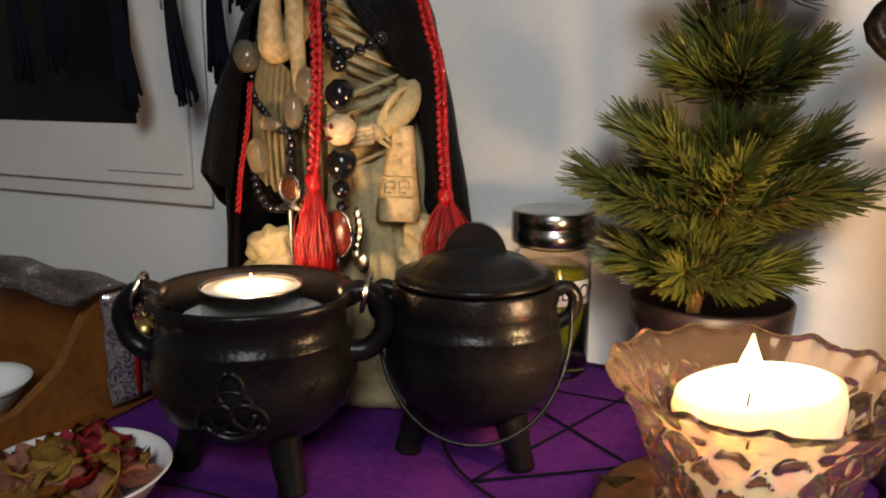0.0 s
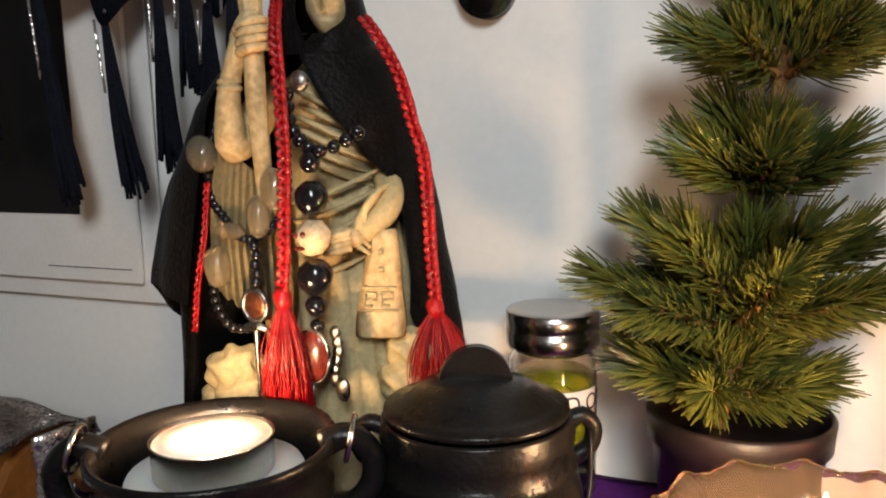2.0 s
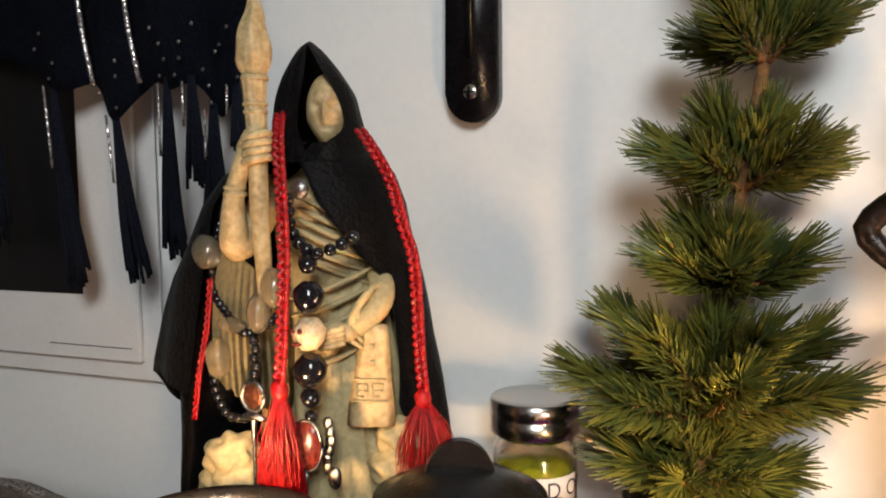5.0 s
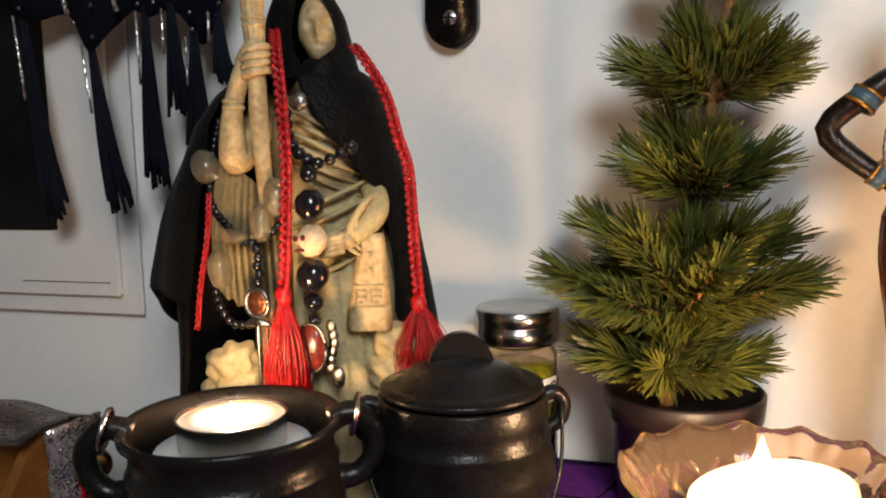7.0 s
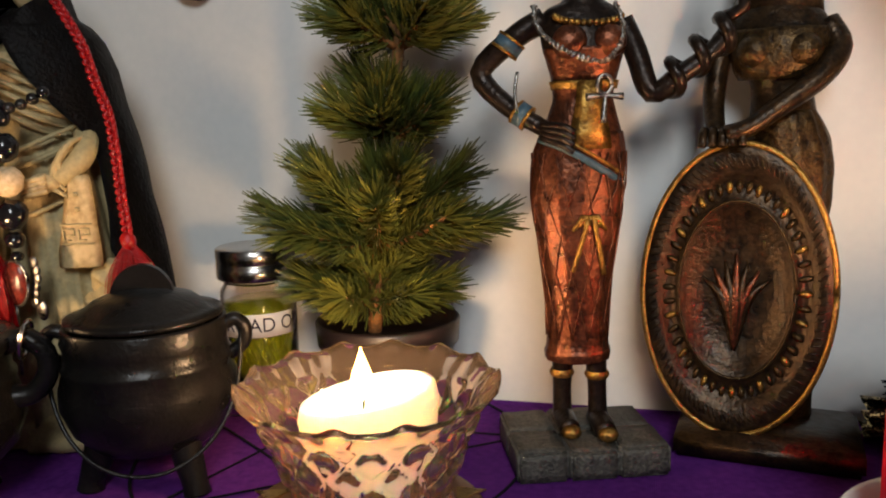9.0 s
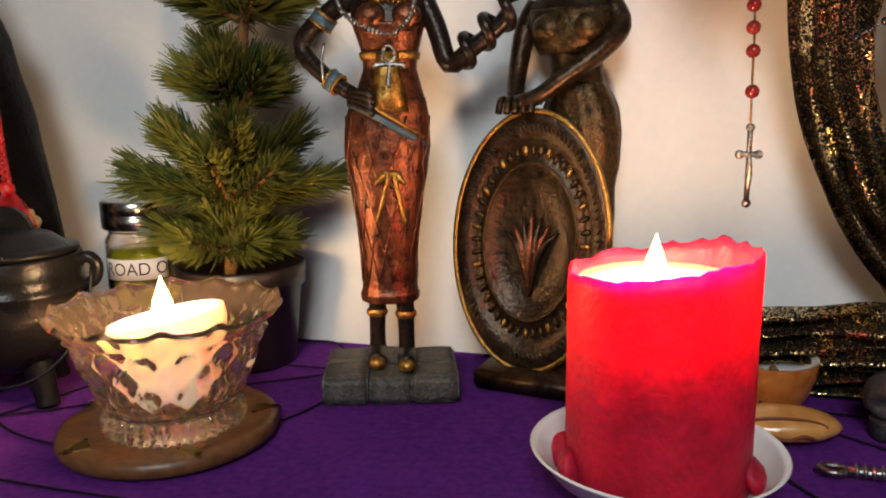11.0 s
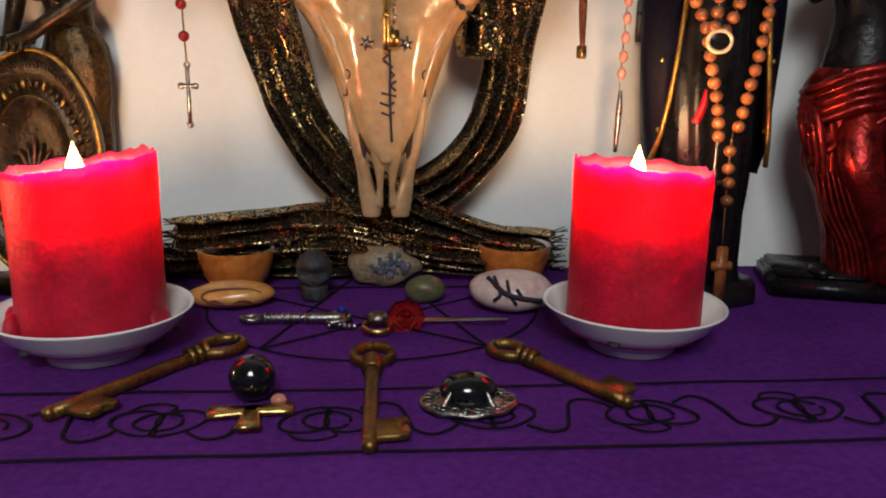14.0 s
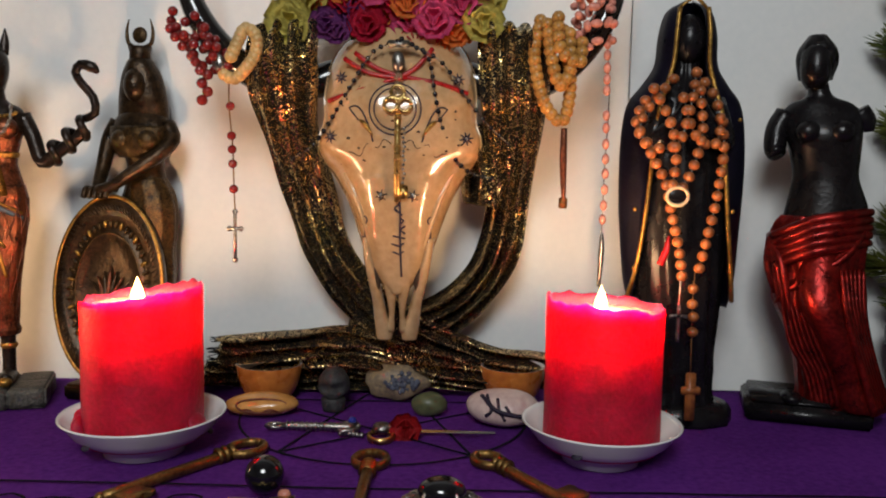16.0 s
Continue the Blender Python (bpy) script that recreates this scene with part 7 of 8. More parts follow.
def flowers():
    ms = {n: mat(n + "_silk", c, tuple(0.6 * v for v in c), 0.65, grain=50, coarse=50, bump=0.2, spec=0.2) for n, c in
          (("pink", (0.88, 0.11, 0.28)), ("red", (0.55, 0.015, 0.05)), ("orange", (0.92, 0.27, 0.06)), ("yellow", (0.76, 0.64, 0.16)), ("purple", (0.22, 0.05, 0.22)), ("peach", (0.78, 0.32, 0.13)))}
    spots = [("yellow", 0.201, 0.291, 0.016), ("yellow", 0.212, 0.310, 0.016), ("purple", 0.228, 0.289, 0.011), ("orange", 0.226, 0.305, 0.010), ("red", 0.244, 0.306, 0.013), ("red", 0.258, 0.290, 0.013), ("orange", 0.270, 0.297, 0.010), ("orange", 0.287, 0.306, 0.012), ("orange", 0.297, 0.301, 0.011), ("pink", 0.289, 0.294, 0.014), ("pink", 0.306, 0.295, 0.015), ("red", 0.306, 0.286, 0.012), ("pink", 0.327, 0.306, 0.015),
             ("orange", 0.322, 0.286, 0.011), ("orange", 0.330, 0.289, 0.010), ("yellow", 0.342, 0.292, 0.014), ("yellow", 0.345, 0.312, 0.014), ("purple", 0.248, 0.297, 0.012), ("pink", 0.262, 0.318, 0.015), ("peach", 0.28, 0.326, 0.014), ("red", 0.305, 0.322, 0.015), ("pink", 0.236, 0.324, 0.015), ("yellow", 0.222, 0.332, 0.015), ("orange", 0.33, 0.328, 0.013),
             ("pink", 0.298, 0.311, 0.011), ("pink", 0.316, 0.313, 0.011), ("red", 0.276, 0.308, 0.010), ("pink", 0.252, 0.316, 0.010), ("orange", 0.238, 0.312, 0.008), ("red", 0.268, 0.286, 0.009), ("pink", 0.316, 0.300, 0.009), ("purple", 0.236, 0.285, 0.010), ("orange", 0.281, 0.288, 0.008), ("pink", 0.338, 0.301, 0.010), ("red", 0.293, 0.283, 0.009), ("orange", 0.312, 0.279, 0.008)]
    words = {"pink": "bright pink", "red": "deep red", "orange": "orange", "yellow": "pale yellow", "purple": "dark purple", "peach": "peach coloured"}
    for k, (n, x, z, r) in enumerate(spots):
        rose((x, 0.622 + 0.006 * math.sin(k * 2.4), z), r * 0.85, ms[n], None, k, words[n] + " silk flower on top of the skull")
    lm = mat("green_silk_leaf", (0.07, 0.11, 0.025), (0.03, 0.05, 0.015), 0.6, coarse=40, bump=0.2)
    g = thing("silk_leaves", (0, 0, 0), "green silk leaves among the flowers on the skull", "leaf")
    rnd = random.Random(5)
    for k in range(26):
        x, z = 0.205 + 0.0055 * k, 0.292 + rnd.uniform(-0.006, 0.03)
        loops = [[(0.006 * v * math.sin(math.pi * (0.08 + 0.9 * u)), 0.002 * v * v, 0.022 * u) for v in np.linspace(-1, 1, 5)] for u in np.linspace(0, 1, 7)]
        bm = rings(loops, closed=False)
        bmesh.ops.solidify(bm, geom=list(bm.faces), thickness=0.0004)
        o = part("leaf", bm, lm, g)
        o.location, o.rotation_euler = (x, 0.632, z), (rnd.uniform(-0.5, 0.5), rnd.uniform(-2.5, 2.5), rnd.uniform(-0.6, 0.6))


flowers()


def cross(parent, x, y, z, h, w, m):
    part("crucifix", tube([(x, y, z + h * 0.35), (x, y, z), (x, y, z - h * 0.65)], 0.0013, 7, 2), m, parent)
    part("crucifix", tube([(x - w / 2, y, z), (x, y - 0.0003, z + 0.0002), (x + w / 2, y, z)], 0.0014, 7, 2), m, parent)
    for a, b in ((x - w / 2, z), (x + w / 2, z), (x, z + h * 0.35), (x, z - h * 0.65)):
        part("crucifix_end", ball(0.0022, 8, (1, 0.6, 1), (a, y, b)), m, parent)
    part("crucifix_relief", tube([(x, y - 0.0016, z + 0.001), (x + 0.0006, y - 0.002, z - h * 0.25), (x, y - 0.0014, z - h * 0.5)], [0.0009, 0.0013, 0.0007], 7), m, parent)


def rosaries():
    r = thing("red_rosary", (0, 0, 0), "dark red bead rosary with a silver cross hanging from the horn", "rosary")
    me = bead_mesh("bead", 0.0040, REDBEAD)
    pts = [(0.158, 0.614, 0.248), (0.158, 0.614, 0.228), (0.160, 0.616, 0.20), (0.1605, 0.617, 0.17), (0.161, 0.618, 0.151)]
    part("chain", tube(pts, 0.0006, 5, 4), BRASS, r)
    for z in (0.229, 0.2075, 0.1975, 0.187, 0.1685):
        share("bead", me, r, (0.1585 + (0.229 - z) * 0.035, 0.616, z), (0.85, 0.85, 0.85))
    rnd = random.Random(6)
    for k in range(46):
        t = k / 45
        a = k * 1.9
        share("bead", me, r, (0.128 + 0.022 * t + 0.012 * math.sin(a), 0.606 + 0.010 * math.cos(a * 0.7), 0.288 - 0.030 * t + 0.008 * math.cos(a)), (0.9, 0.9, 0.9))
    for k in range(5):
        share("bead", me, r, (0.141 + 0.004 * (k % 2), 0.606, 0.256 - 0.006 * k))
    cross(r, 0.161, 0.618, 0.139, 0.036, 0.0085, SILVER)
    c = thing("cream_rosary", (0, 0, 0), "rosary of cream wooden beads looped round the horn", "rosary")
    me = bead_mesh("bead", 0.0046, CREAMBEAD)
    for k, p in enumerate(along([(0.158, 0.602, 0.250), (0.165, 0.602, 0.247), (0.173, 0.602, 0.254), (0.180, 0.604, 0.266), (0.180, 0.604, 0.278), (0.172, 0.606, 0.283), (0.168, 0.600, 0.272), (0.164, 0.598, 0.262)], 20)):
        share("bead", me, c, p)
    part("medal", ball(0.005, 12, (0.9, 0.5, 1.2), (0.1545, 0.600, 0.258), 0.2, 200), SILVER, c)
    w = thing("olive_rosary", (0, 0, 0), "rosary of yellow olive wood beads looped on the horn", "rosary")
    me = bead_mesh("bead", 0.0048, OLIVEBEAD)
    for pts, q in (([(0.382, 0.604, 0.292), (0.378, 0.602, 0.268), (0.384, 0.602, 0.240), (0.392, 0.603, 0.226), (0.400, 0.604, 0.222), (0.404, 0.604, 0.236), (0.404, 0.603, 0.256), (0.398, 0.602, 0.285)], 26), ([(0.386, 0.596, 0.288), (0.390, 0.594, 0.262), (0.396, 0.595, 0.246), (0.403, 0.596, 0.258), (0.402, 0.597, 0.282)], 14), ([(0.393, 0.592, 0.292), (0.395, 0.590, 0.27), (0.409, 0.594, 0.262), (0.411, 0.598, 0.276)], 9)):
        for p in along(pts, q):
            share("bead", me, w, p)
    part("pendant_cross", tube([(0.4015, 0.606, 0.217), (0.402, 0.608, 0.19), (0.4035, 0.61, 0.163)], [0.0022, 0.0026, 0.0014], 8), COPPER, w, "long copper crucifix pendant")
    part("pendant_end", block(0.006, 0.003, 0.008, 0.0006, (0.403, 0.610, 0.159)), BRASS, w)
    k_ = thing("pink_rosary", (0, 0, 0), "rosary of pink beads wound on the horn, its end hanging down", "rosary")
    me = bead_mesh("bead", 0.0036, PINKBEAD, (0.85, 0.85, 1.25))
    for k in range(40):
        a = k * 1.7
        t = k / 39
        share("bead", me, k_, (0.420 + 0.013 * math.sin(a), 0.606 + 0.010 * math.cos(a * 1.3), 0.318 - 0.040 * t + 0.004 * math.cos(a)), turn=(a, 0.5 * a, 0))
    part("chain", tube([(0.432, 0.616, 0.285), (0.437, 0.625, 0.24), (0.4375, 0.634, 0.19), (0.438, 0.64, 0.135), (0.438, 0.641, 0.10)], 0.0005, 5, 5), SILVER, k_)
    for z in (0.279, 0.271, 0.262, 0.254, 0.246, 0.228, 0.219, 0.207, 0.196, 0.185, 0.173, 0.161, 0.150):
        t = (0.285 - z) / 0.15
        share("bead", me, k_, (0.4325 + 0.0055 * min(1, t * 1.4), 0.616 + 0.024 * t, z), (0.92, 0.92, 0.92))
    part("silver_drop", tube([(0.438, 0.638, 0.139), (0.438, 0.638, 0.125), (0.437, 0.638, 0.098)], [0.0012, 0.0022, 0.0014], 8), SILVER, k_, "silver pendant")
    h = thing("hanging_chain", (0.470, 0.7045, 0.0), "small silver chain pendant hanging on the wall", "chain")
    part("links", tube([(0, 0, 0.36), (0, 0, 0.25), (0.001, 0, 0.20)], 0.0005, 5), SILVER, h)
    part("charm", block(0.006, 0.002, 0.030, 0.0006, (0.0, 0, 0.172)), SILVER, h)


rosaries()


# ---- small things on the cloth ----
def small_bowl(x, y, label, seed):
    b = thing("small_bowl", (x, y, 0.0), label, "bowl", "small offering bowls")
    part("bowl_body", lathe([(1e-4, 0), (0.0145, 0), (0.016, 0.001), (0.0212, 0.009), (0.0248, 0.020), (0.0260, 0.0285), (0.0258, 0.0293)], 48, caps=False), TERRA, b, "orange brown glaze")
    part("lining", lathe([(0.0258, 0.0294), (0.0244, 0.0292), (0.0230, 0.020), (0.0195, 0.011), (0.012, 0.006), (1e-4, 0.0055)], 48, caps=False), CHINA, b, "white glazed lining")
    for k in range(3):
        o = part("painted_mark", block(0.0016, 0.0008, 0.006, 0.0002, (-0.004 + 0.004 * k, -0.0212, 0.006)), INK, b)
    rnd = random.Random(seed)
    for k in range(9):
        a, q = rnd.uniform(0, 6.28), 0.016 * math.sqrt(rnd.random())
        m = (CREAMBEAD, OLIVEBEAD, CREAMBEAD, BARK)[k % 4]
        o = part("offering", ball(rnd.uniform(0.0036, 0.0052), 10, (1.2, 0.9, 0.6), (0, 0, 0), 0.5, 160, k), m, b, "dried fruit or resin")
        o.location, o.rotation_euler = (q * math.cos(a), q * math.sin(a), 0.0120 + 0.0032 * (k % 3)), (rnd.random(), rnd.random(), a)


small_bowl(0.179, 0.652, "small brown glazed bowl filled with dried offerings", 2)
small_bowl(0.3745, 0.660, "small brown glazed bowl with resin pieces beside a stone", 7)


def pebble(place, size, label, m, turn, marks=None, seed=1.0):
    t = thing("painted_stone" if marks else "stone", place, label, "stone", turn=turn)
    part("stone_body", ball(1, 28, size, (0, 0, size[2] * 0.94), 0.10, 1.1, seed), m, t)
    for pts, w, mm in marks or ():
        line = []
        for x, z in pts:
            # lies on the upper front of the stone
            q = max(0.02, 1 - (x / size[0]) ** 2 - (z / size[2]) ** 2)
            line.append((x, -size[1] * math.sqrt(q) * 1.05, size[2] * 0.94 + z))
        part("painted_mark", tube(line, w, 6, 4), mm, t)
    return t


AGATE = mat("tan_polished_stone", (0.62, 0.30, 0.09), (0.42, 0.18, 0.045), 0.22, grain=15, coarse=20, bump=0.04, coat=0.3)
RUST = mat("rust_paint", (0.16, 0.035, 0.012), rough=0.5)
GREENSTONE = mat("grey_green_stone", (0.10, 0.105, 0.050), (0.065, 0.07, 0.035), 0.4, grain=30, coarse=30, bump=0.1)
QUARTZ = mat("pink_white_stone", (0.62, 0.47, 0.42), (0.46, 0.30, 0.28), 0.35, grain=25, coarse=22, bump=0.12)
LAVA = mat("grey_carved_stone", (0.035, 0.033, 0.034), (0.016, 0.015, 0.016), 0.6, grain=60, coarse=30, bump=0.7)
GEODE = mat("geode_crust", (0.34, 0.24, 0.13), (0.16, 0.12, 0.09), 0.5, grain=50, coarse=26, bump=0.8)
DRUSY = mat("blue_grey_crystal", (0.16, 0.17, 0.22), (0.06, 0.065, 0.09), 0.14, grain=90, coarse=60, bump=1.0, coat=0.6)
snake = [([(0.019 * math.cos(a) * (1 - 0.02 * a), 0.0045 * math.sin(a) + 0.002) for a in np.linspace(0.2, 5.2, 16)], 0.0008, RUST), ([(-0.014 + 0.003 * k, -0.0015 + 0.0015 * math.sin(k * 1.1)) for k in range(10)], 0.0008, RUST)]
pebble((0.183, 0.611, 0.0), (0.0265, 0.015, 0.0085), "flat tan polished stone with a painted red-brown snake", AGATE, 4, snake, 1.3)
pebble((0.308, 0.616, 0.0), (0.0135, 0.011, 0.0095), "small rounded grey green stone", GREENSTONE, 10, None, 2.2)
fig = [([(-0.016, 0.010), (-0.006, 0.004), (0.004, 0.001), (0.018, -0.002)], 0.0016, INK), ([(-0.012, 0.011), (-0.008, 0.003), (-0.012, -0.002)], 0.0012, INK), ([(-0.004, 0.010), (-0.002, 0.003), (0.002, -0.004)], 0.0012, INK), ([(0.002, 0.006), (0.006, 0.001)], 0.0011, INK)]
pebble((0.363, 0.598, 0.0), (0.0275, 0.019, 0.0135), "pink and white stone painted with a black lizard", QUARTZ, -8, fig, 3.1)


def carved_skull():
    bm = ball(0.0135, 26, (0.9, 1.05, 1.0), (0, 0, 0.0195), 0.06, 200)
    for v in bm.verts:
        x, y, z = v.co
        for ex, ez, r, d in ((-0.0046, 0.0185, 0.0038, 0.006), (0.0046, 0.0185, 0.0038, 0.006), (0, 0.0125, 0.0022, 0.003)):
            q = math.hypot(x - ex, z - ez)
            if y < 0 and q < r * 1.4:
                v.co.y += d * max(0, 1 - (q / (r * 1.4)) ** 2)
        if z < 0.013:
            v.co.x *= 0.8
    join(bm, body([(0, -0.004, 0.0005, 0.0082, 0.0075), (0, -0.004, 0.004, 0.0088, 0.0085), (0, -0.003, 0.010, 0.0092, 0.0092)], 4, 18, folds=12, depth=0.05))
    o = part("carved_skull", bm, LAVA)
    o.location = (0.234, 0.628, 0)
    tagged(o, "small dark grey stone skull carving on the cloth", "figurine")


carved_skull()


def geode():
    g = thing("geode", (0.281, 0.660, 0.0), "rough geode with blue grey crystals on the cloth", "geode")
    part("crust", ball(0.025, 30, (1.0, 0.6, 0.62), (0, 0, 0.0148), 0.22, 70, 3), GEODE, g)
    rnd = random.Random(9)
    for k in range(70):
        a, q = rnd.uniform(0, 6.28), math.sqrt(rnd.random())
        x, z = 0.004 + 0.0135 * q * math.cos(a), 0.0165 + 0.0085 * q * math.sin(a)
        y = -0.0135 * math.sqrt(max(0, 1 - (x / 0.026) ** 2 - ((z - 0.0148) / 0.0165) ** 2)) - 0.0005
        o = part("crystal", lathe([(0.0018, 0), (0.0016, 0.0016), (1e-4, 0.0034)], 6), DRUSY, g, smooth=False)
        o.location, o.rotation_euler = (x, y, z), (1.57 + rnd.uniform(-0.6, 0.6), rnd.uniform(-0.6, 0.6), 0)
        o.scale = (rnd.uniform(0.6, 1.4),) * 3


geode()


def dagger():
    d = thing("dagger", (0.199, 0.573, 0.0), "small silver dagger with a beaded handle lying on the cloth", "dagger", turn=-2.5)
    part("blade", rings([[(x, -w, 0.0035), (x, 0, 0.0035 + 0.0012), (x, w, 0.0035), (x, 0, 0.0035 - 0.0012)] for x, w in ((0.078, 0.0030), (0.11, 0.0027), (0.14, 0.0018), (0.156, 0.0003))]), STEEL, d, smooth=False)
    part("grip", tube([(0.006, 0, 0.004), (0.03, 0, 0.0045), (0.058, 0, 0.0045)], [0.0022, 0.0026, 0.0032], 10), SILVER, d)
    for k in range(14):
        part("grip_bead", lathe([(0.0022, -0.001), (0.0036, 0), (0.0022, 0.001)], 10, caps=False), SILVER, d).matrix_basis = Matrix.Translation((0.010 + 0.0034 * k, 0, 0.0045)) @ Matrix.Rotation(math.pi / 2, 4, "Y")
    part("pommel", tube([(0.0056 * math.cos(a) + 0.001, 0.004 * math.sin(a), 0.004) for a in np.linspace(0, 2 * math.pi, 17)], 0.0016, 8, 1), SILVER, d)
    for k in (-1, 1):
        part("guard", tube([(0.060, k * 0.001, 0.004), (0.058, k * 0.006, 0.005), (0.050, k * 0.0095, 0.0045), (0.047, k * 0.006, 0.004)], [0.002, 0.0018, 0.0014, 0.0012], 8), SILVER, d)
    part("guard_stone", ball(0.0032, 12, (1, 1, 0.9), (0.055, 0.006, 0.0075)), mat("blue_glass_stone", (0.01, 0.015, 0.22), (0.005, 0.008, 0.12), 0.12, coat=0.5), d, "blue glass stone")
    for k in range(6):
        part("guard_bead", ball(0.0018, 8, (1, 1, 1), (0.049 + 0.003 * k, -0.009 + 0.0016 * math.sin(k), 0.0028)), SILVER, d)
    g = thing("signet_ring", (0.276, 0.561, 0.0), "brass and silver ring lying beside a red rose", "ring")
    part("band", tube([(0.0082 * math.cos(a), 0.0082 * math.sin(a) - 0.004, 0.0030 + 0.0008 * math.sin(a)) for a in np.linspace(0, 2 * math.pi, 25)], 0.0024, 8, 1, 0.7), BRIGHT_BRASS, g)
    part("head", lathe([(1e-4, 0), (0.0062, 0), (0.0068, 0.002), (0.0050, 0.0048), (1e-4, 0.0055)], 20), SILVER, g).location = (0, 0.004, 0.0045)
    rm = mat("red_fabric_rose", (0.55, 0.010, 0.015), (0.30, 0.004, 0.008), 0.7, coarse=50, bump=0.3)
    r = rose((0.2925, 0.562, 0.0085), 0.0085, rm, None, 77, "small red fabric rose lying on the dagger")
    r["group"] = "small red roses"


dagger()


def old_key(x0, y0, x1, y1, bow, label):
    """Old key lying from its tip (x0, y0) to its bow (x1, y1)."""
    L = math.hypot(x1 - x0, y1 - y0)
    k = thing("old_key", (x0, y0, 0.0), label, "key", "old keys", math.degrees(math.atan2(y1 - y0, x1 - x0)))
    z = 0.0034
    part("shank", tube([(0, 0, z), (L * 0.4, 0, z), (L - 2 * bow, 0, z)], [0.0032, 0.0034, 0.0038], 12), BRASS, k)
    part("tip", ball(0.0034, 10, (1, 1, 1), (-0.001, 0, z)), BRASS, k)
    for q in (0.0, 0.005, 0.010):
        part("collar", lathe([(0.0034, -0.0014), (0.0056, 0), (0.0034, 0.0014)], 14, caps=False), BRASS, k).matrix_basis = Matrix.Translation((L - 2 * bow - q, 0, z + 0.001)) @ Matrix.Rotation(math.pi / 2, 4, "Y")
    part("bow", tube([(L - bow + bow * math.cos(a), bow * 0.82 * math.sin(a), z) for a in np.linspace(0, 2 * math.pi, 29)], 0.0030, 10, 1, 0.8), BRASS, k, "round key bow")
    bit = rings([[(x, y, zz) for x, y in ((0.004, -0.002), (0.021, -0.002), (0.021, -0.010), (0.0235, -0.0155), (0.019, -0.0175), (0.0165, -0.0150), (0.0145, -0.0150), (0.0125, -0.0175), (0.007, -0.0170), (0.005, -0.012))] for zz in (0.0018, 0.0050)])
    bmesh.ops.bevel(bit, geom=list(bit.edges), offset=0.0006, segments=1, affect="EDGES")
    part("bit", bit, BRASS, k, "toothed key bit")
    return k


old_key(0.133, 0.447, 0.199, 0.538, 0.0125, "large old brass key with a ring bow on the cloth")
old_key(0.2725, 0.410, 0.2735, 0.524, 0.0125, "old brass key lying straight across the printed border")
old_key(0.391, 0.447, 0.341, 0.524, 0.0105, "smaller old brass key lying aslant on the cloth")


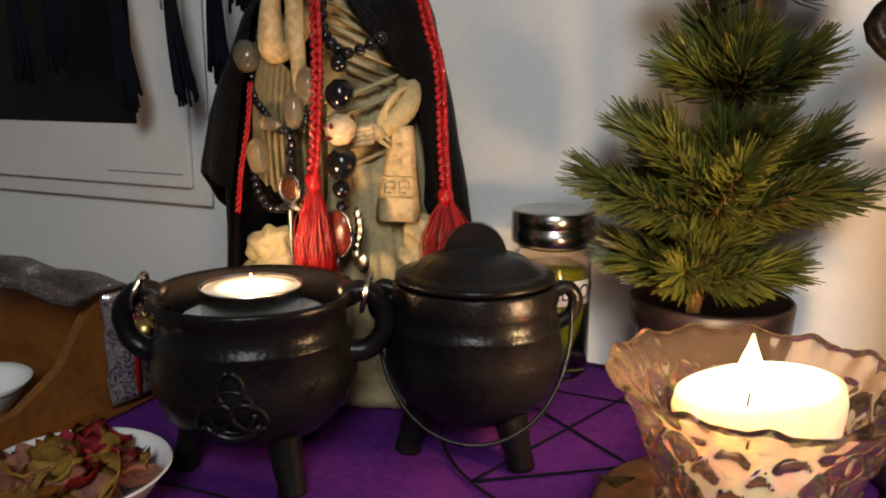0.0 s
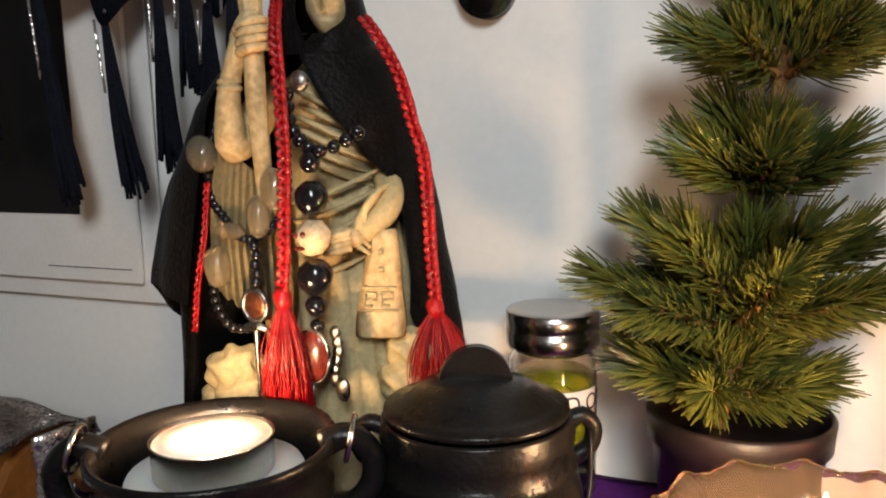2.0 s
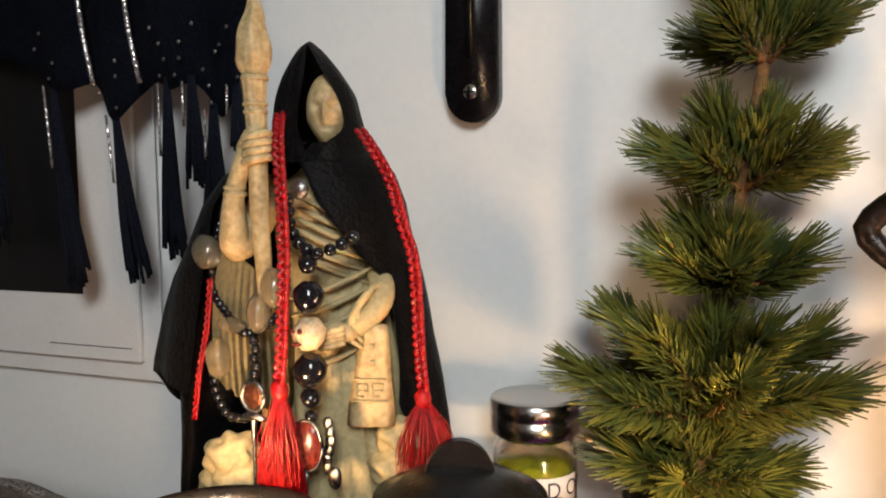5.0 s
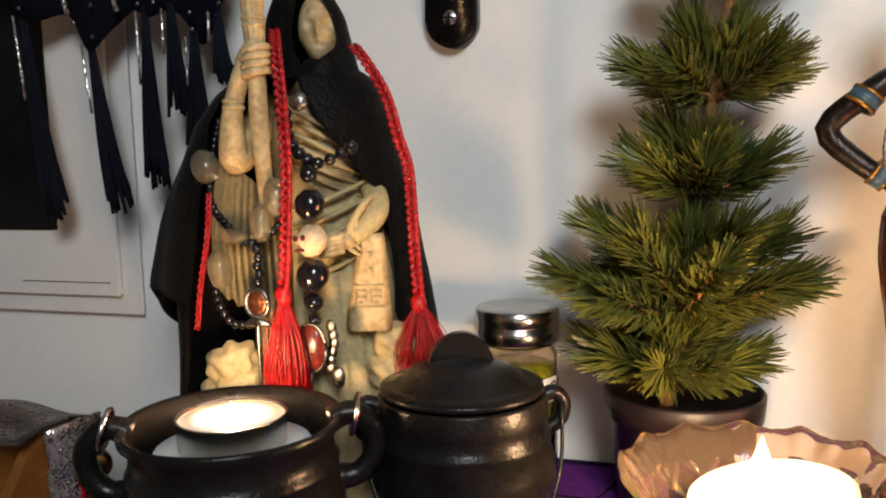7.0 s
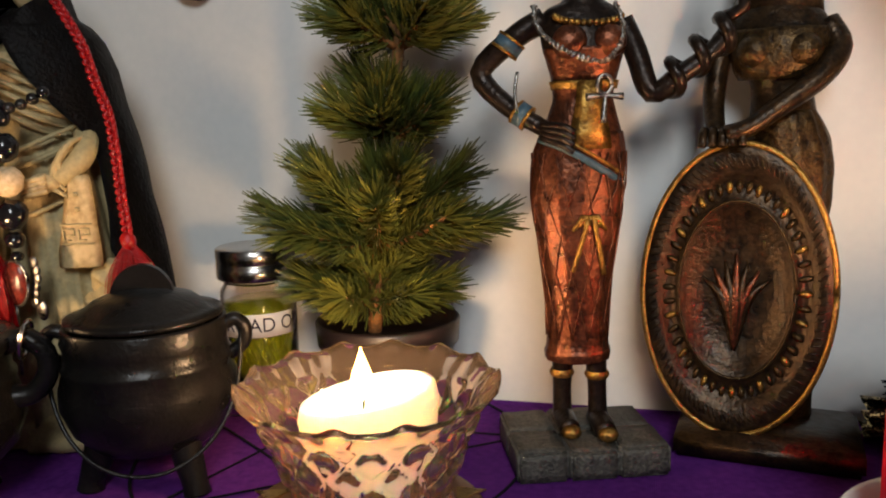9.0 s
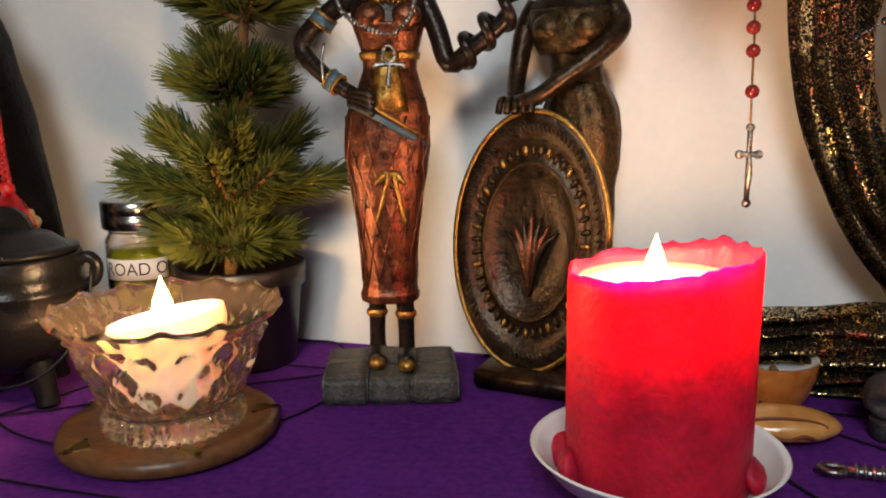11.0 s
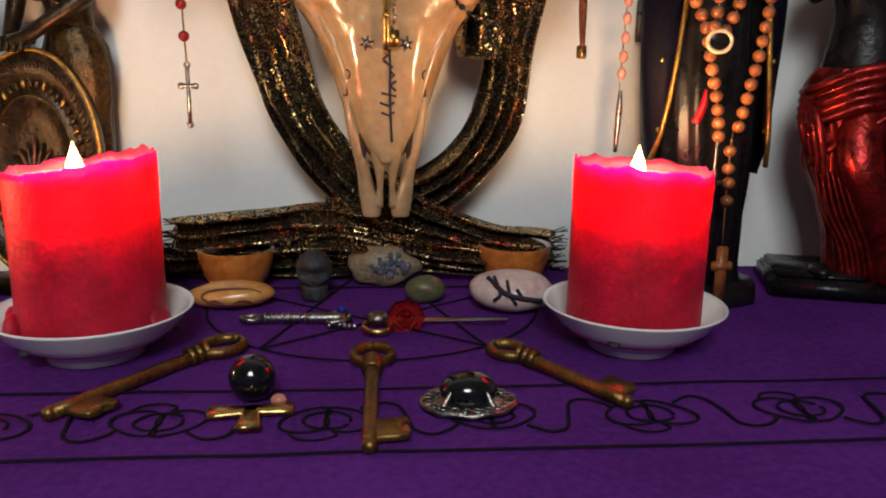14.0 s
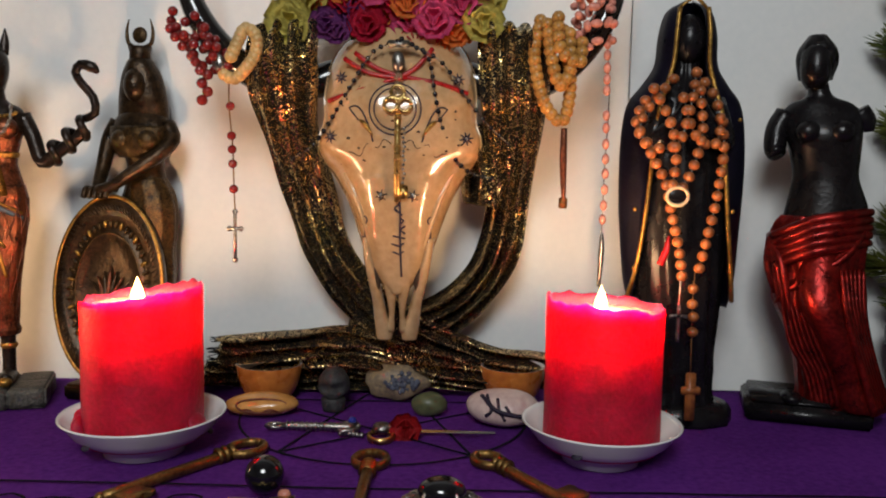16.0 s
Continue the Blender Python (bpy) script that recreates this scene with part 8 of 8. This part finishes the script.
def ankh_and_brooch():
    a = thing("ankh_charm", (0.2205, 0.428, 0.0), "gold metal cross charm lying on the cloth", "charm", turn=4)
    arms = [(0, 0.001, 0.0098, 0.0, 0.022, 0.0052), (0.0, 0.019, 0.0055, -0.0185, 0.019, 0.0098), (0.0, 0.019, 0.0055, 0.0185, 0.0205, 0.0098)]
    for x0, y0, w0, x1, y1, w1 in arms:
        d = Vector((x1 - x0, y1 - y0, 0)).normalized()
        s = Vector((-d.y, d.x, 0))
        p0, p1 = Vector((x0, y0, 0)), Vector((x1, y1, 0))
        loops = []
        for t in np.linspace(0, 1, 5):
            p = p0.lerp(p1, t)
            w = (w0 + (w1 - w0) * t) * 0.62
            loops.append([p + s * w * c + Vector((0, 0, 0.0022 + h)) for c, h in ((-1, 0), (-0.7, 0.0016), (0.7, 0.0016), (1, 0), (0.7, -0.0016), (-0.7, -0.0016))])
        part("arm", rings(loops), BRIGHT_BRASS, a)
    b = thing("black_sphere", (0.2175, 0.465, 0.0), "black glass ball resting on the cloth behind a charm", "ball")
    part("ball_body", ball(0.0110, 30, (1, 1, 1), (0, 0, 0.0109)), BLACK, b)
    g = thing("small_gem", (0.2305, 0.456, 0.0), "small orange glass bead lying beside the black ball", "bead")
    part("bead_body", ball(0.0032, 12, (1.2, 1, 1), (0, 0, 0.0031)), PINKBEAD, g)
    c = thing("brooch", (0.318, 0.452, 0.0), "oval silver filigree brooch with a black stone on the cloth", "brooch")
    c.scale = (0.82, 0.82, 0.82)
    rim = [(0.0265 * math.cos(t), 0.0195 * math.sin(t), 0.003 + 0.0006 * math.sin(9 * t)) for t in np.linspace(0, 2 * math.pi, 49)]
    part("rim", tube(rim, 0.0018, 8, 1), SILVER, c)
    plate = lathe([(1e-4, 0.0006), (0.95, 0.0006), (0.97, 0.002), (0.75, 0.004), (1e-4, 0.004)], 40)
    for v in plate.verts:
        v.co.x, v.co.y = v.co.x * 0.0265, v.co.y * 0.0195
    part("plate", plate, SILVER, c)
    for k in range(22):
        t = 2 * math.pi * k / 22
        part("filigree", tube([(0.0232 * math.cos(t) + 0.0028 * math.cos(q), 0.0168 * math.sin(t) + 0.0024 * math.sin(q), 0.0048) for q in np.linspace(0, 2 * math.pi, 9)], 0.0007, 5, 1), SILVER, c)
    part("stone", ball(0.0165, 28, (1.0, 0.80, 0.62), (0, 0.001, 0.0098)), BLACK, c, "domed black stone")
    for k in range(4):
        t = 0.7 + k * math.pi / 2
        part("claw", tube([(0.020 * math.cos(t), 0.0155 * math.sin(t), 0.004), (0.0165 * math.cos(t), 0.0130 * math.sin(t), 0.0085), (0.0125 * math.cos(t), 0.010 * math.sin(t), 0.014)], [0.0022, 0.0016, 0.0008], 7), SILVER, c)


ankh_and_brooch()

e = thing("clay_bowl", (0.700, 0.598, 0.0), "orange clay bowl with a scalloped lip on the cloth", "bowl")
part("bowl_body", lathe([(1e-4, 0), (0.016, 0), (0.018, 0.003), (0.026, 0.03), (0.030, 0.044), (0.029, 0.046), (0.024, 0.03), (0.015, 0.006), (1e-4, 0.005)], 48, lambda a, r, z: r * (1 + (0.05 * math.cos(8 * a) if z > 0.028 else 0))), TERRA, e)
